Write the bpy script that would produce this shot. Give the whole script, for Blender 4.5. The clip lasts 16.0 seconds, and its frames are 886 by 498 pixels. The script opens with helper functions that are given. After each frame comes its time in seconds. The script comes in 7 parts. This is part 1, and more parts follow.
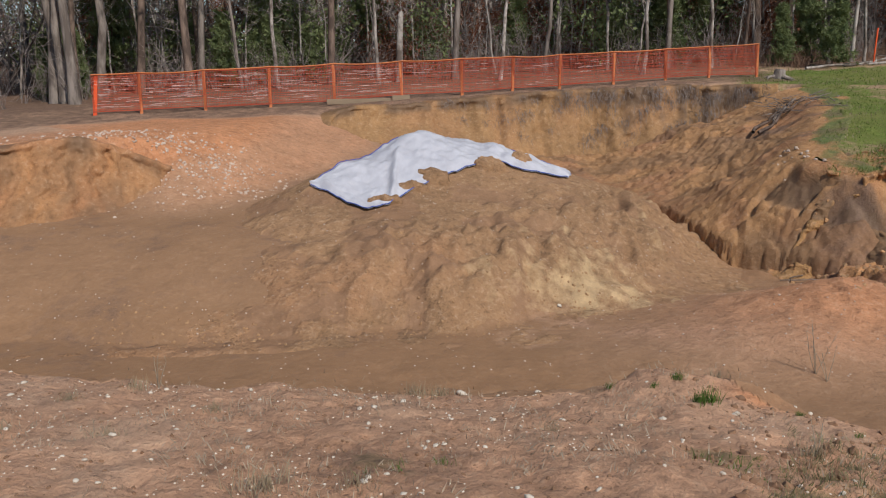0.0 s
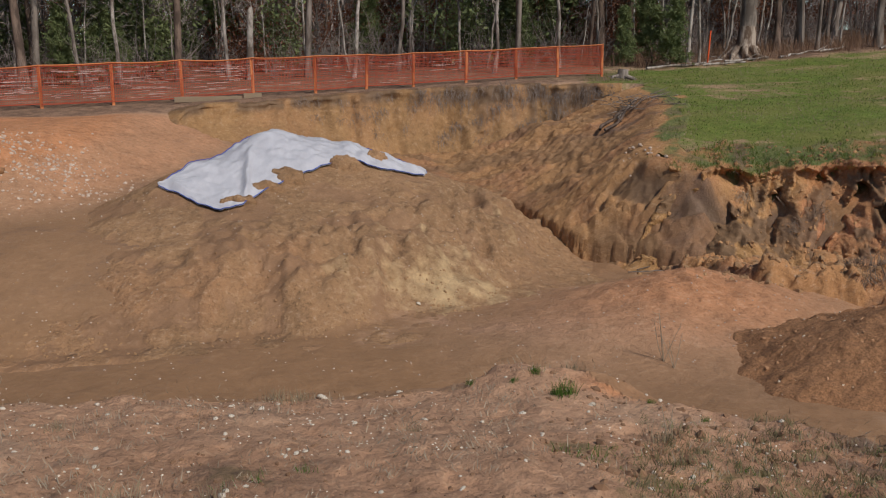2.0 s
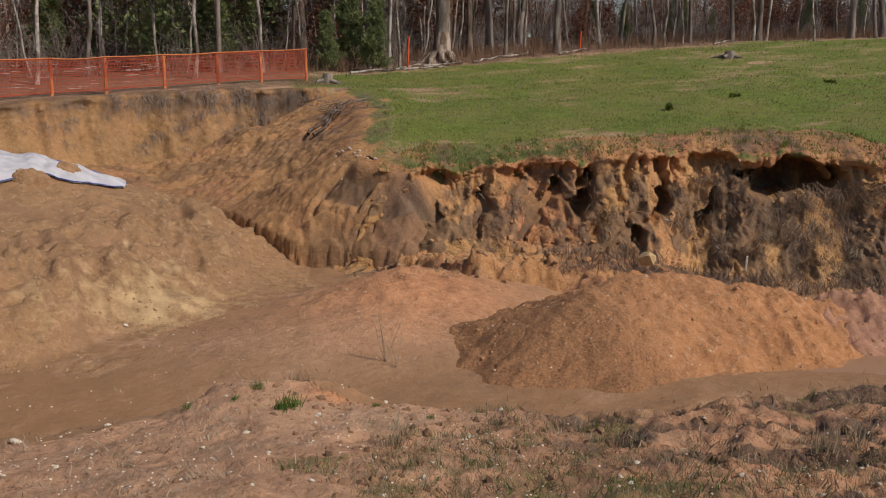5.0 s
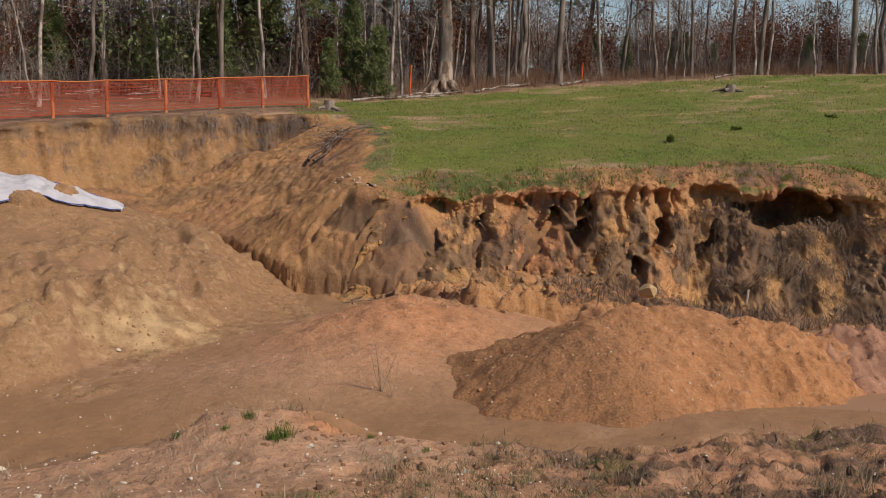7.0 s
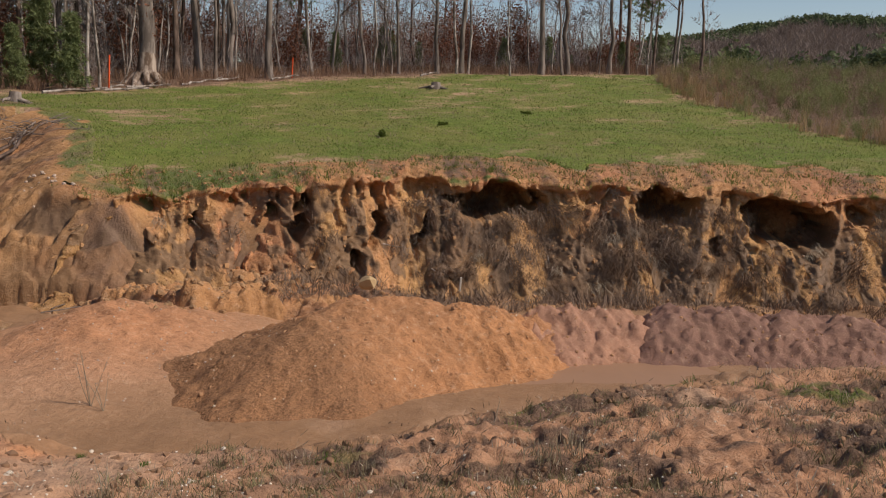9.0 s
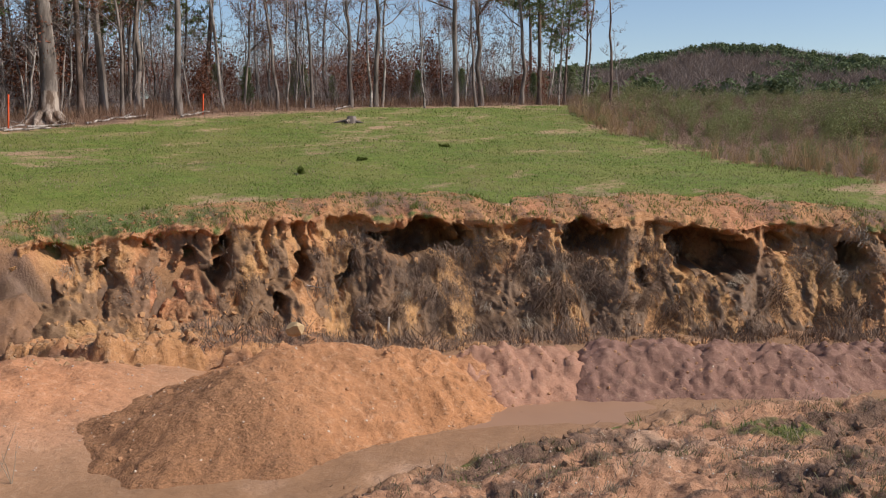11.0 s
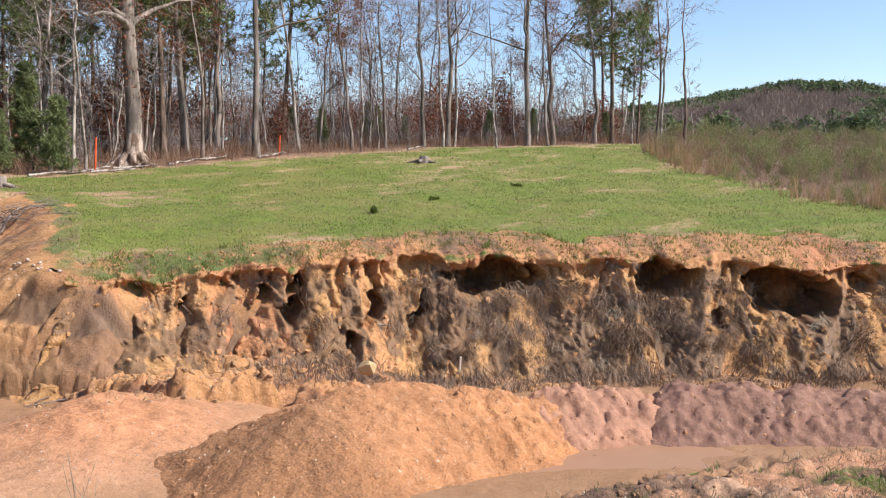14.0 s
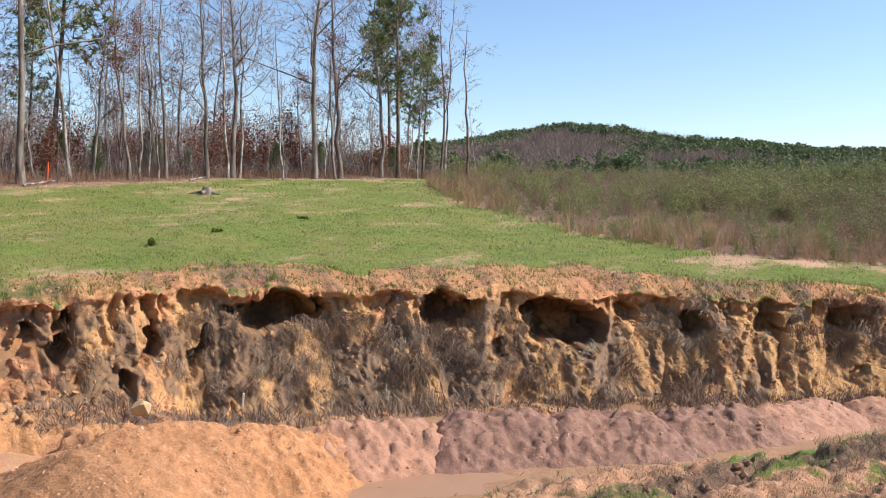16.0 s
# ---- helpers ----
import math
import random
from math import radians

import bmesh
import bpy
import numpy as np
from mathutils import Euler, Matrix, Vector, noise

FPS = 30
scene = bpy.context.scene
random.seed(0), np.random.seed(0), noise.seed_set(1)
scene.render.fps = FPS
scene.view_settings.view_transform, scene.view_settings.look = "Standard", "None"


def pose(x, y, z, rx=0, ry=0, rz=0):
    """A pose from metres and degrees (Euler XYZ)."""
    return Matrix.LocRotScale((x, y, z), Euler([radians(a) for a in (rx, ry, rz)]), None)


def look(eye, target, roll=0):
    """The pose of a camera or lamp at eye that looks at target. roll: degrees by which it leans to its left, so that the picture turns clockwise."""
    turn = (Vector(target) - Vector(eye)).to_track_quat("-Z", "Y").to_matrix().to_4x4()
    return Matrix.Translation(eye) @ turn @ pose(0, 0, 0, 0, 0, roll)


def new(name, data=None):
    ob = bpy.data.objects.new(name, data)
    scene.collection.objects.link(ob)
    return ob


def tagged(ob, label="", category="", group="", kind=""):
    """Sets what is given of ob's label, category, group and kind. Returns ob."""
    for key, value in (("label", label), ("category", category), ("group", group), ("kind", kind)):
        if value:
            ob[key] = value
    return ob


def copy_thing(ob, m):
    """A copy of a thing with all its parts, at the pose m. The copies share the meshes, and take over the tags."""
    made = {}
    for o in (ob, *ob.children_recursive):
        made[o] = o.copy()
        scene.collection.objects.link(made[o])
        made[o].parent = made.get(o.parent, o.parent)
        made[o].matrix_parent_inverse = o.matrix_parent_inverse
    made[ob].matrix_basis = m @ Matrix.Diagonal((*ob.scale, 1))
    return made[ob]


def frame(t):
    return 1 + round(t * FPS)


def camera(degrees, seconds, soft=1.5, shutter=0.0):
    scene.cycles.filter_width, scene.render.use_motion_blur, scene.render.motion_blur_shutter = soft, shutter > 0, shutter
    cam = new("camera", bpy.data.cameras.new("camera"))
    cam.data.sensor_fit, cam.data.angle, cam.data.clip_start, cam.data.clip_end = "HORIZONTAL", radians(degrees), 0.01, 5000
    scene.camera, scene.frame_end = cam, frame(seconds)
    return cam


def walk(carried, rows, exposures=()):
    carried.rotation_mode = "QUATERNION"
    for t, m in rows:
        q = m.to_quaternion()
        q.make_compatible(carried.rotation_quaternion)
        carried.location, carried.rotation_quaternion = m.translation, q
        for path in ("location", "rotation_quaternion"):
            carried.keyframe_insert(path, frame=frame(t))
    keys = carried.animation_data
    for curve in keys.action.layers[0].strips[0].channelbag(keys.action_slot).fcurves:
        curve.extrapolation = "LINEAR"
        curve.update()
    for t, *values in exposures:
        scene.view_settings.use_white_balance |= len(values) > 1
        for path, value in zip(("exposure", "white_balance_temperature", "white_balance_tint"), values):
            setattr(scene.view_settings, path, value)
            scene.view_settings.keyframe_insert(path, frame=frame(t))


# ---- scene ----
ROWS = [
    (0, pose(0.000, -0.000, 3.600, 79.399, 0.494, -2.622)),
    (0.5, pose(-0.032, 0.020, 3.601, 79.011, 0.208, -4.341)),
    (1, pose(-0.079, 0.027, 3.598, 79.340, -0.042, -7.904)),
    (1.5, pose(-0.080, 0.047, 3.600, 79.139, -0.289, -11.224)),
    (2, pose(0.011, 0.084, 3.604, 79.221, 0.165, -11.653)),
    (2.5, pose(0.132, 0.130, 3.589, 79.754, -0.050, -13.872)),
    (3, pose(0.167, 0.149, 3.596, 79.388, -0.035, -16.800)),
    (3.5, pose(0.158, 0.206, 3.580, 79.138, -0.004, -23.591)),
    (4, pose(0.152, 0.247, 3.566, 79.016, -0.203, -27.080)),
    (4.5, pose(0.138, 0.284, 3.559, 79.249, 0.345, -28.996)),
    (5, pose(0.096, 0.298, 3.571, 79.460, 0.481, -29.778)),
    (5.2, pose(0.064, 0.328, 3.568, 79.659, 1.025, -27.838)),
    (7.3, pose(0.177, 0.414, 3.550, 81.880, -1.356, -30.820)),
    (7.5, pose(0.173, 0.414, 3.551, 81.782, -1.519, -33.364)),
    (8, pose(0.148, 0.420, 3.529, 81.779, -1.211, -37.788)),
    (8.5, pose(0.151, 0.436, 3.514, 81.477, -1.257, -43.353)),
    (8.7, pose(0.177, 0.468, 3.502, 81.077, -1.349, -45.657)),
    (10.8, pose(0.352, 0.935, 3.589, 82.769, 0.295, -51.911)),
    (11, pose(0.387, 0.944, 3.594, 83.199, 0.171, -53.046)),
    (11.5, pose(0.391, 0.935, 3.595, 84.802, 0.205, -53.496)),
    (12, pose(0.347, 0.943, 3.612, 85.351, 0.549, -48.202)),
    (12.5, pose(0.349, 0.967, 3.611, 85.140, 1.319, -42.624)),
    (13, pose(0.338, 0.962, 3.614, 84.938, 1.256, -42.367)),
    (13.5, pose(0.356, 0.960, 3.611, 85.172, 0.878, -44.373)),
    (14, pose(0.381, 0.954, 3.606, 85.664, 0.380, -48.560)),
    (14.5, pose(0.410, 0.954, 3.598, 86.121, -0.034, -53.101)),
    (15, pose(0.423, 0.954, 3.587, 86.475, -0.081, -55.457)),
    (15.5, pose(0.436, 0.943, 3.596, 86.900, -0.037, -57.923)),
    (16, pose(0.452, 0.934, 3.575, 87.775, -0.207, -61.813)),
]
EXPOSURES = [(0.0, -0.18, 6250, 10), (0.5, -0.36, 6300, 10), (1.5, -0.44, 6400, 10), (3.0, -0.38, 6650, 11), (5.2, -0.28, 7000, 14), (7.3, -0.2, 7250, 16), (8.7, -0.14, 7100, 16), (10.8, 0.04, 6650, 15), (11.0, 0.18, 6550, 15), (11.5, 0.65, 6550, 15), (12.0, 0.81, 6500, 15), (14.0, 0.82, 6450, 14), (16.0, 0.82, 6400, 13)]
cam = camera(51.98, 16.0, soft=1.15)
walk(cam, ROWS, EXPOSURES)

# ---- world and sun ----
SUN_BEARING, SUN_HEIGHT = radians(152), radians(44)
world = bpy.data.worlds.new("sky")
scene.world = world
world.use_nodes = True
wn = world.node_tree
sky = wn.nodes.new("ShaderNodeTexSky")
sky.sky_type, sky.sun_disc = "NISHITA", False
sky.sun_elevation, sky.sun_rotation = SUN_HEIGHT, SUN_BEARING
sky.air_density, sky.dust_density, sky.ozone_density = 1.0, 0.1, 3.0
wn.nodes["Background"].inputs[1].default_value = 0.10
wn.links.new(sky.outputs[0], wn.nodes["Background"].inputs[0])
sun_data = bpy.data.lights.new("sun", "SUN")
sun_data.energy, sun_data.angle, sun_data.color = 4.2, radians(0.5), (1.0, 0.93, 0.84)
sun = new("sun", sun_data)
sun_way = Vector((math.sin(SUN_BEARING) * math.cos(SUN_HEIGHT), math.cos(SUN_BEARING) * math.cos(SUN_HEIGHT), math.sin(SUN_HEIGHT)))
sun.matrix_world = look(sun_way * 60, (0, 0, 0))


# ---- numeric helpers ----
class Noise:
    """Smooth value noise on a wrapped lattice, for arrays."""

    def __init__(self, seed):
        self.table = np.random.RandomState(seed).rand(256, 256)

    def at(self, x, y):
        xi, yi = np.floor(x).astype(int), np.floor(y).astype(int)
        fx, fy = x - xi, y - yi
        fx, fy = fx * fx * fx * (fx * (fx * 6 - 15) + 10), fy * fy * fy * (fy * (fy * 6 - 15) + 10)
        g = lambda i, j: self.table[i & 255, j & 255]
        a = g(xi, yi) * (1 - fx) + g(xi + 1, yi) * fx
        b = g(xi, yi + 1) * (1 - fx) + g(xi + 1, yi + 1) * fx
        return a * (1 - fy) + b * fy

    def fbm(self, x, y, octaves=4, gain=0.5):
        """About -1 to 1."""
        total, amp, norm = 0, 1.0, 0
        for k in range(octaves):
            total = total + amp * (self.at(x * 2 ** k + 17.3 * k, y * 2 ** k + 5.7 * k) * 2 - 1)
            norm += amp
            amp *= gain
        return total / norm * 1.5

    def ridged(self, x, y, octaves=3):
        """0 to 1, with sharp crests."""
        total, amp, norm = 0, 1.0, 0
        for k in range(octaves):
            total = total + amp * (1 - np.abs(self.at(x * 2 ** k + 3.1 * k, y * 2 ** k + 9.2 * k) * 2 - 1))
            norm += amp
            amp *= 0.5
        return total / norm


def cells(x, y, seed):
    """Broken clods: how deep a point lies in its cell (0 at the cracks), and a level of the cell's own, 0 to 1."""
    table = Noise(seed).table
    xi, yi = np.floor(x).astype(int), np.floor(y).astype(int)
    first, second, level = np.full(np.shape(x), 9.0), np.full(np.shape(x), 9.0), np.zeros(np.shape(x))
    for i in (-1, 0, 1):
        for j in (-1, 0, 1):
            a, b = (xi + i) & 255, (yi + j) & 255
            d = np.hypot(xi + i + table[a, b] - x, yi + j + table[b, (a + 91) & 255] - y)
            closer = d < first
            second = np.where(closer, first, np.minimum(second, d))
            level = np.where(closer, table[(a + 37) & 255, (b + 71) & 255], level)
            first = np.where(closer, d, first)
    return np.clip(second - first, 0, 1), level


N1, N2, N3, N4 = Noise(11), Noise(23), Noise(37), Noise(51)


def smooth(a, b, x):
    t = np.clip((x - a) / (b - a), 0, 1)
    return t * t * (3 - 2 * t)


def line_distance(pts, x, y):
    """Distance to a polyline, and how far along it the nearest point lies, in metres."""
    best, along = np.full(np.shape(x), 1e9), np.zeros(np.shape(x))
    run = 0.0
    for (ax, ay), (bx, by) in zip(pts[:-1], pts[1:]):
        lx, ly = bx - ax, by - ay
        size = math.hypot(lx, ly)
        t = np.clip(((x - ax) * lx + (y - ay) * ly) / size ** 2, 0, 1)
        d = np.hypot(x - ax - t * lx, y - ay - t * ly)
        along = np.where(d < best, run + t * size, along)
        best = np.minimum(best, d)
        run += size
    return best, along


def inside(poly, x, y):
    c = np.zeros(np.shape(x), bool)
    for (ax, ay), (bx, by) in zip(poly, poly[1:] + poly[:1]):
        if ay != by:
            c ^= ((ay > y) != (by > y)) & (x < (bx - ax) * (y - ay) / (by - ay) + ax)
    return c


def mesh_of(name, verts, faces, material, masks=None, flat=False):
    """A mesh from arrays; masks: a colour a vertex, read by the materials as 'mask'."""
    verts, faces = np.asarray(verts, np.float32), np.asarray(faces, np.int32)
    me = bpy.data.meshes.new(name)
    n, k = faces.shape
    me.vertices.add(len(verts))
    me.vertices.foreach_set("co", verts.ravel())
    me.loops.add(n * k)
    me.loops.foreach_set("vertex_index", faces.ravel())
    me.polygons.add(n)
    me.polygons.foreach_set("loop_start", np.arange(0, n * k, k, dtype=np.int32))
    me.polygons.foreach_set("use_smooth", np.full(n, not flat))
    if masks is not None:
        layer = me.color_attributes.new("mask", "FLOAT_COLOR", "POINT")
        rgba = np.zeros((len(verts), 4), np.float32)
        rgba[:, :masks.shape[1]] = masks
        layer.data.foreach_set("color", rgba.ravel())
    me.update(calc_edges=True)
    me.materials.append(material)
    return me


def grid_faces(rows, cols, closed=False):
    i, j = np.meshgrid(np.arange(rows - 1), np.arange(cols if closed else cols - 1), indexing="ij")
    j2 = (j + 1) % cols
    return np.stack([i * cols + j, i * cols + j2, (i + 1) * cols + j2, (i + 1) * cols + j], -1).reshape(-1, 4)


def part(name, me, parent, label="", m=None):
    ob = new(name, me)
    ob.parent = parent
    if m is not None:
        ob.matrix_basis = m
    return tagged(ob, label)


def thing(name, x, y, z, label, category, group="", turn=0.0):
    ob = new(name)
    ob.empty_display_size = 0.1
    ob.matrix_basis = pose(x, y, z, 0, 0, turn)
    return tagged(ob, label, category, group)


class Soup:
    """Collects vertices and triangles of one mesh."""

    def __init__(self):
        self.v, self.f, self.n = [], [], 0

    def add(self, v, f):
        self.v.append(np.asarray(v, float))
        self.f.append(np.asarray(f, int) + self.n)
        self.n += len(self.v[-1])

    def mesh(self, name, material, flat=False):
        return mesh_of(name, np.concatenate(self.v), np.concatenate(self.f), material, flat=flat)

    def tube(self, pts, radii, sides=5):
        """Quads round a bent, tapered line, split into triangles."""
        pts, radii = np.asarray(pts, float), np.asarray(radii, float)
        way = np.gradient(pts, axis=0)
        way /= np.linalg.norm(way, axis=1)[:, None] + 1e-9
        ref = np.where(np.abs(way[:, 2:3]) > 0.9, np.array([[1.0, 0, 0]]), np.array([[0, 0, 1.0]]))
        a = np.cross(way, ref)
        a /= np.linalg.norm(a, axis=1)[:, None] + 1e-9
        b = np.cross(way, a)
        ang = np.arange(sides) * 2 * np.pi / sides
        ring = a[:, None] * np.cos(ang)[None, :, None] + b[:, None] * np.sin(ang)[None, :, None]
        v = (pts[:, None] + ring * radii[:, None, None]).reshape(-1, 3)
        q = grid_faces(len(pts), sides, True)
        self.add(v, np.concatenate([q[:, [0, 1, 2]], q[:, [0, 2, 3]]]))


def scatter(name, material, template, places, turns, sizes, tilt=0.3, seed=1, flat=False):
    """One mesh of many small copies of a template (vertices, triangles), each turned, sized and tilted."""
    rs = np.random.RandomState(seed)
    v, f = np.asarray(template[0], float), np.asarray(template[1], int)
    n = len(places)
    ca, sa = np.cos(turns), np.sin(turns)
    tx, ty = rs.uniform(-tilt, tilt, n), rs.uniform(-tilt, tilt, n)
    p = v[None] * np.asarray(sizes)[:, None, None if np.ndim(sizes) == 1 else slice(None)]
    x, y, z = p[..., 0], p[..., 1], p[..., 2]
    x, z = x + z * tx[:, None], z - x * tx[:, None]
    y, z = y + z * ty[:, None], z - y * ty[:, None]
    out = np.stack([x * ca[:, None] - y * sa[:, None], x * sa[:, None] + y * ca[:, None], z], -1) + np.asarray(places)[:, None]
    faces = f[None] + (np.arange(n) * len(v))[:, None, None]
    return mesh_of(name, out.reshape(-1, 3), faces.reshape(-1, f.shape[1]), material, flat=flat)


# ---- materials ----
def nodes_of(name, rough=0.9):
    m = bpy.data.materials.new(name)
    m.use_nodes = True
    bsdf = m.node_tree.nodes["Principled BSDF"]
    bsdf.inputs["Roughness"].default_value = rough
    bsdf.inputs["Specular IOR Level"].default_value = 0.25
    return m, m.node_tree, bsdf


def node(tree, kind, **values):
    n = tree.nodes.new(kind)
    for key, value in values.items():
        n.inputs[key.replace("_", " ")].default_value = value
    return n


def mix(tree, factor, a, b):
    n = tree.nodes.new("ShaderNodeMix")
    n.data_type = "RGBA"
    for value, slot in ((factor, 0), (a, 6), (b, 7)):
        if isinstance(value, (tuple, float, int)):
            n.inputs[slot].default_value = (*value, 1) if isinstance(value, tuple) else value
        else:
            tree.links.new(value, n.inputs[slot])
    return n.outputs[2]


def ramp(tree, value, *stops):
    n = tree.nodes.new("ShaderNodeValToRGB")
    while len(n.color_ramp.elements) < len(stops):
        n.color_ramp.elements.new(0.5)
    for e, (at, c) in zip(n.color_ramp.elements, stops):
        e.position = at
        e.color = (*c, 1) if isinstance(c, tuple) else (c, c, c, 1)
    tree.links.new(value, n.inputs[0])
    return n.outputs[0]


def noise_node(tree, scale, detail=6.0, rough=0.6, coords=None):
    n = node(tree, "ShaderNodeTexNoise", Scale=scale, Detail=detail, Roughness=rough)
    tree.links.new(coords if coords else tree.nodes.get("Texture Coordinate", None).outputs["Object"], n.inputs["Vector"])
    return n.outputs[0]


def bump(tree, bsdf, height, strength=0.5, distance=0.02):
    b = node(tree, "ShaderNodeBump", Strength=strength, Distance=distance)
    tree.links.new(height, b.inputs["Height"])
    tree.links.new(b.outputs[0], bsdf.inputs["Normal"])


def soil(name, dry, red, mud, grass, litter=(0.17, 0.105, 0.07), dead=(0.28, 0.235, 0.09)):
    """Earth: mask red = grass, green = red clay, blue = wet mud, alpha = dark litter (on heaps, a flank's shade and
    damp).
    """
    m, t, bsdf = nodes_of(name, 0.95)
    t.nodes.new("ShaderNodeTexCoord")
    big, mid, lumps, fine = noise_node(t, 0.45, 5), noise_node(t, 3.2, 8, 0.65), noise_node(t, 10.0, 6, 0.7), noise_node(t, 30.0, 6, 0.75)
    attr = t.nodes.new("ShaderNodeAttribute")
    attr.attribute_name = "mask"
    sep = t.nodes.new("ShaderNodeSeparateColor")
    t.links.new(attr.outputs["Color"], sep.inputs[0])
    vary = lambda c, k: tuple(min(1.0, v * k) for v in c)
    base = mix(t, ramp(t, big, (0.35, 0.0), (0.65, 1.0)), vary(dry, 0.8), vary(dry, 1.15))
    base = mix(t, ramp(t, mid, (0.45, 0.0), (0.75, 0.6)), base, vary(dry, 1.35))
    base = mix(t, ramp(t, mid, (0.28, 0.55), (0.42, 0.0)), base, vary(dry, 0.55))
    clay = mix(t, ramp(t, mid, (0.35, 0.0), (0.7, 1.0)), vary(red, 0.8), vary(red, 1.2))
    base = mix(t, sep.outputs[1], base, clay)
    wet = mix(t, ramp(t, mid, (0.3, 0.0), (0.7, 1.0)), vary(mud, 0.9), vary(mud, 1.1))
    base = mix(t, sep.outputs[2], base, wet)
    # rough, crumbly earth, but smooth where it is mud
    dry_part = t.nodes.new("ShaderNodeMath")
    dry_part.operation = "MULTIPLY_ADD"
    t.links.new(sep.outputs[2], dry_part.inputs[0])
    dry_part.inputs[1].default_value, dry_part.inputs[2].default_value = -0.68, 1.0
    smooth_base = base
    # shaded pits and highlit lump tops of the relief put into the colour
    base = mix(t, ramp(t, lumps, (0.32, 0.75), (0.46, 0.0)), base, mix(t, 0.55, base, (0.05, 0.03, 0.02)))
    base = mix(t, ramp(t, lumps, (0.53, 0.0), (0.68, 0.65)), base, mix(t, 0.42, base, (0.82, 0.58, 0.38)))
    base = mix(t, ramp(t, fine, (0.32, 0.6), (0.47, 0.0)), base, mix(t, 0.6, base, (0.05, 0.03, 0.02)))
    base = mix(t, dry_part.outputs[0], smooth_base, base)
    turf = mix(t, ramp(t, mid, (0.35, 0.0), (0.65, 1.0)), vary(grass, 0.7), vary(grass, 1.25))
    turf = mix(t, ramp(t, fine, (0.45, 0.0), (0.75, 0.7)), turf, dead)
    turf = mix(t, ramp(t, big, (0.44, 0.0), (0.66, 0.55)), turf, vary(dead, 0.95))
    turf = mix(t, ramp(t, lumps, (0.55, 0.0), (0.72, 0.6)), turf, vary(dead, 1.3))
    gm = t.nodes.new("ShaderNodeMath")
    gm.operation = "MULTIPLY_ADD"
    t.links.new(mid, gm.inputs[0])
    gm.inputs[1].default_value = 1.4
    gm.inputs[2].default_value = -0.7
    ga = t.nodes.new("ShaderNodeMath")
    ga.operation = "ADD"
    t.links.new(gm.outputs[0], ga.inputs[0])
    t.links.new(sep.outputs[0], ga.inputs[1])
    base = mix(t, ramp(t, ga.outputs[0], (0.3, 0.0), (0.72, 1.0)), base, turf)
    leaves = mix(t, ramp(t, fine, (0.35, 0.0), (0.65, 1.0)), vary(litter, 0.6), vary(litter, 1.5))
    lm = t.nodes.new("ShaderNodeMath")
    lm.operation = "ADD"
    t.links.new(attr.outputs["Alpha"], lm.inputs[0])
    t.links.new(gm.outputs[0], lm.inputs[1])
    base = mix(t, ramp(t, lm.outputs[0], (0.25, 0.0), (0.75, 1.0)), base, leaves)
    t.links.new(base, bsdf.inputs["Base Color"])
    rough = t.nodes.new("ShaderNodeMath")
    rough.operation = "MULTIPLY_ADD"
    t.links.new(sep.outputs[2], rough.inputs[0])
    rough.inputs[1].default_value, rough.inputs[2].default_value = -0.35, 0.95
    t.links.new(rough.outputs[0], bsdf.inputs["Roughness"])
    add = t.nodes.new("ShaderNodeMath")
    add.operation = "ADD"
    t.links.new(mid, add.inputs[0])
    t.links.new(lumps, add.inputs[1])
    more = t.nodes.new("ShaderNodeMath")
    more.operation = "MULTIPLY_ADD"
    t.links.new(fine, more.inputs[0])
    more.inputs[1].default_value = 0.35
    t.links.new(add.outputs[0], more.inputs[2])
    eased = t.nodes.new("ShaderNodeMath")
    eased.operation = "MULTIPLY"
    t.links.new(more.outputs[0], eased.inputs[0])
    t.links.new(dry_part.outputs[0], eased.inputs[1])
    bump(t, bsdf, eased.outputs[0], 0.85, 0.06)
    return m


def plain(name, a, b, scale, rough=0.85, metal=0.0, stretch=(1, 1, 1), bumped=0.4, depth=0.01, translucent=0.0, edge=0.2):
    """Two tones of one stuff, mixed by noise, with a little relief and a shade of its own for every object."""
    m, t, bsdf = nodes_of(name, rough)
    co = t.nodes.new("ShaderNodeTexCoord")
    mp = node(t, "ShaderNodeMapping", Scale=stretch)
    t.links.new(co.outputs["Object"], mp.inputs[0])
    n = noise_node(t, scale, 6, 0.65, mp.outputs[0])
    info = t.nodes.new("ShaderNodeObjectInfo")
    isl = t.nodes.new("ShaderNodeNewGeometry")
    c = mix(t, ramp(t, n, (0.5 - edge, 0.0), (0.5 + edge, 1.0)), a, b)
    dim = tuple(v * 0.6 for v in a)
    c = mix(t, ramp(t, isl.outputs["Random Per Island"], (0.0, 0.0), (1.0, 0.45)), c, dim)
    c = mix(t, ramp(t, info.outputs["Random"], (0.0, 0.0), (1.0, 0.35)), c, dim)
    t.links.new(c, bsdf.inputs["Base Color"])
    bsdf.inputs["Metallic"].default_value = metal
    if bumped:
        bump(t, bsdf, n, bumped, depth)
    if translucent:
        tr = t.nodes.new("ShaderNodeBsdfTranslucent")
        t.links.new(c, tr.inputs[0])
        ms = node(t, "ShaderNodeMixShader", Fac=translucent)
        t.links.new(bsdf.outputs[0], ms.inputs[1])
        t.links.new(tr.outputs[0], ms.inputs[2])
        t.links.new(ms.outputs[0], t.nodes["Material Output"].inputs[0])
    return m


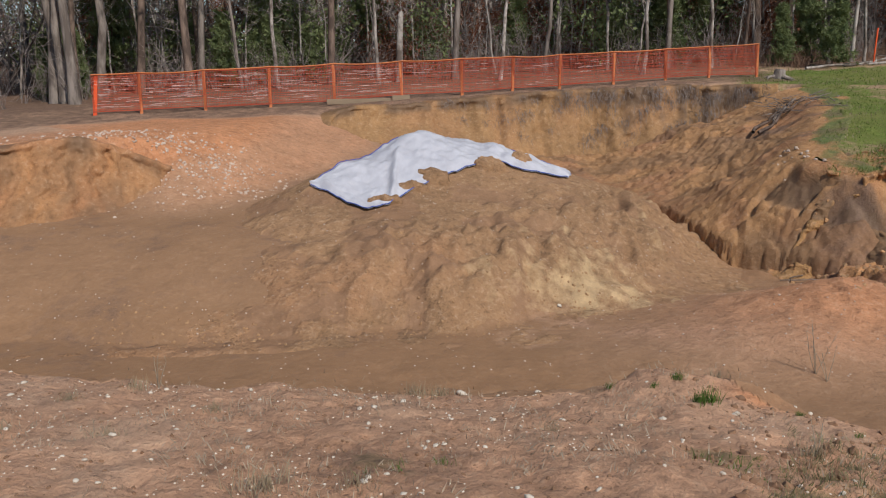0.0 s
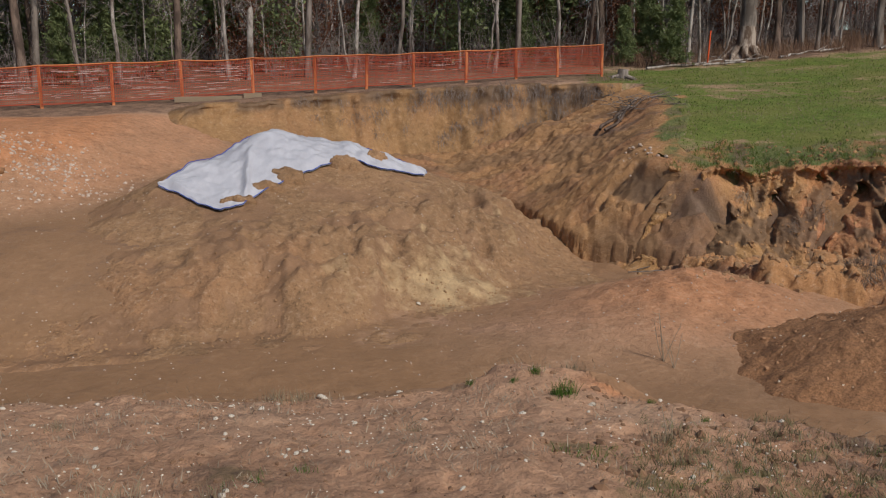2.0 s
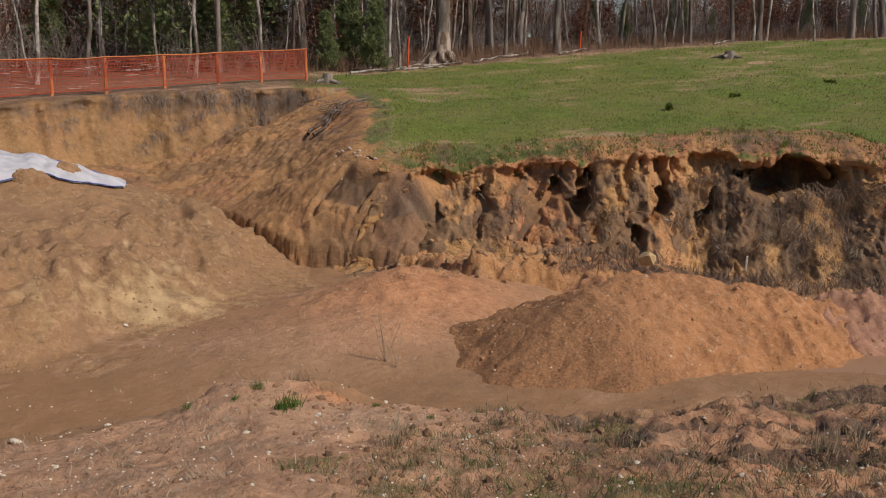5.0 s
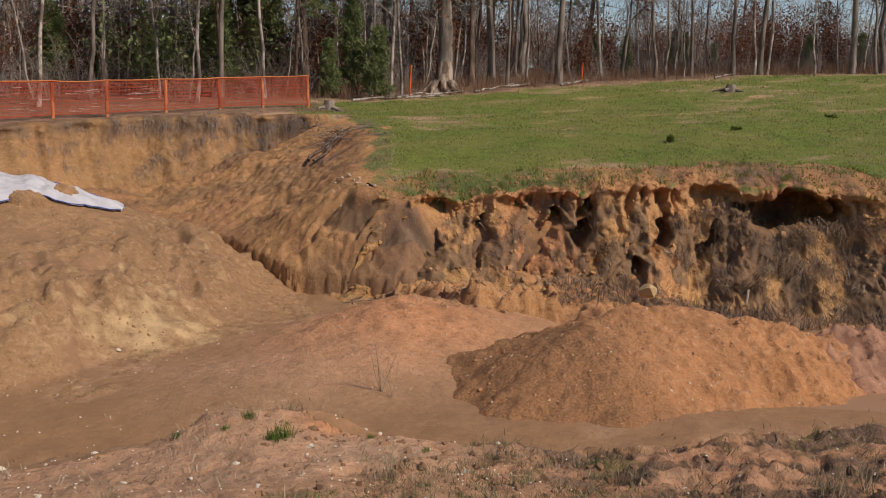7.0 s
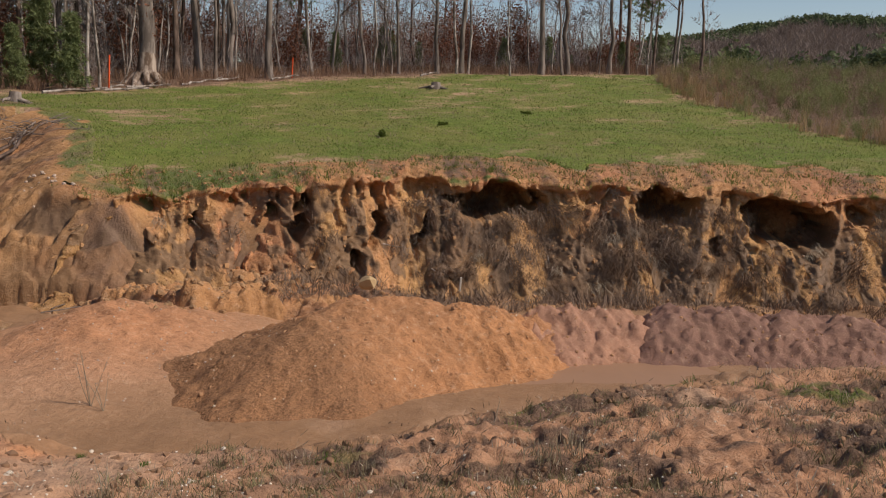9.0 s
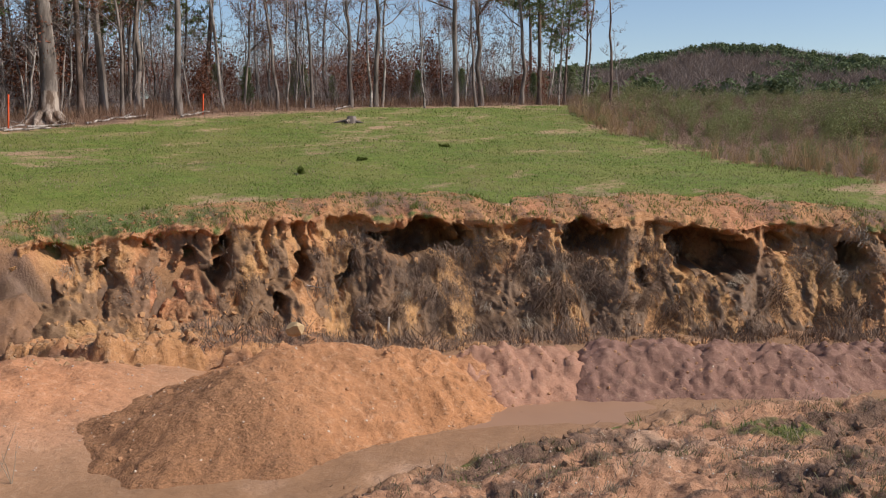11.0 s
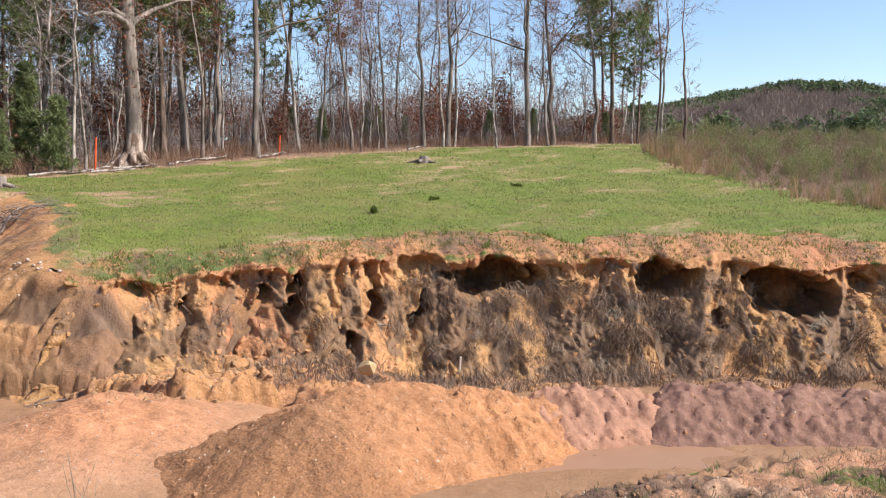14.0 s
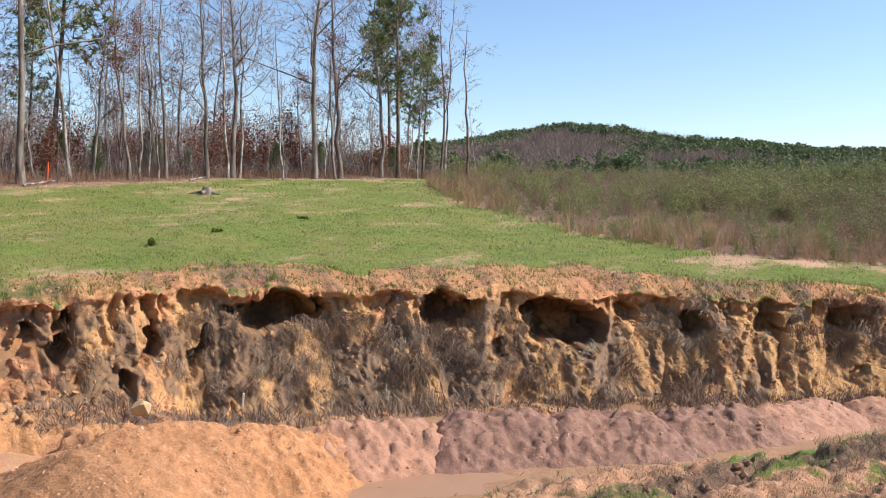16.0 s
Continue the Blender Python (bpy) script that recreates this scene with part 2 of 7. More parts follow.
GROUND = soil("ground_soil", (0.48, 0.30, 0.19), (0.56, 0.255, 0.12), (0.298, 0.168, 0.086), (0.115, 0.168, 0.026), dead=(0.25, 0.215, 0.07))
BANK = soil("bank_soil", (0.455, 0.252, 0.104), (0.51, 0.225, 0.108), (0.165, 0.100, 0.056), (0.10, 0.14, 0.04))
# last tone: brown of the big heap's shaded, damp flank
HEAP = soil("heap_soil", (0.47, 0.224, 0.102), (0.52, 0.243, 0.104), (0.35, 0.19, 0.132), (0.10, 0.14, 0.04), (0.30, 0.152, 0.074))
WHITE_STONE = plain("white_stone", (0.74, 0.63, 0.49), (0.86, 0.77, 0.64), 30, 0.7)
ORANGE_PAINT = plain("orange_paint", (0.62, 0.17, 0.05), (0.75, 0.30, 0.13), 9, 0.6)
BARK_GREY = plain("grey_bark", (0.14, 0.112, 0.092), (0.38, 0.32, 0.27), 3, 0.95, 0, (1, 1, 0.25), 0.8, 0.03, edge=0.08)
BARK_PALE = plain("pale_bark", (0.16, 0.125, 0.10), (0.70, 0.63, 0.55), 3.0, 0.9, 0, (1, 1, 0.5), 0.6, 0.02, edge=0.08)
BARK_PINE = plain("pine_bark", (0.10, 0.07, 0.054), (0.29, 0.205, 0.155), 4, 0.95, 0, (1, 1, 0.3), 0.9, 0.03, edge=0.08)
TWIG = plain("twig", (0.27, 0.215, 0.185), (0.47, 0.40, 0.36), 4, 0.9, 0, (1, 1, 1), 0)
NEEDLES = plain("pine_needles", (0.14, 0.18, 0.07), (0.31, 0.35, 0.15), 0.6, 0.7, 0, (1, 1, 1), 0, 0, 0.3)
BROWN_LEAF = plain("brown_leaf", (0.24, 0.09, 0.05), (0.36, 0.17, 0.10), 3, 0.8, 0, (1, 1, 1), 0, 0, 0.3)
DRY_GRASS = plain("dry_grass", (0.33, 0.26, 0.16), (0.48, 0.39, 0.26), 8, 0.9, 0, (1, 1, 1), 0, 0, 0.2)
STRAW = plain("straw", (0.42, 0.27, 0.14), (0.58, 0.40, 0.22), 5, 0.9, 0, (1, 1, 1), 0, 0, 0.3)
GREEN_GRASS = plain("green_grass", (0.105, 0.155, 0.024), (0.21, 0.235, 0.055), 0.4, 0.8, 0, (1, 1, 1), 0, 0, 0.35)

# ---- the lie of the land: x to the right, y ahead, metres ----
# Edge of the upper ground: left terrace, back cut below the fence, right cut along the field.
EDGE = [(-60, 9), (-14, 15.4), (-7.5, 17.4), (-6.2, 17.9), (-4.7, 18.7), (-3.0, 21.2), (-1.6, 24.6), (2.2, 25.7), (6.1, 26.0), (8.6, 25.9),
        (10.5, 25.0), (10.3, 22.6), (9.2, 20.2), (7.8, 17.9), (7.6, 16.8), (8.3, 15.8), (10.2, 15.0), (13.2, 13.2), (16.7, 10.1), (19.6, 6.0),
        (22.0, 0.8), (23.5, -4.0), (26, -40)]
WOOD_EDGE = [(-40, 14), (-18, 24), (-10, 28.3), (0, 31.0), (8, 32.0), (13.5, 32.8), (18.6, 32.6), (25.5, 34.0), (32.8, 32.9), (43, 30.4), (52, 26.8)]
WOOD = WOOD_EDGE + [(70, 38), (70, 300), (-300, 300), (-300, 14)]
SCRUB_EDGE = [(52, 28), (42, 24.5), (33.9, 18.2), (27.9, 11.2), (25.9, 6.5), (26.9, 1.9), (29, -9), (40, -30)]
SCRUB = SCRUB_EDGE + [(120, -30), (120, 48)]
UPPER = EDGE + [(4000, -40), (4000, 4000), (-4000, 4000), (-4000, 9)]
# Edge of the near ground on which the camera stands.
NEAR = [(-40, 13), (-9, 10.6), (-4.2, 9.2), (-1.75, 8.4), (0, 8.4), (1.2, 8.1), (2.2, 8.2), (2.9, 8.1), (3.6, 7.3), (4.2, 6.6), (4.9, 6.2), (5.6, 5.8),
        (6.4, 5.5), (7.3, 5.3), (8.4, 5.0), (9.4, 4.3), (10.1, 3.2), (11, 1.95), (11.7, 1.2), (14, -3), (20, -40)]
HERE = NEAR + [(-40, -40)]
TRENCH = [(4.4, 21.0), (5.3, 19.3), (5.5, 17.9), (5.75, 16.7), (6.5, 16.05)]
# Foot of the smooth slope at the field's corner: a low wall stands over the trench, its floor and height by distance along it.
WALL = [(2.6, 25.5), (3.6, 22.8), (5.0, 20.6), (5.67, 19.28), (5.84, 17.9), (5.98, 17.1), (6.2, 16.65), (6.5, 16.35), (6.85, 16.0), (7.4, 15.3), (8.1, 14.6), (9.0, 13.9)]
WALL_AT = [2.9, 5.5, 7.0, 8.4, 9.5, 10.0, 10.6, 11.5, 12.5]
WALL_FLOOR = [0.9, 0.8, 0.6, 0.4, 0.17, 0.18, 0.20, 0.25, 0.30]
WALL_HIGH = [0.0, 0.02, 0.10, 0.22, 0.26, 0.18, 0.10, 0.04, 0.0]
# Front of the broken bench at the right cut's foot.
BENCH = [(6.75, 15.6), (7.1, 14.7), (7.66, 13.45), (8.2, 12.65), (9.2, 11.9), (10.6, 11.2), (11.6, 10.7)]
# Hollows in the right cut: plan, share of its height, half width, half height, depth.
CAVES = [(8.6, 15.7, 0.38, 0.20, 0.30, 0.45), (11.3, 14.5, 0.36, 0.22, 0.45, 0.9), (14.5, 12.0, 0.20, 1.0, 0.32, 1.5),
         (17.0, 9.7, 0.20, 0.6, 0.36, 1.3), (18.4, 7.7, 0.28, 0.95, 0.52, 1.9), (19.9, 5.4, 0.3, 0.3, 0.25, 0.9), (20.6, 3.9, 0.3, 0.3, 0.3, 0.9), (21.3, 2.3, 0.2, 0.4, 0.3, 0.9), (9.5, 15.5, 0.5, 0.12, 0.4, 0.5),
         (12.55, 13.65, 0.42, 0.16, 0.36, 0.6), (12.0, 14.0, 0.72, 0.14, 0.30, 0.55), (10.3, 15.15, 0.75, 0.15, 0.3, 0.5),
         (19.3, 6.5, 0.2, 0.3, 0.2, 0.6), (13.3, 13.1, 0.55, 0.13, 0.4, 0.5), (10.8, 14.9, 0.3, 0.12, 0.3, 0.5), (17.6, 8.9, 0.6, 0.18, 0.25, 0.5)]



def upper_height(x, y):
    plane = 1.75 + 0.0682 * (x - 22) + 0.0833 * (y - 0.8)
    left = (0.25 + 0.035 * np.clip(11 - x, -9, 25)) * smooth(22, 10, x)
    z = plane + left
    z = z - 0.47 * np.exp(-((x - 9.0) ** 2 + (y - 16.2) ** 2) / 9.0)
    z = z + 0.35 * np.exp(-((x + 7) ** 2 / 40 + (y - 18) ** 2 / 9))
    far = np.hypot(x, y)
    z = np.where(z > 5.2, 5.2 + 1.6 * (1 - np.exp(-(z - 5.2) / 1.6)), z)
    z = np.where(z < 1.0, 1.0 - 0.8 * (1 - np.exp((z - 1.0) / 0.8)), z)
    z = z + 0.10 * N1.fbm(x * 0.15, y * 0.15, 3) + 0.035 * N2.fbm(x * 0.9, y * 0.9, 3)
    # the wooded hill far off
    b = np.degrees(np.arctan2(x, y))
    z = z - 3.5 * smooth(55, 110, far) * smooth(58, 68, b)
    skyline = np.interp(b, [44, 54, 59, 63, 66, 69.3, 72.3, 75.5, 80, 84, 90, 100, 118], [0, 2.2, 3.2, 3.95, 4.7, 5.2, 5.0, 4.4, 3.95, 3.45, 3.1, 2.8, 0.6])
    crest = np.maximum(400 * np.tan(np.radians(skyline)) - 5.5, 0) * smooth(44, 56, b)
    z = z + crest * smooth(140, 380, far) * (1 + 0.06 * N1.fbm(x * 0.012, y * 0.012, 3))
    return z


FOOT = [(-14, 11.6), (-5.3, 12.9), (-3.6, 12.5), (-1.5, 12.35), (0, 12.7), (1.1, 12.6), (2, 13.4), (3.4, 13.8), (4.8, 15.2), (6.2, 17.4), (8, 19.0)]
SHOULDER = [(-14, 15.2), (-6.6, 16.5), (-4, 16.5), (-1.5, 15.9), (0.8, 15.3), (3.1, 17.0), (4.5, 18.8), (6, 20.8), (8, 22)]
BASIN = [(-14, 1.3), (-4, 1.75), (-1, 2.0), (1.5, 1.95), (4.2, 1.2), (5.7, 0.78), (7.7, 1.05), (9, 1.2)]


def curve(pts, x):
    return np.interp(x, [p[0] for p in pts], [p[1] for p in pts])


def trench_cut(x, y):
    d, along = line_distance(TRENCH, x, y)
    d = d + 0.05 * N4.fbm(x * 1.2, y * 1.2, 2)
    gentle = x < np.interp(y, [p[1] for p in TRENCH[::-1]], [p[0] for p in TRENCH[::-1]])
    return 0.12 * np.where(gentle, smooth(1.3, 0.1, d), smooth(0.75, 0.55, d)) * smooth(0, 1.5, along) * smooth(5.9, 5.0, along)


def low_height(x, y):
    """Pit floor, its left slope and the hollow behind the mound."""
    yf, ys = curve(FOOT, x) + 0.25 * N1.fbm(x * 0.5, x * 0 + 3.3, 2), curve(SHOULDER, x)
    t = np.clip((y - yf) / np.maximum(ys - yf, 0.5), 0, 1)
    left = smooth(0, -4, x)
    rise = (0.9 * (1 - (1 - t) ** 1.6) + 0.18 * t) * (0.8 + 0.2 * left)
    back = np.clip((y - ys) / np.maximum(24.2 - ys, 1), 0, 1.15)
    z = rise + (curve(BASIN, x) - 1.08 * (0.8 + 0.2 * left)) * back
    z = z * smooth(9.2, 7.5, x - 0.0 * y) + 0.0
    # low red rise and the broken step at the bank's foot
    z = z + (0.56 + 0.10 * N4.fbm(x * 2.2, y * 2.2, 4)) * np.exp(-((x - 6.6) ** 2 / 4.0 + (y - 12.9) ** 2 / 1.6)) + 0.20 * np.exp(-((x - 4.9) ** 2 / 3.0 + (y - 11.4) ** 2 / 1.2))
    z = z + 0.75 * np.exp(-((x - 9.1) ** 2 / 2.6 + (y - 22.4) ** 2 / 5.5))
    z = z + 0.22 * np.exp(-((x - 6.1) ** 2 / 1.2 + (y - 17.3) ** 2 / 2.5)) - trench_cut(x, y)
    z = z + 0.04 * N1.fbm(x * 0.6, y * 0.6, 3) + 0.012 * N2.fbm(x * 3, y * 3, 3)
    pool = np.exp(-((0.8 * (x - 10.5) - 0.6 * (y - 7.25)) ** 2 / 5.0 + (0.6 * (x - 10.5) + 0.8 * (y - 7.25)) ** 2 / 0.75))
    return z * (1 - pool) - 0.06 * pool


def broken_ground(x, y):
    deep, level = cells(x * 2.1 + 0.4 * N3.fbm(x * 2, y * 2, 2), y * 2.9, 421)
    small, tone = cells(x * 6.5, y * 7.5, 422)
    rut = N1.ridged(0.7 * x + 1.5 * y, 0.5 * x - 0.35 * y, 3)
    return 0.04 * (level - 0.5) * smooth(0, 0.3, deep) + 0.035 * (tone - 0.5) * smooth(0, 0.3, small) - 0.13 * smooth(0.74, 0.9, rut)


def near_height(x, y, s):
    lip = 0.72 + 0.16 * np.exp(-((x - 2.75) ** 2 / 0.9 + (y - 7.9) ** 2 / 0.25)) * (1 + 0.8 * N4.fbm(x * 2.2, y * 2.2, 3)) + 0.75 * smooth(8.0, 13.5, x) + 0.05 * smooth(-4, -10, x)
    rough = smooth(3.0, 6.0, x + 0.25 * (8 - y)) * smooth(9, 4, y - 0.2 * x)
    z = lip + 0.155 * s - 0.004 * np.clip(s, 0, 12) ** 2 * 0.3
    clods = N2.ridged(x * 1.6, y * 2.2, 4) - 0.6
    return z + 0.05 * N1.fbm(x * 0.7, y * 0.7, 3) + 0.036 * N3.fbm(x * 4, y * 4, 4) + 0.05 * (N4.ridged(x * 1.3, y * 1.7, 3) - 0.6) + rough * (0.05 * clods + 0.045 * N4.fbm(x * 7, y * 7, 3) + broken_ground(x, y))


CAVE_ALONG = [float(line_distance(EDGE, np.array([c[0]]), np.array([c[1]]))[1][0]) for c in CAVES]


def cave_reach(along):
    """How far behind the edge the hollows reach, at a stretch of the edge."""
    reach = np.zeros(np.shape(along))
    for at, (cx, cy, ch, hw, hh, deep) in zip(CAVE_ALONG, CAVES):
        reach = np.maximum(reach, (deep + 0.3) * smooth(hw + 0.9, hw + 0.35, np.abs(along - at)))
    return reach


def ground_height(x, y, full=True):
    x, y = np.asarray(x, float), np.asarray(y, float)
    d, along = line_distance(EDGE, x, y)
    d = np.where(inside(UPPER, x, y), d, -d)
    # the rubble ramp between the left terrace and the hollow has no cliff
    ramp_part = smooth(54.6, 57.2, along) * smooth(64.6, 62.4, along)
    back = d - cave_reach(along) - 0.8 * np.exp(-((x - 8.2) ** 2 + (y - 16.1) ** 2) / 1.6)
    m = smooth(0.3, 0.62, back) * (1 - ramp_part) + smooth(-1.7, 1.5, d) * ramp_part
    z = low_height(x, y) * (1 - m) + upper_height(x, y) * m
    dn, _ = line_distance(NEAR, x, y)
    here = inside(HERE, x, y)
    dn = np.where(here, dn, -dn) + 0.22 * N1.fbm(x * 0.8, y * 0.8, 3)
    k = smooth(-1.6, 0.25, dn)
    z = z * (1 - k) + near_height(x, y, np.maximum(dn, 0)) * k
    return (z, d, dn, ramp_part) if full else z


def ground_masks(x, y, z, d, dn, ramp_part):
    far = np.hypot(x, y)
    n, n2 = N3.fbm(x * 0.22, y * 0.22, 4), N4.fbm(x * 0.9, y * 0.9, 4)
    field = smooth(-0.5, 0.8, d + 0.9 * n2) * smooth(7.0, 8.0, x - 0.25 * (y - 17)) * smooth(64, 54, far)
    patch = smooth(0.1, 0.8, n) * 0.30 + 0.36 * smooth(-0.1, 0.8, N2.fbm(x * 0.35 + 0.5 * y, y * 0.8 - 0.2 * x, 4)) + 0.42 * smooth(2.6, 0.5, d) * smooth(-0.4, 0.4, n2 + 0.3 * smooth(10, 14, x)) * (0.25 + 0.75 * smooth(11, 15, x))
    grass = field * (0.95 - patch)
    strip = smooth(0.8, 2.0, d) * smooth(7, 9, x) * smooth(24, 26, y) * 0.5
    grass = np.maximum(grass, strip)
    sparse = smooth(0.25, 0.75, n2 + 0.35 * n) * smooth(-0.9, -0.1, dn) * (0.28 + 0.22 * smooth(0, 4, x) + 0.55 * smooth(7.5, 10.0, x))
    grass = np.maximum(grass, sparse)
    floor = smooth(0.3, 0.06, z) * (dn < 0.3)
    red = 0.6 * ramp_part * smooth(-2.2, -0.8, d) + 0.75 * smooth(-0.2, 0.6, d) * smooth(6, 2.5, d) * smooth(-2.5, -4.5, x)
    red = np.maximum(red, 0.95 * np.exp(-((x - 6.5) ** 2 / 9.0 + (y - 12.5) ** 2 / 5)))
    red = np.maximum(red, 0.8 * smooth(0.9, 0.2, np.abs(dn + 0.5)) * smooth(3.0, 5.0, x) * smooth(-0.5, 0.3, n2))
    red = np.maximum(red, 0.6 * floor * smooth(3, 6, x) * smooth(-0.5, 0.4, n2))
    red = np.maximum(red, (0.3 + 0.2 * smooth(2.0, 5.0, x)) * smooth(-0.5, 0.3, dn) * smooth(-0.7, 0.4, n2 + 0.3))
    red = np.maximum(red, np.exp(-((x - 3.15) ** 2 / 0.22 + (y - 7.55) ** 2 / 0.07)))
    wet = 0.95 * floor * smooth(-0.9, 0.2, n2 + 0.5) + 0.95 * smooth(1.9, 1.5, z) * (dn < 0) * (d < 0.2) * smooth(2.5, -0.5, x)
    dw, _ = line_distance(WOOD_EDGE, x, y)
    dw = np.where(inside(WOOD, x, y), dw, -dw)
    wood = smooth(-3.2, 0.8, dw + 0.9 * n2)
    scrub = smooth(0.3, 1.5, np.where(inside(SCRUB, x, y), 1.0, -1.0) * line_distance(SCRUB_EDGE, x, y)[0] + 0.5 * n2)
    fence_side = smooth(24.6, 25.6, y - 0.17 * x + 0.3 * n2) * smooth(13.5, 11.5, x)
    churned = 0.85 * smooth(3.0, 6.0, x + 0.25 * (8 - y)) * smooth(0.56, 0.76, N1.ridged(0.7 * x + 1.5 * y, 0.5 * x - 0.35 * y, 3)) * (dn > 0)
    churned = np.maximum(churned, 0.42 * smooth(0.25, 0.7, n2) * (dn > 0))
    litter = np.maximum(np.maximum(0.9 * wood, 0.95 * scrub), np.maximum(0.62 * fence_side, churned)) * (dn > -0.3) * 1.0 + 0.0 * wet
    scrub = np.maximum(scrub, smooth(70, 100, far))
    litter = np.where(dn > -0.3, litter, np.maximum(np.maximum(0.9 * wood, 0.95 * scrub), 0.62 * fence_side))
    litter = np.maximum(litter, (0.20 + 0.22 * n2) * (dn < -0.2) * (d < -0.3) * (far < 40) * smooth(3.0, -0.5, x))
    grass = grass * (1 - wood) * (1 - 0.8 * scrub)
    wet = np.maximum(wet, 0.85 * (dn < 0.1) * (d < 0.2) * (far < 40) * smooth(-1.2, 0.0, n2 + 0.3 * n))
    wet = wet * (1 - 0.95 * np.exp(-((x - 6.3) ** 2 / 7.0 + (y - 12.3) ** 2 / 3.6)))
    return np.clip(np.stack([grass, red * (1 - fence_side), wet * (1 - wood) * (1 - 0.8 * ramp_part * smooth(-2.2, -0.8, d)), litter], -1), 0, 1)


def build_ground():
    fine = np.arange(-36, 102.01, 0.2)
    bear = np.radians(np.concatenate([fine, np.arange(106, 324, 4.0)]))
    reach = np.concatenate([[0.02], np.arange(0.5, 3.2, 0.35), 3.3 * 1.0062 ** np.arange(0, 475), 3.3 * 1.0062 ** 475 * 1.075 ** np.arange(0, 58)])
    rr, bb = np.meshgrid(reach, bear, indexing="ij")
    x, y = rr * np.sin(bb), rr * np.cos(bb)
    z, d, dn, ramp_part = ground_height(x, y)
    masks = ground_masks(x, y, z, d, dn, ramp_part)
    v = np.stack([x, y, z], -1).reshape(-1, 3)
    me = mesh_of("ground", v, grid_faces(len(reach), len(bear), True)[:, ::-1], GROUND, masks.reshape(-1, 4))
    tagged(new("ground", me), "bare tan and red clay pit with muddy floor and green field", "ground", kind="structure")


# ---- the cut banks ----
def resample(pts, step):
    """Even points along a polyline with rounded corners, and their outward normals (to the right of its way)."""
    pts = np.asarray(pts, float)
    size = np.concatenate([[0], np.cumsum(np.hypot(*np.diff(pts, axis=0).T))])
    s = np.arange(0, size[-1], step)
    xy = np.stack([np.interp(s, size, pts[:, k]) for k in (0, 1)], -1)
    w = max(3, int(1.1 / step)) | 1
    kernel = np.hanning(w + 2)[1:-1]
    kernel /= kernel.sum()
    pad = np.pad(xy, ((w // 2, w // 2), (0, 0)), "edge")
    xy = np.stack([np.convolve(pad[:, k], kernel, "valid") for k in (0, 1)], -1)
    way = np.gradient(xy, axis=0)
    wide = int(2.2 / step) | 1
    kernel = np.hanning(wide + 2)[1:-1] / np.hanning(wide + 2)[1:-1].sum()
    pad = np.pad(way, ((wide // 2, wide // 2), (0, 0)), "edge")
    way = np.stack([np.convolve(pad[:, k], kernel, "valid") for k in (0, 1)], -1)
    way /= np.linalg.norm(way, axis=1)[:, None]
    return s, xy, np.stack([way[:, 1], -way[:, 0]], -1)


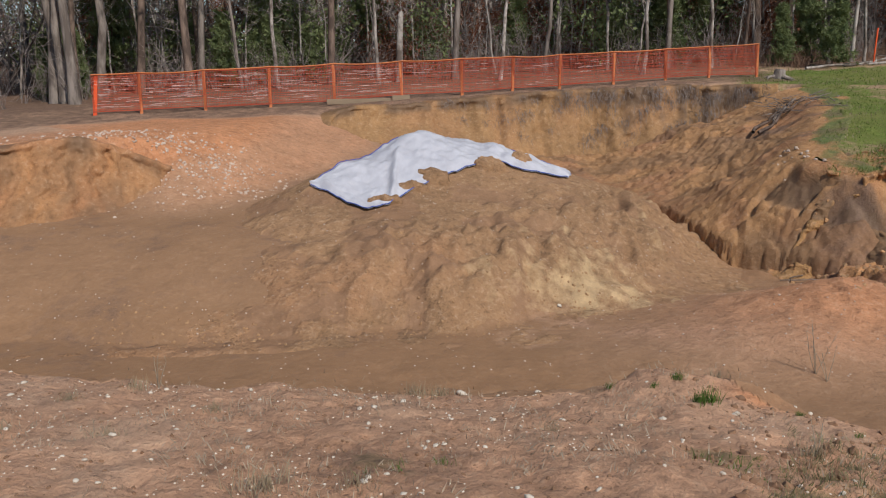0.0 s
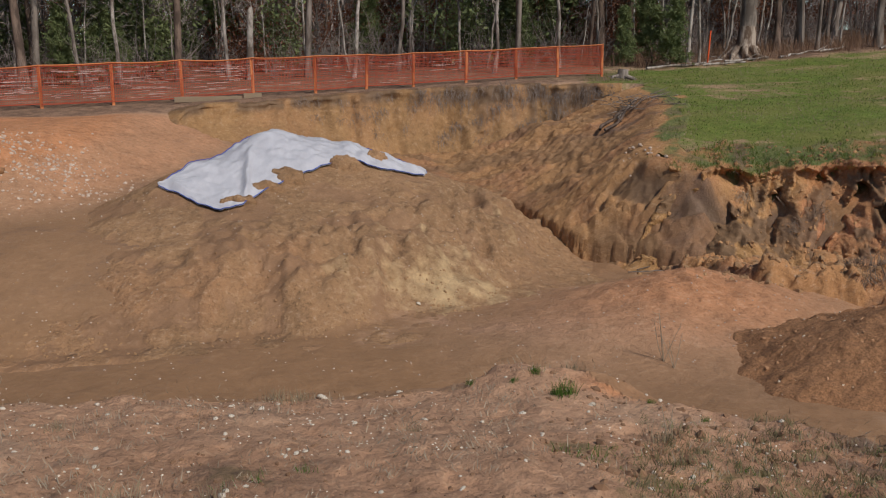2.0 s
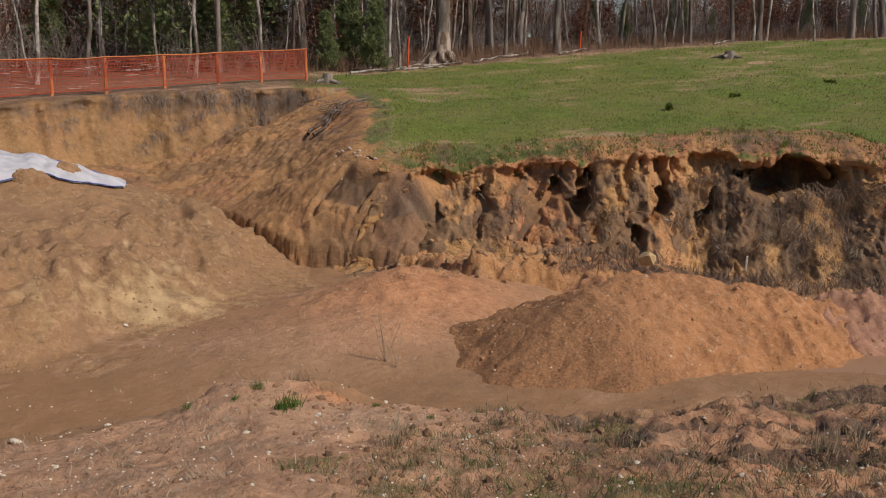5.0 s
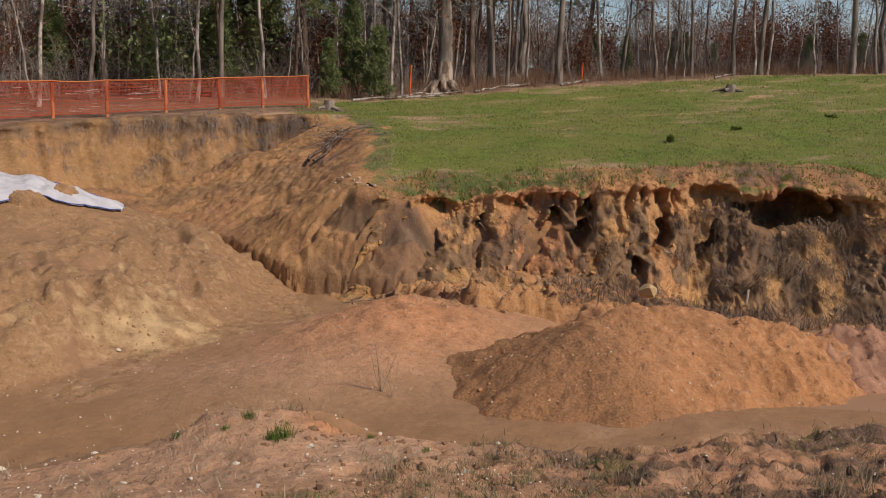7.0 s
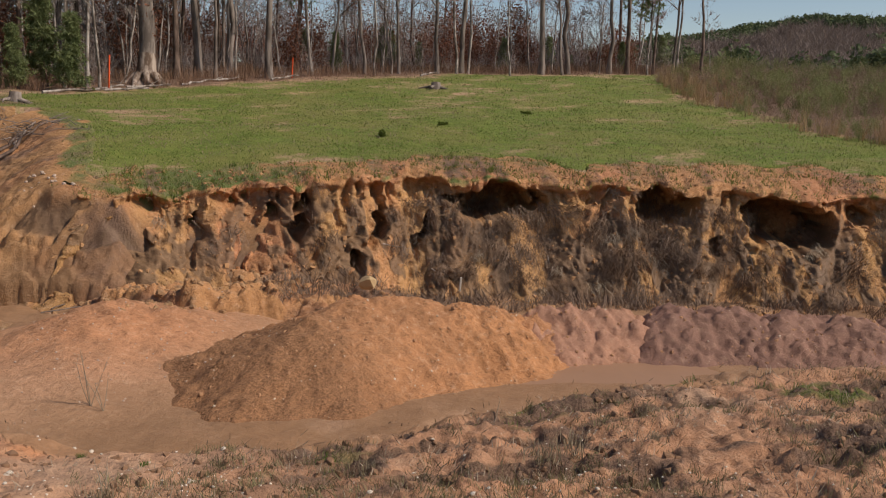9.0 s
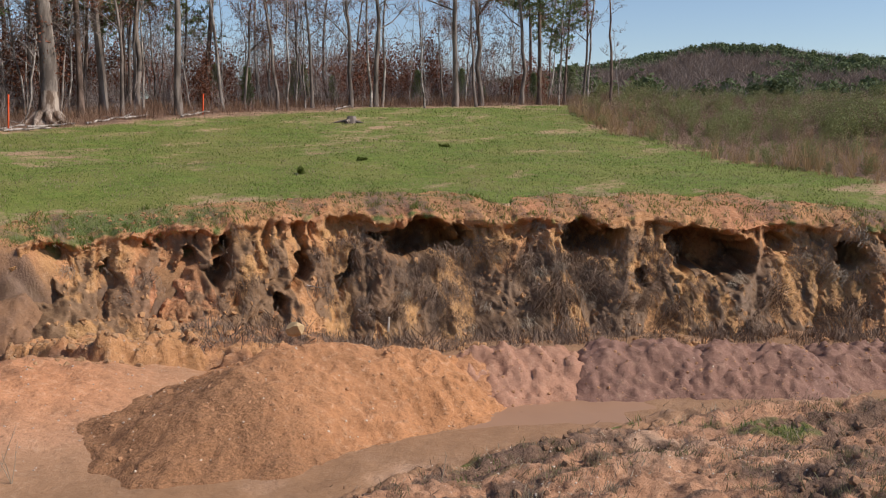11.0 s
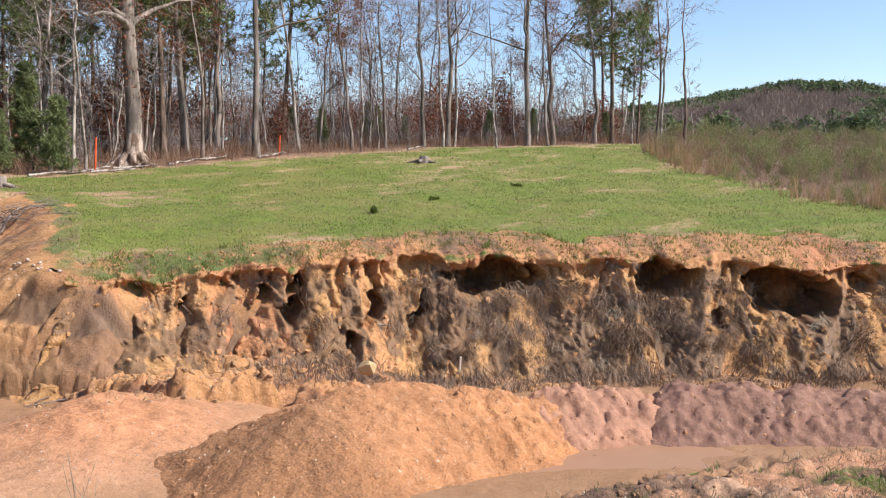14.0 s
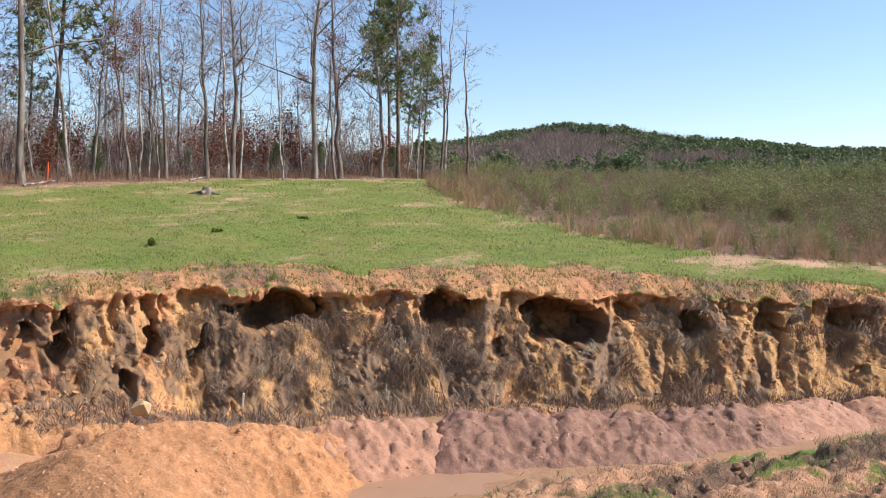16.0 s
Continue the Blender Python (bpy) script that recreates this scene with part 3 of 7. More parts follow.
def cut_bank(name, label, pts, run, caves, ribs, style, seed, rows=96, step=0.05, ends=(0, 0)):
    """An eroded face from the upper ground's edge to the floor, with ribs, hollows and a crumbling lip.
    run(xy): its width in plan; caves: (x, y, share of height, half width, half height, depth)."""
    s, xy, out = resample(pts, step)
    fall = out
    lip = 0.75 + cave_reach(line_distance(EDGE, xy[:, 0], xy[:, 1])[1]) + 0.9 * np.exp(-((xy[:, 0] - 8.2) ** 2 + (xy[:, 1] - 16.1) ** 2) / 1.6)
    noise_a, noise_b = Noise(seed), Noise(seed + 1)
    v = np.concatenate([np.linspace(-0.12, 0, 22)[:-1], np.linspace(0, 1, rows), np.linspace(1, 1.14, 10)[1:]])
    S, V = np.meshgrid(s, v, indexing="xy")
    wide = run(xy)[None, :]
    # the lip wanders in plan
    wander = 0.22 * noise_a.fbm(s * 0.55, s * 0 + 1, 3) + 0.24 * noise_b.fbm(s * 1.7, s * 0 + 4, 3)
    top_xy = xy + out * wander[:, None]
    droop = (0.14 + 0.12 * noise_a.fbm(s * 1.3, s * 0 + 6, 4)) if name == "right" else 0.0
    zt = upper_height(*top_xy.T) - droop
    low_xy = xy + fall * (run(xy) + 0.2)[:, None]
    zb = low_height(*low_xy.T) + trench_cut(*low_xy.T)
    high = (zt - zb)[None, :]
    face = np.clip(V, 0, 1)
    off = wide * np.where(V < 0, 0, 0.25 * face + 0.75 * face ** 2.0) + np.where(V < 0, V / 0.12 * lip[None, :], 0) + np.where(V > 1, (V - 1) / 0.14 * 0.35, 0)
    z = zt[None, :] - high * face - np.where(V > 1, (V - 1) / 0.14 * 0.12, 0) + np.where(V < 0, 0.012, 0) * np.ones_like(S)
    env = smooth(0.0, 0.05, V) * smooth(1.12, 0.9, V)
    warp = S + 0.25 * noise_b.fbm(S * 0.8, V * 2.0, 3) + 0.45 * V * high
    rib = noise_a.ridged(warp * ribs, V * 0.35 + 7, 2) - 0.62
    lump = noise_b.fbm(S * 2.6, V * high * 1.5, 4)
    stripe = noise_a.ridged(warp * 2.4 + 5, V * 0.6 + 3, 2) - 0.6
    groove = noise_b.ridged(warp * 6.0 + 3, V * 1.1 + 3, 2) - 0.6
    crumb = noise_b.ridged(warp * 8.5, V * high * 2.2, 3) - 0.6
    fine = noise_a.fbm(S * 9, V * high * 8, 4)
    crack = smooth(0.62, 0.86, noise_b.ridged(warp * 1.7 + 11, V * 0.35 + 2, 2)) * smooth(-0.2, 0.4, noise_a.fbm(S * 0.7, V * 1.6, 2) + 0.25)
    deep, level = cells(warp * 1.9 + 0.2 * lump, V * high * 0.62 + 0.08 * fine, seed + 5)
    small, tone = cells(warp * 6.5 + 0.5 * fine, V * high * 3.2, seed + 6)
    push = env * style * (0.50 * rib * (0.4 + 0.6 * face) + 0.04 * fine - 0.18 * crack + 0.18 * stripe * (0.5 + 0.5 * face) + 0.09 * groove + 0.04 * crumb
                          + 0.30 * (level - 0.45) * smooth(0, 0.35, deep) + 0.08 * smooth(0, 0.3, deep) - 0.05 + 0.05 * (tone - 0.4) * smooth(0, 0.35, small))
    # the turf mat overhangs, cut by upright cracks
    slot = smooth(0.03, 0.07, V) * smooth(0.24, 0.15, V) * smooth(0.1, 0.5, noise_b.fbm(S * 0.9, S * 0 + 2, 3) + 1.3 * noise_a.fbm(S * 4.5, V * 3, 3))
    push = push - 0.28 * np.maximum(style - 0.45, 0) * slot
    push = push - 0.10 * style * smooth(0.03, 0.09, V) * smooth(0.30, 0.12, V) * (0.6 + noise_a.fbm(S * 1.2, S * 0 + 9, 2))
    for cx, cy, ch, hw, hh, deep in caves:
        at = s[np.argmin((xy[:, 0] - cx) ** 2 + (xy[:, 1] - cy) ** 2)]
        lean = 0.35 * (V - ch) * high if hh > 1.5 * hw else 0.0
        q = ((S - at + lean + 0.12 * noise_a.fbm(V * 7, S * 1.5, 2)) / hw) ** 2 + (((V - ch) * high + 0.08 * lump) / hh) ** 2 + 0.45 * noise_a.fbm(S * 3.5, V * 6, 3)
        push = push - deep * smooth(1.15, 0.55, q)
    lead = np.where(V < 0, out[None, :, 0], fall[None, :, 0]), np.where(V < 0, out[None, :, 1], fall[None, :, 1])
    x, y = top_xy[None, :, 0] + lead[0] * (off + push), top_xy[None, :, 1] + lead[1] * (off + push)
    z = z + env * style * 0.05 * noise_b.fbm(S * 4, V * high * 4, 3) + 0.02 * fine * smooth(-0.12, 0.0, V)
    on_top = upper_height(x, y) - droop * smooth(-0.10, 0.0, V) ** 1.5 + 0.03 * smooth(-0.12, -0.09, V) + 0.035 * (fine + 0.8 * lump + 0.7) * smooth(-0.085, -0.02, V)
    z = np.where(V < 0, on_top, z)
    # the ends sink into the slopes beside them
    sink = np.maximum(smooth(ends[0], 0, S) if ends[0] else 0 * S, smooth(S[0, -1] - ends[1], S[0, -1], S) if ends[1] else 0 * S)
    z = z - 0.8 * sink
    clay = smooth(0.0, 0.6, noise_b.fbm(warp * 1.1, V * 0.7, 3))
    lump = 0.45 * lump + 0.75 * noise_a.fbm(warp * 2.2 + 9, V * 0.8, 3)
    return s, xy, out, S, V, np.stack([x, y, z], -1), clay, lump, rib


BANK_FACE = {}


def corner_lie(x, y):
    """Distances from the wall over the trench and from the field's edge, and the even slope between the two."""
    w, along = line_distance(WALL, x, y)
    deep, level = cells(x * 3.2, y * 3.2, 402)
    slots = 0.07 * (level - 0.5) + 0.03 * smooth(0, 0.25, deep) + 0.06 * N4.fbm(x * 2.5, y * 2.5, 3) - 0.05
    r = np.where(inside(WALL + [(13, 14.6), (13, 27), (2.6, 27)], x, y), w, -w)
    d = line_distance(EDGE[10:18], x, y)[0]
    d = np.where(inside(UPPER, x, y), d, -d)
    t = np.clip(r / np.maximum(r + np.maximum(-d, 0), 0.05), 0, 1)
    low = low_height(x, y) + trench_cut(x, y)
    foot = np.maximum(np.interp(along, WALL_AT, WALL_FLOOR) + np.interp(along, WALL_AT, WALL_HIGH), low)
    top = upper_height(x, y) - 0.10 * smooth(0.9, 0.0, d) + 0.02
    z = np.where(d > 0, top, np.maximum(foot + (top - foot) * (0.75 * t + 0.25 * t ** 2), low - 0.02))
    return z, r + slots, d, t, along


def corner_height(x, y):
    return corner_lie(x, y)[0]


def build_corner():
    x, y = np.meshgrid(np.arange(2.9, 11.6, 0.035), np.arange(14.4, 25.6, 0.035), indexing="xy")
    z, r, d, t, along = corner_lie(x, y)
    # ease the creases
    kernel = np.hanning(21)[1:-1] / np.hanning(21)[1:-1].sum()
    even = np.pad(z, 9, "edge")
    even = np.apply_along_axis(lambda q: np.convolve(q, kernel, "valid"), 0, even)
    even = np.apply_along_axis(lambda q: np.convolve(q, kernel, "valid"), 1, even)
    near = smooth(0.15, 0.5, d)
    z = even * (1 - near) + z * near
    # gullies run down towards the trench
    a, c = x * 0.45 + y * 0.9, x * 0.9 - y * 0.45
    a = a + 0.35 * N1.fbm(x * 0.8, y * 0.8, 3)
    body = np.sin(np.pi * np.clip(t, 0, 1)) ** 0.7
    gully = N3.ridged(a * 1.3, c * 0.28, 3) - 0.6
    z = z + body * (0.16 * gully + 0.03 * (N1.ridged(a * 3.4, c * 0.8, 3) - 0.6) + 0.12 * N2.fbm(x * 1.4, y * 1.4, 4) + 0.05 * N4.fbm(x * 6, y * 6, 3))
    deep, level = cells(x * 5.5, y * 5.5, 411)
    z = z + body * 0.05 * (level - 0.4) * smooth(0, 0.35, deep)
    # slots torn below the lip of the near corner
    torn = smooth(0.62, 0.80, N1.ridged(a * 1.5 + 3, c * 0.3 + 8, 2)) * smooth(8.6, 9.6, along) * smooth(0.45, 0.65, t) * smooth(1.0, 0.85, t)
    z = z - 0.16 * torn
    deep, level = cells(a * 2.2, c * 1.1, 401)
    z = z + body * smooth(8.0, 9.5, along) * (0.10 * smooth(0, 0.3, deep) + 0.10 * level - 0.1)
    z = z + 0.05 * smooth(0, 0.4, d) * N4.fbm(x * 2, y * 2, 3)
    low = low_height(x, y) - 0.25
    z = low + (z - low) * smooth(-0.04, 0.08, r)
    # the margins dip under the field and the cut beside it
    z = z - 0.25 * smooth(0.8, 1.1, d) - 0.6 * smooth(11.6, 12.6, along) * smooth(1.1, 0.2, d)
    g = ground_masks(x, y, upper_height(x, y), np.maximum(d, 0.6), 0 * d - 9, 0 * d)
    n, streak = N4.fbm(x * 0.9, y * 0.9, 4), N2.fbm(a * 1.7, c * 0.4, 4)
    turf = g[..., 0] * smooth(0.1, 0.5, d + 0.3 * n)
    red = 0.2 + 0.4 * smooth(-0.2, 0.6, n)
    # brown streaks, with the torn slots' shade put into the colour
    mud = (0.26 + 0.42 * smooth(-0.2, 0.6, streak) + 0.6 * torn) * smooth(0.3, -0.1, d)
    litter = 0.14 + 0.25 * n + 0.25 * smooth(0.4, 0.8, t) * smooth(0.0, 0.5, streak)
    keep = (r > -0.15) & (d < 1.15) & ((d < 0.3) | (x > 8.0)) & (y < 25.0)
    f = grid_faces(*x.shape)
    f = f[keep.ravel()[f].all(1)]
    used = np.unique(f)
    back = np.zeros(x.size, int)
    back[used] = np.arange(len(used))
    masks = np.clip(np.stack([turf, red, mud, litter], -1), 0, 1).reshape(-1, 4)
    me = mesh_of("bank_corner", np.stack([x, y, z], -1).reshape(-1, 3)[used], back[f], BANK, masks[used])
    tagged(new("bank_corner", me), "smooth brown slope at the field's corner above a narrow trench", "earth bank", kind="structure")


def bench_height(x, y):
    """The broken bench of slumped clods along the right cut's foot; far below where there is none."""
    w, along = line_distance(BENCH, x, y)
    w = np.where(inside(BENCH + [(14, 12), (10, 17), (6.9, 16.2)], x, y), w, -w)
    w = w + 0.22 * N1.fbm(x * 1.3, y * 1.3, 3) + 0.12 * (N4.ridged(x * 3.4, y * 3.4, 2) - 0.6)
    deep, level = cells(x * 2.6 + 0.4 * N3.fbm(x * 2, y * 2, 2), y * 2.6, 403)
    small, tone = cells(x * 7, y * 7, 404)
    lumps = 0.22 * (level - 0.4) * smooth(0, 0.25, deep) + 0.05 * (tone - 0.4) * smooth(0, 0.3, small) + 0.04 * N3.fbm(x * 6, y * 6, 3)
    rise = (0.24 + 0.10 * N3.fbm(x * 0.8, y * 0.8, 2)) * smooth(0, 0.22, w) + (lumps + 0.12 * np.clip(w, 0, 2)) * smooth(-0.05, 0.2, w)
    return np.where(w > -0.05, low_height(x, y) + trench_cut(x, y) + rise * smooth(7.2, 6.0, along) * smooth(0.0, 1.2, along) - 0.03, -9.0), w


def build_bench():
    x, y = np.meshgrid(np.arange(6.2, 12.2, 0.035), np.arange(10.4, 16.2, 0.035), indexing="xy")
    z, w = bench_height(x, y)
    g = low_height(x, y)
    z = np.maximum(z, g - 0.1)
    n = N4.fbm(x * 1.7, y * 1.7, 4)
    masks = np.stack([0 * n, 0.35 + 0.4 * smooth(-0.3, 0.5, n), 0.25 * smooth(0.15, 0.0, w) + 0 * n, 0.25 + 0.5 * n], -1)
    f = grid_faces(*x.shape)
    f = f[(w > -0.04).ravel()[f].any(1) & (w < 2.4).ravel()[f].all(1)]
    used = np.unique(f)
    back = np.zeros(x.size, int)
    back[used] = np.arange(len(used))
    me = mesh_of("bank_bench", np.stack([x, y, z], -1).reshape(-1, 3)[used], back[f], BANK, np.clip(masks, 0, 1).reshape(-1, 4)[used])
    tagged(new("bank_bench", me), "broken bench of slumped reddish clods along the bank's foot", "earth bank", kind="structure")


def finish_bank(name, label, parts, masks):
    s, xy, out, S, V, p = parts[:6]
    BANK_FACE[name.split("_")[1]] = (s, xy, out, S, V, p)
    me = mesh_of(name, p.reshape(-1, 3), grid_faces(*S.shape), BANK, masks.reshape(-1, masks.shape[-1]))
    return tagged(new(name, me), label, "earth bank", kind="structure")


def build_banks():
    # right cut, along the green field
    pts = [(7.65, 16.75), (7.8, 16.3)] + EDGE[15:22]
    run = lambda xy: 1.2 + 0.7 * smooth(7.9, 9.6, xy[:, 0])
    parts = cut_bank("right", "", pts, run, CAVES, 0.95, 1.0, 71, 130, 0.032, (0, 0))
    s, xy, out, S, V, p, clay, lump, rib = parts
    x = p[..., 0]
    top = ground_masks(x, p[..., 1], p[..., 2], np.maximum(-V / 0.12 * 0.9 + 0.75 * lump, 0.05) + 0.6 * smooth(14, 11, x), 0 * V - 9, 0 * V)[..., 0]
    turf = np.where(V < 0, top, smooth(0.10, 0.0, V) * smooth(0.1, 0.5, lump) * 0.7)
    red = 0.45 * clay + 0.9 * np.exp(-((x - 9.9) ** 2 / 0.5 + (V - 0.6) ** 2 / 0.06)) + 0.4 * smooth(0.16, 0.02, V)
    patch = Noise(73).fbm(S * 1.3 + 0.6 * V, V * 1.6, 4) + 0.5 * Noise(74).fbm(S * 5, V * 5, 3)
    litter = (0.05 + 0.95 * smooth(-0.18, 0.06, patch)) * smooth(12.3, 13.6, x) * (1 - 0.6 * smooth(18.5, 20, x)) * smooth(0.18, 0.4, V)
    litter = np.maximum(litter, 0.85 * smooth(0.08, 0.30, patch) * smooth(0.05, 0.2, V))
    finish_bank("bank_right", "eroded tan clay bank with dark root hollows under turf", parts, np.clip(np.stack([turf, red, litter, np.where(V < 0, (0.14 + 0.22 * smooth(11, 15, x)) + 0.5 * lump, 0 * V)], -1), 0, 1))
    # back cut, below the fence
    pts = [(-2.2, 23.4)] + EDGE[6:11]
    parts = cut_bank("b", "", pts, lambda xy: 1.3 + 0 * xy[:, 0], [], 0.8, 0.42, 81, 60, 0.07, (1.6, 0))
    s, xy, out, S, V, p, clay, lump, rib = parts
    litter = 0.36 + 0.6 * smooth(0.25, 0.05, V) * smooth(-0.4, 0.4, lump + 0.2) + 0.5 * smooth(5.5, 7.0, p[..., 0]) * smooth(0.75, 0.3, V) * smooth(-0.3, 0.5, lump)
    finish_bank("bank_back", "tan clay cut face below an orange fence", parts, np.clip(np.stack([0 * V, 0.25 * clay, litter], -1), 0, 1))
    # left cut
    parts = cut_bank("b", "", [(-26, 13.7)] + EDGE[1:5] + [(-4.3, 19.3)], lambda xy: 1.0 + 0 * xy[:, 0], [], 2.6, 0.46, 91, 60, 0.05, (0, 2.6))
    s, xy, out, S, V, p, clay, lump, rib = parts
    litter = 0.3 * smooth(0.30, 0.0, V) * smooth(-0.2, 0.4, lump) + 0.3 + 0.45 * lump
    finish_bank("bank_left", "low vertical tan clay bank with crumbled foot", parts, np.clip(np.stack([0 * V, 0.4 + 0.2 * clay + 0.4 * smooth(0.1, -0.1, V), litter], -1), 0, 1))


# ---- mound and heaps ----
def crest_height(line, tops, slope, x, y, soft=0.05, stretch=1.0):
    """Height of a ridge of loose earth over its foot: falls off at one slope from each stretch of its crest line."""
    total = None
    for (ax, ay), (bx, by), ta, tb in zip(line[:-1], line[1:], tops[:-1], tops[1:]):
        lx, ly = bx - ax, by - ay
        t = np.clip(((x - ax) * lx + (y - ay) * ly) / (lx * lx + ly * ly), 0, 1)
        d = np.hypot(x - ax - t * lx, y - ay - t * ly) * stretch
        h = (ta + (tb - ta) * t - slope * (np.sqrt(d ** 2 + 0.05) - 0.22)) / soft
        total = h if total is None else np.logaddexp(total, h)
    return total * soft


RIDGE = [(-2.6, 16.9), (-1.2, 17.8), (0.35, 19.0), (2.0, 18.9), (3.4, 18.7), (4.9, 18.4)]
RIDGE_TOP = [1.05, 1.88, 2.42, 2.14, 1.62, 0.9]


def mound_clods(x, y, broken):
    deep, level = cells(x * 2.4 + 0.5 * N3.fbm(x * 2, y * 2, 2), y * 1.3, 405)
    small, tone = cells(x * 6.5, y * 4.5, 406)
    return broken * (0.13 * (level - 0.5) * smooth(0, 0.35, deep) + 0.06 * (tone - 0.5) * smooth(0, 0.3, small))


def mound_height(x, y):
    yf, ys = curve(FOOT, x) + 0.25 * N1.fbm(x * 0.5, x * 0 + 3.3, 2), curve(SHOULDER, x)
    t = np.clip((y - yf) / np.maximum(ys - yf, 0.5), 0, 1)
    steep = 1 - (1 - t) ** 2.1
    shelf = 1.12 * steep * smooth(24, 20, y) * smooth(-5.8, 0.2, x) * smooth(6.7, 3.8, x + 0.35 * (17 - y))
    cone = crest_height(RIDGE, RIDGE_TOP, 0.47, x, y, 0.08)
    k = 0.18
    z = k * np.logaddexp(shelf / k, cone / k)
    face = smooth(0.05, 0.35, t) * smooth(1.0, 0.7, t)
    gully = N3.ridged(x * 1.1 + 0.3 * N1.fbm(x, y, 2), y * 0.25, 3) - 0.6
    broken = smooth(-1.5, 0.8, x) * smooth(0.0, 0.25, t) * smooth(0.9, -0.4, y - ys)
    z = z + face * (0.42 * gully * smooth(-2.5, 1.0, x) + 0.09 * N2.fbm(x * 2.2, y * 1.4, 4)) + 0.04 * N4.fbm(x * 1.7, y * 1.7, 4)
    z = z + (0.02 + 0.05 * broken) * N2.fbm(x * 5, y * 4, 4) + broken * (0.09 * (N1.ridged(x * 2.6, y * 1.6, 3) - 0.6) + 0.05 * (N4.ridged(x * 6.5, y * 5.0, 3) - 0.6)) + mound_clods(x, y, broken)
    return z - trench_cut(x, y)


def build_mound():
    x, y = np.meshgrid(np.arange(-6.0, 7.6, 0.055), np.arange(11.6, 22.6, 0.055), indexing="xy")
    z = mound_height(x, y)
    g = ground_height(x, y, False)
    rim = np.maximum(np.maximum(smooth(-5.0, -6.0, x), smooth(6.8, 7.6, x)), np.maximum(smooth(12.0, 11.6, y), smooth(22, 22.6, y)))
    z = z * (1 - rim) + (g - 0.15) * rim
    z = np.where(z < g - 0.12, g - 0.12, z)
    n = N3.fbm(x * 0.5, y * 0.5, 4)
    n2 = N4.fbm(x * 1.6, y * 1.6, 4)
    sandy = smooth(1.0, 3.5, x)
    sand = 0.62 * np.exp(-((x - 2.9) ** 2 / 2.2 + (y - 14.1 - 0.25 * (x - 2.9)) ** 2 / 0.5)) + 0.3 * np.exp(-((x - 3.0) ** 2 / 1.0 + (y - 15.4) ** 2 / 1.6)) * smooth(-0.2, 0.5, n2) + 0.35 * smooth(0.2, 0.7, N1.fbm(x * 2.4, y * 0.8, 3)) * smooth(0.0, 2.0, x)
    masks = np.stack([sand, 0.35 * smooth(0.0, 0.7, n) * (1 - 0.8 * sandy), 0.85 * smooth(0.0, 0.5, n2) * (1 - 0.35 * sandy)], -1)
    me = mesh_of("earth_mound", np.stack([x, y, z], -1).reshape(-1, 3), grid_faces(*x.shape), MOUND, np.clip(masks, 0, 1).reshape(-1, 3))
    tagged(new("earth_mound", me), "large tan earth mound partly covered by a grey tarp", "dirt mound")


HEAPS = []


def loose_earth(x, y, line, tops, slope, seed, lumpy):
    """Rise of a dumped load over the floor."""
    na, nb = Noise(seed), Noise(seed + 1)
    rise = crest_height(line, tops, slope, x, y, 0.05, 1 + 0.16 * na.fbm(x * 0.9, y * 0.9, 3))
    tx, ty = 0.8 * x - 0.6 * y, 0.6 * x + 0.8 * y
    lumps = lumpy * (0.5 * na.fbm(tx * 1.4, ty * 1.4, 4) + 0.3 * nb.fbm(tx * 7, ty * 7, 3))
    rise = np.where(rise > 0.05, rise, 0.05 - (0.05 - rise) * 0.7)
    deep, level = cells(tx * 3.6 + 0.5 * na.fbm(x * 3, y * 3, 2), ty * 3.6, seed + 2)
    small, tone = cells(x * 9, y * 9, seed + 3)
    lumps = lumps + 1.1 * lumpy * (level - 0.5) * smooth(0, 0.4, deep) + 0.5 * lumpy * (tone - 0.5) * smooth(0, 0.4, small)
    return rise + lumps * smooth(-0.15, 0.2, rise) + 0.012 * nb.fbm(x * 14, y * 14, 2)


def heap_height(x, y):
    """Top of the dumped heaps, far below where there are none."""
    z = np.full(np.shape(x), -9.0)
    for shape in HEAPS:
        z = np.maximum(z, loose_earth(x, y, *shape))
    return np.where(z > 0.02, z + low_height(x, y), -9.0)


def heap(name, label, line, tops, slope, seed, red=0.3, mauve=0.0, lumpy=0.06, dark=None, earth=None):
    """A dumped load: a crest line with its heights, falling off at the slope of loose earth."""
    HEAPS.append((line, tops, slope, seed, lumpy))
    nb = Noise(seed + 1)
    pts = np.array(line)
    reach = max(tops) / slope + 0.7
    (x0, y0), (x1, y1) = pts.min(0) - reach, pts.max(0) + reach
    x, y = np.meshgrid(np.arange(x0, x1, 0.04), np.arange(y0, y1, 0.04), indexing="xy")
    g = low_height(x, y)
    z = np.maximum(g + loose_earth(x, y, line, tops, slope, seed, lumpy), g - 0.14)
    n = nb.fbm(x * 0.8, y * 0.8, 4)
    # left flank darkened in the colour, for damp earth and grazing shade
    damp_shade = 0 * n if dark is None else 0.95 * smooth(dark[1], dark[0], x + 0.5 * n + 0.25 * (9.5 - y))
    masks = np.clip(np.stack([0 * n, red * smooth(-0.6, 0.5, n), mauve * (0.75 + 0.25 * smooth(-0.6, 0.4, n)), damp_shade], -1), 0, 1)
    f = grid_faces(*x.shape)
    up = (z > g - 0.13).ravel()
    f = f[up[f].any(1)]
    used = np.unique(f)
    back = np.zeros(x.size, int)
    back[used] = np.arange(len(used))
    me = mesh_of(name, np.stack([x, y, z], -1).reshape(-1, 3)[used], back[f], earth or HEAP, masks.reshape(-1, 4)[used])
    return tagged(new(name, me), label, "dirt heap", "dumped heaps along the bank")


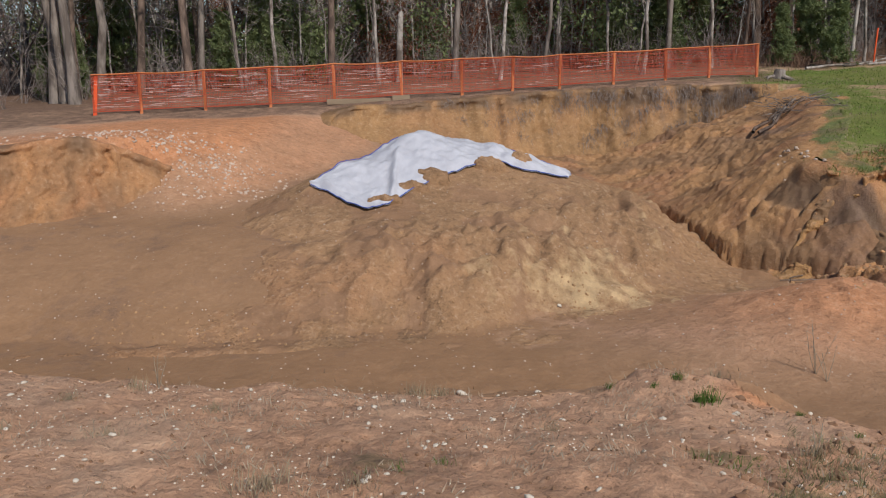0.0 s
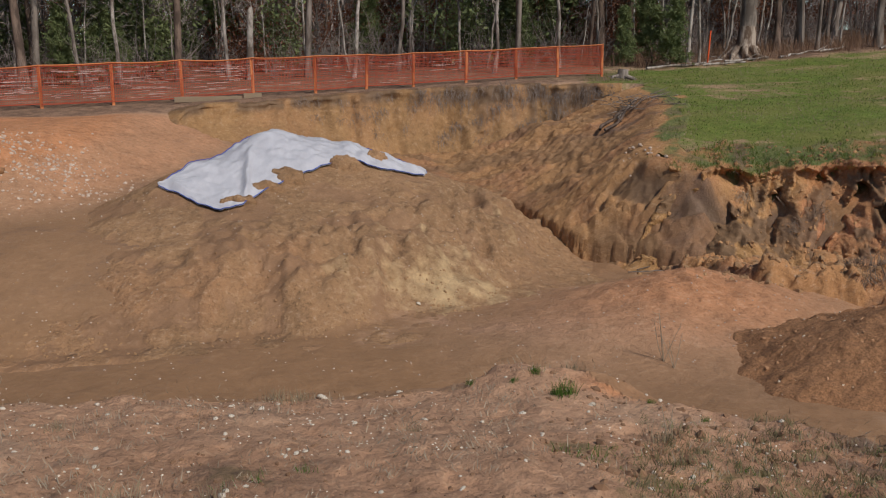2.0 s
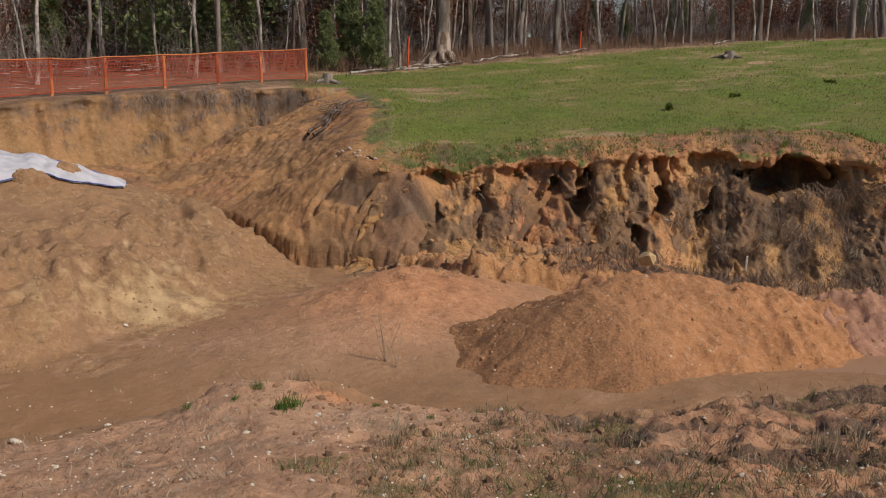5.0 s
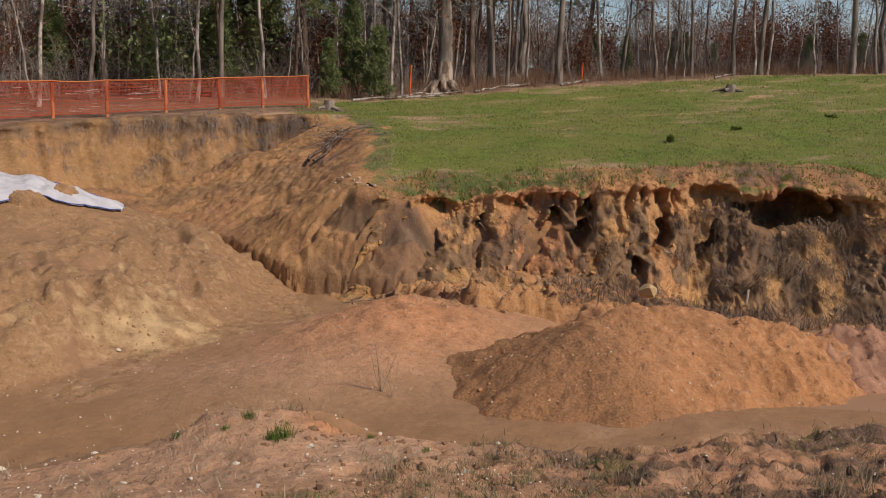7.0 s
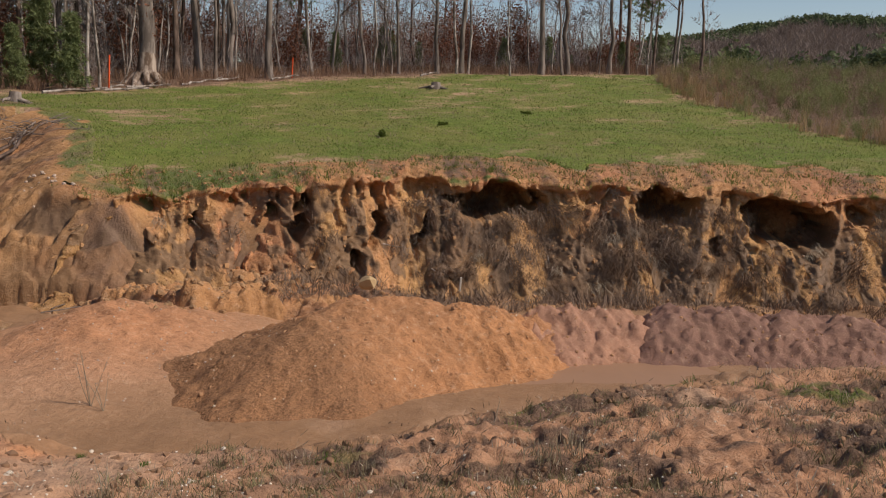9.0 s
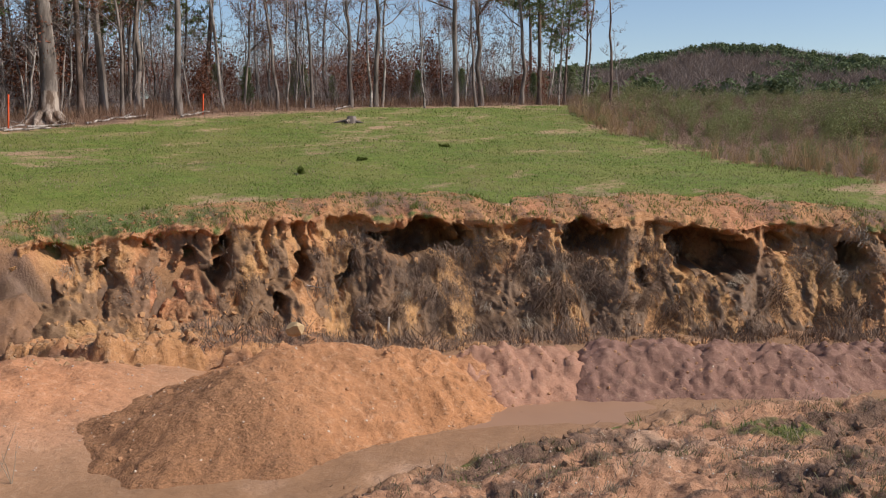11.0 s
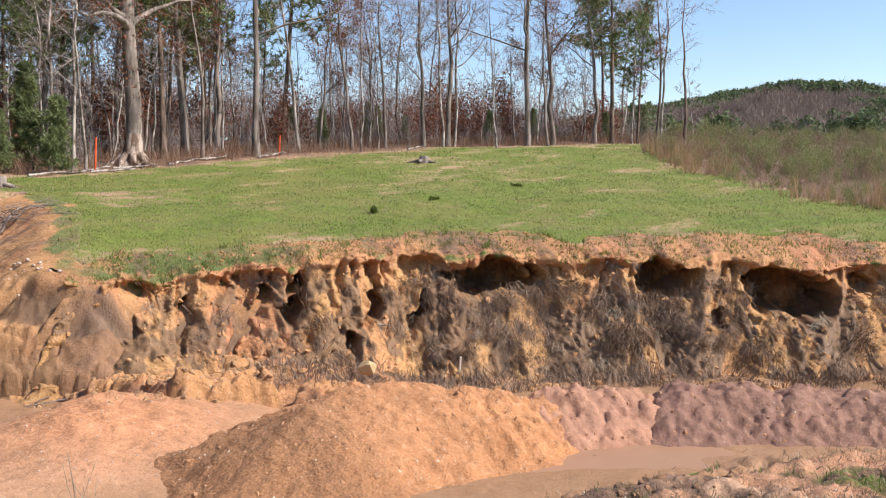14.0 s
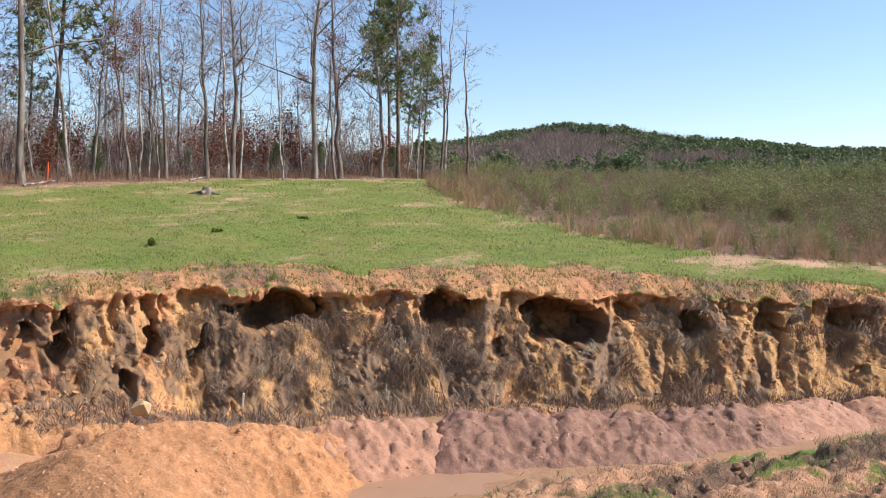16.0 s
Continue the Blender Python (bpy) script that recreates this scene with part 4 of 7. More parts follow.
def build_heaps():
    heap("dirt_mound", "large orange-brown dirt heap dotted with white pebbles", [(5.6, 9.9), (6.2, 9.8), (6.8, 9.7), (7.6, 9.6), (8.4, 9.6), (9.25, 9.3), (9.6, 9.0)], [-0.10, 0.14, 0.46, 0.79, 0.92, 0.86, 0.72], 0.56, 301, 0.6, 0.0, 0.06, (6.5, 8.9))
    heap("dirt_mound", "orange lumpy dirt heap leaning on a larger one", [(9.75, 8.95), (10.15, 8.75)], [0.74, 0.70], 0.62, 303, 0.7, 0.0, 0.11)
    heap("dirt_mound", "small orange lumpy dirt heap", [(10.6, 8.75), (10.9, 8.55)], [0.53, 0.5], 0.62, 305, 0.5, 0.15, 0.12)
    heap("dirt_mound", "pale pink clay heap beside a muddy puddle", [(11.2, 8.4), (12.1, 7.6)], [0.56, 0.50], 0.56, 307, 0.1, 0.75, 0.12)
    heap("dirt_mound", "mauve lumpy clay heap", [(12.6, 7.1), (13.3, 6.3)], [0.50, 0.52], 0.58, 309, 0.1, 0.9, 0.11, earth=MAUVE)
    heap("dirt_mound", "mauve lumpy clay heap", [(13.7, 5.7), (14.3, 4.9)], [0.56, 0.50], 0.58, 311, 0.15, 0.85, 0.11, earth=MAUVE)
    heap("dirt_mound", "mauve and tan clay heap", [(14.8, 4.4), (15.7, 3.7)], [0.44, 0.40], 0.55, 313, 0.2, 0.7, 0.13, earth=MAUVE)
    heap("dirt_mound", "pale pink clay heap below the bank", [(16.4, 3.3), (17.5, 2.6)], [0.38, 0.36], 0.5, 315, 0.1, 0.8, 0.06)
    heap("dirt_mound", "pale pink clay heap below the bank", [(18.2, 1.8), (19.2, 0.6)], [0.34, 0.36], 0.5, 317, 0.1, 0.8, 0.06)


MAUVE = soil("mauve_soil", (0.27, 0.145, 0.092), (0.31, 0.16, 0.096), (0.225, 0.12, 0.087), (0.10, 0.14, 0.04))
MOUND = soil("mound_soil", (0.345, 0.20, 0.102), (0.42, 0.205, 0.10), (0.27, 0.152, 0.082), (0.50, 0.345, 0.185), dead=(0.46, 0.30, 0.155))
build_ground()
build_banks()
build_corner()
build_bench()
build_mound()
build_heaps()

# ---- the tarp ----
def build_tarp():
    front = np.array([(-1.72, 17.1), (-1.17, 16.62), (-0.63, 16.12), (-0.3, 16.3), (-0.1, 16.55), (0.62, 17.28), (1.0, 17.6), (1.6, 18.05), (1.95, 18.15), (2.44, 17.9), (3.35, 18.25)])
    back = np.array([(-1.75, 17.2), (-1.4, 17.5), (-1.0, 18.0), (-0.5, 18.6), (0.0, 19.3), (0.5, 19.6), (1.1, 19.6), (1.8, 19.4), (2.3, 19.2), (2.8, 18.9), (3.45, 18.4)])
    n, k = 150, 70
    u = np.linspace(0, 1, n)
    take = lambda p: np.stack([np.interp(u * 10, np.arange(11), p[:, c]) for c in (0, 1)], -1)
    f, b = take(front), take(back)
    v = np.linspace(0, 1, k)[:, None, None]
    xy = f[None] * (1 - v) + b[None] * v
    x, y = xy[..., 0], xy[..., 1]
    vv, uu = np.meshgrid(np.linspace(0, 1, k), u, indexing="ij")
    edge = smooth(0, 0.1, vv) * smooth(1, 0.9, vv)
    fold = N3.ridged(uu * 6 + 1.6 * vv + 0.3 * N1.fbm(uu * 3, vv * 3, 2), vv * 0.7, 2) - 0.55
    z = mound_height(x, y) + 0.05 + (0.13 * fold + 0.10 * np.exp(-((uu - 0.36 - 0.05 * vv) / 0.03) ** 2) * smooth(1, 0.3, vv) + 0.06 * (N2.ridged(uu * 15 + 6 * vv, vv * 0.8, 2) - 0.6) * smooth(0.3, 0.6, uu + 0.3 * (1 - vv)) + 0.012 * N4.fbm(uu * 22, vv * 9, 3)) * (0.15 + 0.85 * edge)
    z = np.maximum(z, mound_height(x, y) + 0.02)
    v3 = np.stack([x, y, z], -1)
    top = v3.reshape(-1, 3)
    tarp = thing("tarp", 0, 17.5, 1.4, "crumpled silver-grey plastic tarp with blue hem over a mound", "tarp")
    inv = Matrix.Translation((0, -17.5, -1.4))
    sheet = part("sheet", mesh_of("sheet", np.concatenate([top, top - [0, 0, 0.008]]), np.concatenate([grid_faces(k, n), grid_faces(k, n)[:, ::-1] + k * n]), TARP), tarp, m=inv)
    for name, row in (("front_hem", v3[0]), ("back_hem", v3[-1])):
        so = Soup()
        so.tube(row + [0, 0, 0.012], np.full(n, 0.008), 6)
        part(name, so.mesh(name, BLUE_HEM), tarp, "blue stitched hem", inv)
    # soil thrown on the sheet to hold it down
    for cx, cy, rx, ry, h in ((0.62, 17.3, 0.36, 0.12, 0.07), (0.2, 16.95, 0.26, 0.09, 0.05), (-0.35, 16.5, 0.3, 0.08, 0.05), (1.75, 18.0, 0.32, 0.13, 0.08), (2.45, 18.4, 0.22, 0.1, 0.06)):
        a, r = np.meshgrid(np.linspace(0, 2 * np.pi, 40, endpoint=False), np.linspace(0.01, 1, 14))
        w = 1 + 0.45 * N2.fbm(np.cos(a) * 1.5 + cx * 9, np.sin(a) * 1.5 + cy * 9, 3)
        xx, yy = cx + rx * r * w * np.cos(a), cy + ry * 1.4 * r * w * np.sin(a)
        zz = mound_height(xx, yy) + 0.09 + h * (1 - r ** 2) + 0.03 * N3.fbm(xx * 9, yy * 9, 3) - 0.12 * smooth(0.85, 1.0, r)
        me = mesh_of("soil_patch", np.stack([xx, yy, zz], -1).reshape(-1, 3), grid_faces(14, 40, True), MOUND, np.zeros((560, 3)))
        tagged(new("soil_patch", me), "clods of tan soil weighing down a tarp", "soil", "soil on the tarp")


# ---- the fence ----
def box(sx, sy, sz, bevel=0.008):
    bm = bmesh.new()
    bmesh.ops.create_cube(bm, size=1)
    bmesh.ops.scale(bm, vec=(sx, sy, sz), verts=bm.verts)
    bmesh.ops.translate(bm, vec=(0, 0, sz / 2), verts=bm.verts)
    bmesh.ops.bevel(bm, geom=bm.edges[:], offset=bevel, segments=1, affect="EDGES")
    return bm


def bm_mesh(name, bm, material):
    me = bpy.data.meshes.new(name)
    bm.to_mesh(me)
    bm.free()
    me.materials.append(material)
    return me


FENCE_BEARINGS = [-18.2, -15.55, -11.85, -8.0, -4.1, 0.05, 3.8, 6.9, 9.8, 13.05, 16.15, 18.65, 21.35]


def build_fence():
    posts = []
    for b in FENCE_BEARINGS:
        k = math.tan(radians(b))
        y = 26.9 / (1 - 0.17 * k)
        x = k * y
        posts.append((x, y, float(ground_height(x, y, False))))
    tops = [3.6 + math.hypot(x, y) * math.tan(radians(e)) for (x, y, z), e in zip(posts, np.interp(FENCE_BEARINGS, [-18.2, -4.1, 9.8, 21.35], [0.42, 1.0, 1.42, 1.87]))]
    x0, y0, z0 = posts[0]
    fence = thing("fence", x0, y0, z0, "orange plastic mesh safety fence on timber posts", "fence")
    inv = Matrix.Translation((-x0, -y0, -z0))
    rs = random.Random(4)
    for i, ((x, y, z), top) in enumerate(zip(posts, tops)):
        h = top - z + 0.25
        lean = 5 if i == 0 else rs.uniform(-1.5, 1.5)
        wide = 0.1 if i == 0 else 0.085
        part("post", bm_mesh("post", box(wide, 0.06, h), HOT_ORANGE if i == 0 else ORANGE_PAINT), fence, "bright orange end post" if i == 0 else "", inv @ pose(x, y, z - 0.25, 0, lean, 9.6))
    # each bay's net: horizontal and upright strands, sagging a little
    for i in range(12):
        (ax, ay, az), (bx, by, bz) = posts[i], posts[i + 1]
        at, bt = tops[i] - 0.02, tops[i + 1] - 0.02
        so = Soup()
        nx, nz = 42, 25
        sag, shift = rs.uniform(0.0, 0.05), rs.uniform(-0.05, 0.05)
        u = np.linspace(0, 1, 9)
        low_a, low_b = az + 0.10, bz + 0.10

        def spot(u, w):
            """A point of the net: u along the bay, w up."""
            x, y = ax + (bx - ax) * u, ay + (by - ay) * u - 0.045
            lo, hi = low_a + (low_b - low_a) * u, at + (bt - at) * u - sag * 4 * u * (1 - u)
            belly = 0.035 * np.sin(u * 7 + i) * np.sin(w * 4 + i * 2) + 0.02 * np.sin(u * 17 + i * 3)
            return np.stack([x + 0 * w, y + belly, lo + (hi - lo) * w], -1)

        def ribbon(p, along_up, wide):
            half = np.array([0, 0, wide]) if not along_up else np.array([wide, 0, 0])
            v = np.concatenate([p - half, p + half])
            q = grid_faces(2, len(p))
            so.add(v, np.concatenate([q[:, [0, 1, 2]], q[:, [0, 2, 3]]]))

        for j in range(nz + 1):
            w = j / nz
            # strands bunched here and there
            w2 = w + 0.02 * math.sin(j * 2.3 + i * 1.7)
            ribbon(spot(u, np.full(9, min(max(w2, 0), 1))), False, 0.016 if j in (0, nz) else 0.0048)
        for j in range(nx + 1):
            w = np.linspace(0, 1, 7)
            ribbon(spot(np.full(7, j / nx), w), True, 0.0048)
        part("net", so.mesh("net", NET, True), fence, "orange plastic mesh", inv)
        # pale strands added for the white glints where the mesh bunches
        if i < 9:
            so = Soup()
            for j in range(46 if i < 5 else 12):
                w, a = rs.uniform(0.08, 0.9), rs.uniform(0.02, 0.8)
                uu = np.linspace(a, min(a + rs.uniform(0.06, 0.3), 0.98), 6)
                ribbon(spot(uu, np.full(6, w) + 0.003 * np.sin(uu * 30 + j)) - [0, 0.012, 0], False, rs.uniform(0.0022, 0.0048))
            tagged(part("slack_strand", so.mesh("slack_strand", NET_GLINT, True), fence, "pale strands in place of white glints on the mesh", inv), "pale strands in place of white glints on the mesh", kind="stuff")
        rail = Soup()
        rail.tube(spot(u, np.ones(9)) + [0, 0.0, 0.012], np.full(9, 0.02), 6)
        part("top_rail", rail.mesh("top_rail", ORANGE_PAINT), fence, "", inv)


TARP = plain("tarp_plastic", (0.54, 0.53, 0.56), (0.76, 0.75, 0.78), 2.5, 0.28, 0, (1.6, 0.8, 0.8), 0.2, 0.03)
BLUE_HEM = plain("blue_hem", (0.05, 0.09, 0.42), (0.12, 0.18, 0.55), 8, 0.6)
HOT_ORANGE = plain("hot_orange", (0.85, 0.10, 0.03), (0.9, 0.16, 0.05), 5, 0.5)
NET = plain("net_plastic", (0.50, 0.085, 0.045), (0.62, 0.15, 0.08), 2, 0.4, 0, (1, 1, 1), 0, 0, 0.25)
# glint of the net as a pale colour of its own
NET_GLINT = plain("net_glint", (0.72, 0.42, 0.36), (0.85, 0.66, 0.60), 3, 0.3, 0, (1, 1, 1), 0)
build_tarp()
build_fence()

# ---- trees ----
def unit(v):
    return v / (np.linalg.norm(v) + 1e-9)


def bent_line(rs, start, way, length, count, wobble, rise):
    pts, p, w = [start], np.array(start, float), unit(np.array(way, float))
    for _ in range(count - 1):
        w = unit(w + rs.normal(0, wobble, 3) + np.array([0, 0, rise]))
        p = p + w * length / (count - 1)
        pts.append(p)
    return np.array(pts)


def leaf_cards(rs, centres, size, per, spread, slim=0.5):
    """Small leaf triangles in pairs, strewn round the given points."""
    c = np.repeat(centres, per, 0)
    c = c + rs.normal(0, spread, c.shape)
    a = rs.normal(0, 1, c.shape)
    a /= np.linalg.norm(a, axis=1)[:, None]
    b = np.cross(a, rs.normal(0, 1, c.shape))
    b /= np.linalg.norm(b, axis=1)[:, None]
    s = size * rs.uniform(0.6, 1.4, (len(c), 1))
    v = np.stack([c - a * s, c + b * s * slim, c + a * s, c - b * s * slim], 1).reshape(-1, 3)
    i = np.arange(len(c))[:, None] * 4
    return v, np.concatenate([i + [0, 1, 2], i + [0, 2, 3]])


def needle_tufts(rs, centres, length, per):
    """Needles as slim triangles that radiate from each point, mostly up and out."""
    c = np.repeat(centres, per, 0)
    w = rs.normal(0, 1, c.shape) + [0, 0, 0.35]
    w /= np.linalg.norm(w, axis=1)[:, None]
    side = np.cross(w, rs.normal(0, 1, c.shape))
    side /= np.linalg.norm(side, axis=1)[:, None]
    s = length * rs.uniform(0.6, 1.3, (len(c), 1))
    v = np.stack([c - side * s * 0.11, c + side * s * 0.11, c + w * s], 1).reshape(-1, 3)
    return v, np.arange(len(v)).reshape(-1, 3)


def tree_meshes(kind, seed):
    """Trunk and crown of one tree: pine, oak, pale (slim and light-barked), brown (keeps dry leaves), sapling."""
    rs = np.random.RandomState(seed)
    wood, crown = Soup(), Soup()
    high = {"pine": rs.uniform(13, 17), "oak": rs.uniform(13, 17), "pale": rs.uniform(9, 14), "brown": rs.uniform(8, 12), "sapling": rs.uniform(3.5, 6.5), "dead": 9.5, "young": rs.uniform(5.5, 8)}[kind]
    thick = {"pine": 0.135, "oak": 0.155, "pale": 0.07, "brown": 0.09, "sapling": 0.032, "dead": 0.10, "young": 0.07}[kind]
    n = 12
    lean = rs.normal(0, 0.035 if kind != "sapling" else 0.12, 2)
    hs = np.linspace(-0.3, high, n)
    sway = np.cumsum(rs.normal(0, 0.012 if kind == "pine" else 0.055, (n, 2)), 0) * high / n * 1.4
    sway -= sway[0]
    trunk = np.concatenate([hs[:, None] * lean[None] + sway, hs[:, None]], 1)
    radii = thick * (1 - 0.86 * np.linspace(0, 1, n) ** 1.1)
    radii[0] *= 1.5
    wood.tube(trunk, radii, 8)
    at = lambda h: np.array([np.interp(h, hs, trunk[:, k]) for k in range(3)])
    tips = []
    twig_pts = []
    if kind == "pine":
        first, count = rs.uniform(0.34, 0.5), int(rs.uniform(26, 46))
    elif kind == "young":
        first, count = 0.10, 52
    elif kind == "oak":
        first, count = 0.30, 17
    elif kind == "dead":
        first, count = 0.45, 4
    else:
        first, count = (0.30, 14) if kind != "sapling" else (0.3, 9)
    for i in range(count):
        f = first + (0.97 - first) * (i + rs.rand()) / count
        a = rs.uniform(0, 2 * np.pi)
        base = at(f * high)
        taper = 1 - (f - first) / (1 - first)
        if kind in ("pine", "young"):
            length = high * (0.06 + 0.15 * taper ** 0.8) * rs.uniform(0.6, 1.2)
            line = bent_line(rs, base, (math.cos(a), math.sin(a), 0.15 + 0.35 * (1 - taper)), length, 5, 0.12, 0.05)
            wood.tube(line, thick * 0.16 * (1 - 0.8 * np.linspace(0, 1, 5)), 3)
            for k in np.linspace(0.35, 1, 6):
                p = np.array([np.interp(k * 4, np.arange(5), line[:, c]) for c in range(3)])
                tips += list(p + rs.normal(0, 0.16 + 0.1 * taper, (3, 3)))
            continue
        length = high * {"oak": 0.30, "pale": 0.2, "brown": 0.24, "sapling": 0.28, "dead": 0.14}[kind] * (0.45 + 0.65 * taper) * rs.uniform(0.6, 1.25)
        steep = rs.uniform(0.4, 1.2)
        line = bent_line(rs, base, (math.cos(a), math.sin(a), steep), length, 6, 0.16, 0.07)
        r0 = np.interp(f * high, hs, radii) * rs.uniform(0.35, 0.6)
        wood.tube(line, r0 * (1 - 0.85 * np.linspace(0, 1, 6)), 4)
        for j in range({"oak": 7, "dead": 2}.get(kind, 5)):
            k = rs.uniform(0.25, 1.0)
            p = np.array([np.interp(k * 5, np.arange(6), line[:, c]) for c in range(3)])
            w = unit(line[-1] - line[0]) + rs.normal(0, 0.6, 3)
            sub = bent_line(rs, p, w, length * rs.uniform(0.25, 0.5), 4, 0.2, 0.08)
            wood.tube(sub, r0 * 0.3 * (1 - 0.8 * np.linspace(0, 1, 4)), 3)
            for _ in range(8):
                q = sub[rs.randint(1, 4)]
                tw = bent_line(rs, q, unit(sub[-1] - sub[0]) + rs.normal(0, 0.7, 3), length * rs.uniform(0.10, 0.25), 3, 0.2, 0.05)
                twig_pts.append(tw)
            tips += list(sub[1:])
    tips = np.array(tips)
    if kind in ("pine", "young"):
        crown.add(*needle_tufts(rs, tips, 0.34, 12))
    elif kind == "brown":
        crown.add(*leaf_cards(rs, tips, 0.042, 14, 0.16))
        for tw in twig_pts[::2]:
            crown.tube(tw, np.array([0.006, 0.005, 0.003]), 3)
    else:
        for tw in twig_pts:
            crown.tube(tw, np.array([0.011, 0.008, 0.004]) * (1.15 if kind == "oak" else 0.85), 3)
    bark = {"pine": BARK_PINE, "oak": BARK_GREY, "pale": BARK_PALE, "brown": BARK_GREY, "sapling": BARK_PALE, "dead": BARK_PINE, "young": BARK_PINE}[kind]
    leaf = {"pine": NEEDLES, "young": NEEDLES, "brown": BROWN_LEAF}.get(kind, TWIG)
    return wood.mesh("trunk", bark), crown.mesh("crown", leaf, True)


TREE_WORDS = {"pine": ("pine_tree", "tall pine with green needles at the wood's edge", "pine tree"),
              "oak": ("bare_tree", "tall leafless grey-barked tree at the wood's edge", "tree"),
              "pale": ("bare_tree", "slim leafless tree with pale bark", "tree"),
              "brown": ("oak_tree", "young oak holding dry russet leaves", "oak tree"),
              "sapling": ("sapling", "thin leafless pale sapling in the undergrowth", "sapling"),
              "young": ("young_pine", "bushy young green pine at the wood's edge", "pine tree"),
              "dead": ("dead_tree", "dark bare pole of a dead tree", "tree")}
TREES = {}


def plant(kind, variant, x, y, size=1.0, turn=0.0, lean=0.0):
    z = float(ground_height(x, y, False)) - 0.05
    m = pose(x, y, z, lean, 0, turn) @ Matrix.Diagonal((size, size, size, 1))
    if (kind, variant) in TREES:
        return copy_thing(TREES[kind, variant], m)
    name, label, category = TREE_WORDS[kind]
    ob = tagged(new(name), label, category, "trees of the wood")
    ob.empty_display_size = 0.2
    trunk, crown = tree_meshes(kind, 100 + variant * 7 + sum(map(ord, kind)))
    part("trunk", trunk, ob)
    part("crown", crown, ob)
    TREES[kind, variant] = ob
    ob.matrix_basis = pose(x, y, z, lean, 0, turn)
    return ob


def polar(b, r):
    return r * math.sin(radians(b)), r * math.cos(radians(b))


def old_oak(x, y):
    """The big pale-based tree with spreading roots."""
    rs = np.random.RandomState(5)
    wood, crown = Soup(), Soup()
    hs = np.array([-0.3, 0.0, 0.25, 0.6, 1.2, 2.5, 4.0, 6.0, 8.5, 11, 14.0])
    r = np.array([0.8, 0.58, 0.42, 0.35, 0.31, 0.29, 0.27, 0.24, 0.19, 0.13, 0.05])
    line = np.stack([0.05 * np.sin(hs * 0.7), 0.03 * hs * 0, hs], -1)
    line[:, 0] += 0.10 * np.sin(hs * 0.9) + 0.02 * hs
    wood.tube(line[3:], r[3:], 14)
    foot = Soup()
    foot.tube(line[:5], r[:5] * [1, 1, 1.03, 1.04, 1.02], 18)
    roots = []
    for a in np.arange(0, 6.28, 0.78):
        root = np.array([(0.35 * math.cos(a), 0.35 * math.sin(a), 0.4), (0.6 * math.cos(a), 0.6 * math.sin(a), 0.12), (0.85 * math.cos(a + 0.2), 0.85 * math.sin(a + 0.2), 0.0), (1.15 * math.cos(a + 0.3), 1.15 * math.sin(a + 0.3), -0.15)])
        roots.append(root)
    tips, twigs = [], []
    for i in range(26):
        h = rs.uniform(5.0, 13)
        a = rs.uniform(0, 6.28)
        length = (2.0 + 2.8 * rs.rand()) * (1.15 - h / 20)
        ln = bent_line(rs, (0, 0, h), (math.cos(a), math.sin(a), 0.5), length, 6, 0.22, 0.06)
        wood.tube(ln, 0.17 * (1.2 - h / 16) * (1 - 0.85 * np.linspace(0, 1, 6)), 5)
        for _ in range(7):
            k = rs.randint(1, 6)
            sub = bent_line(rs, ln[k], rs.normal(0, 1, 3) + [math.cos(a), math.sin(a), 0.3], length * 0.35, 4, 0.25, 0.05)
            wood.tube(sub, 0.025 * (1 - 0.8 * np.linspace(0, 1, 4)), 3)
            tips += list(sub[1:])
    tips += [(rs.normal(0.08, 0.32), rs.normal(0, 0.3), h) for h in rs.uniform(1.8, 8, 90)]
    crown.add(*leaf_cards(rs, np.array(tips), 0.06, 8, 0.13))
    z = float(ground_height(x, y, False)) - 0.05
    ob = tagged(new("old_oak"), "large old oak with pale flared base and dry leaves", "oak tree")
    ob.matrix_basis = pose(x, y, z, 0, 0, 20)
    for root in roots:
        so = Soup()
        so.tube(root, [0.16, 0.12, 0.07, 0.03], 6)
        part("root", so.mesh("root", BARK_OLD), ob)
    part("trunk", wood.mesh("trunk", BARK_GREY), ob)
    part("trunk_base", foot.mesh("trunk_base", BARK_OLD), ob, "pale lichened bark, flared at the foot")
    part("crown", crown.mesh("crown", BROWN_LEAF, True), ob)


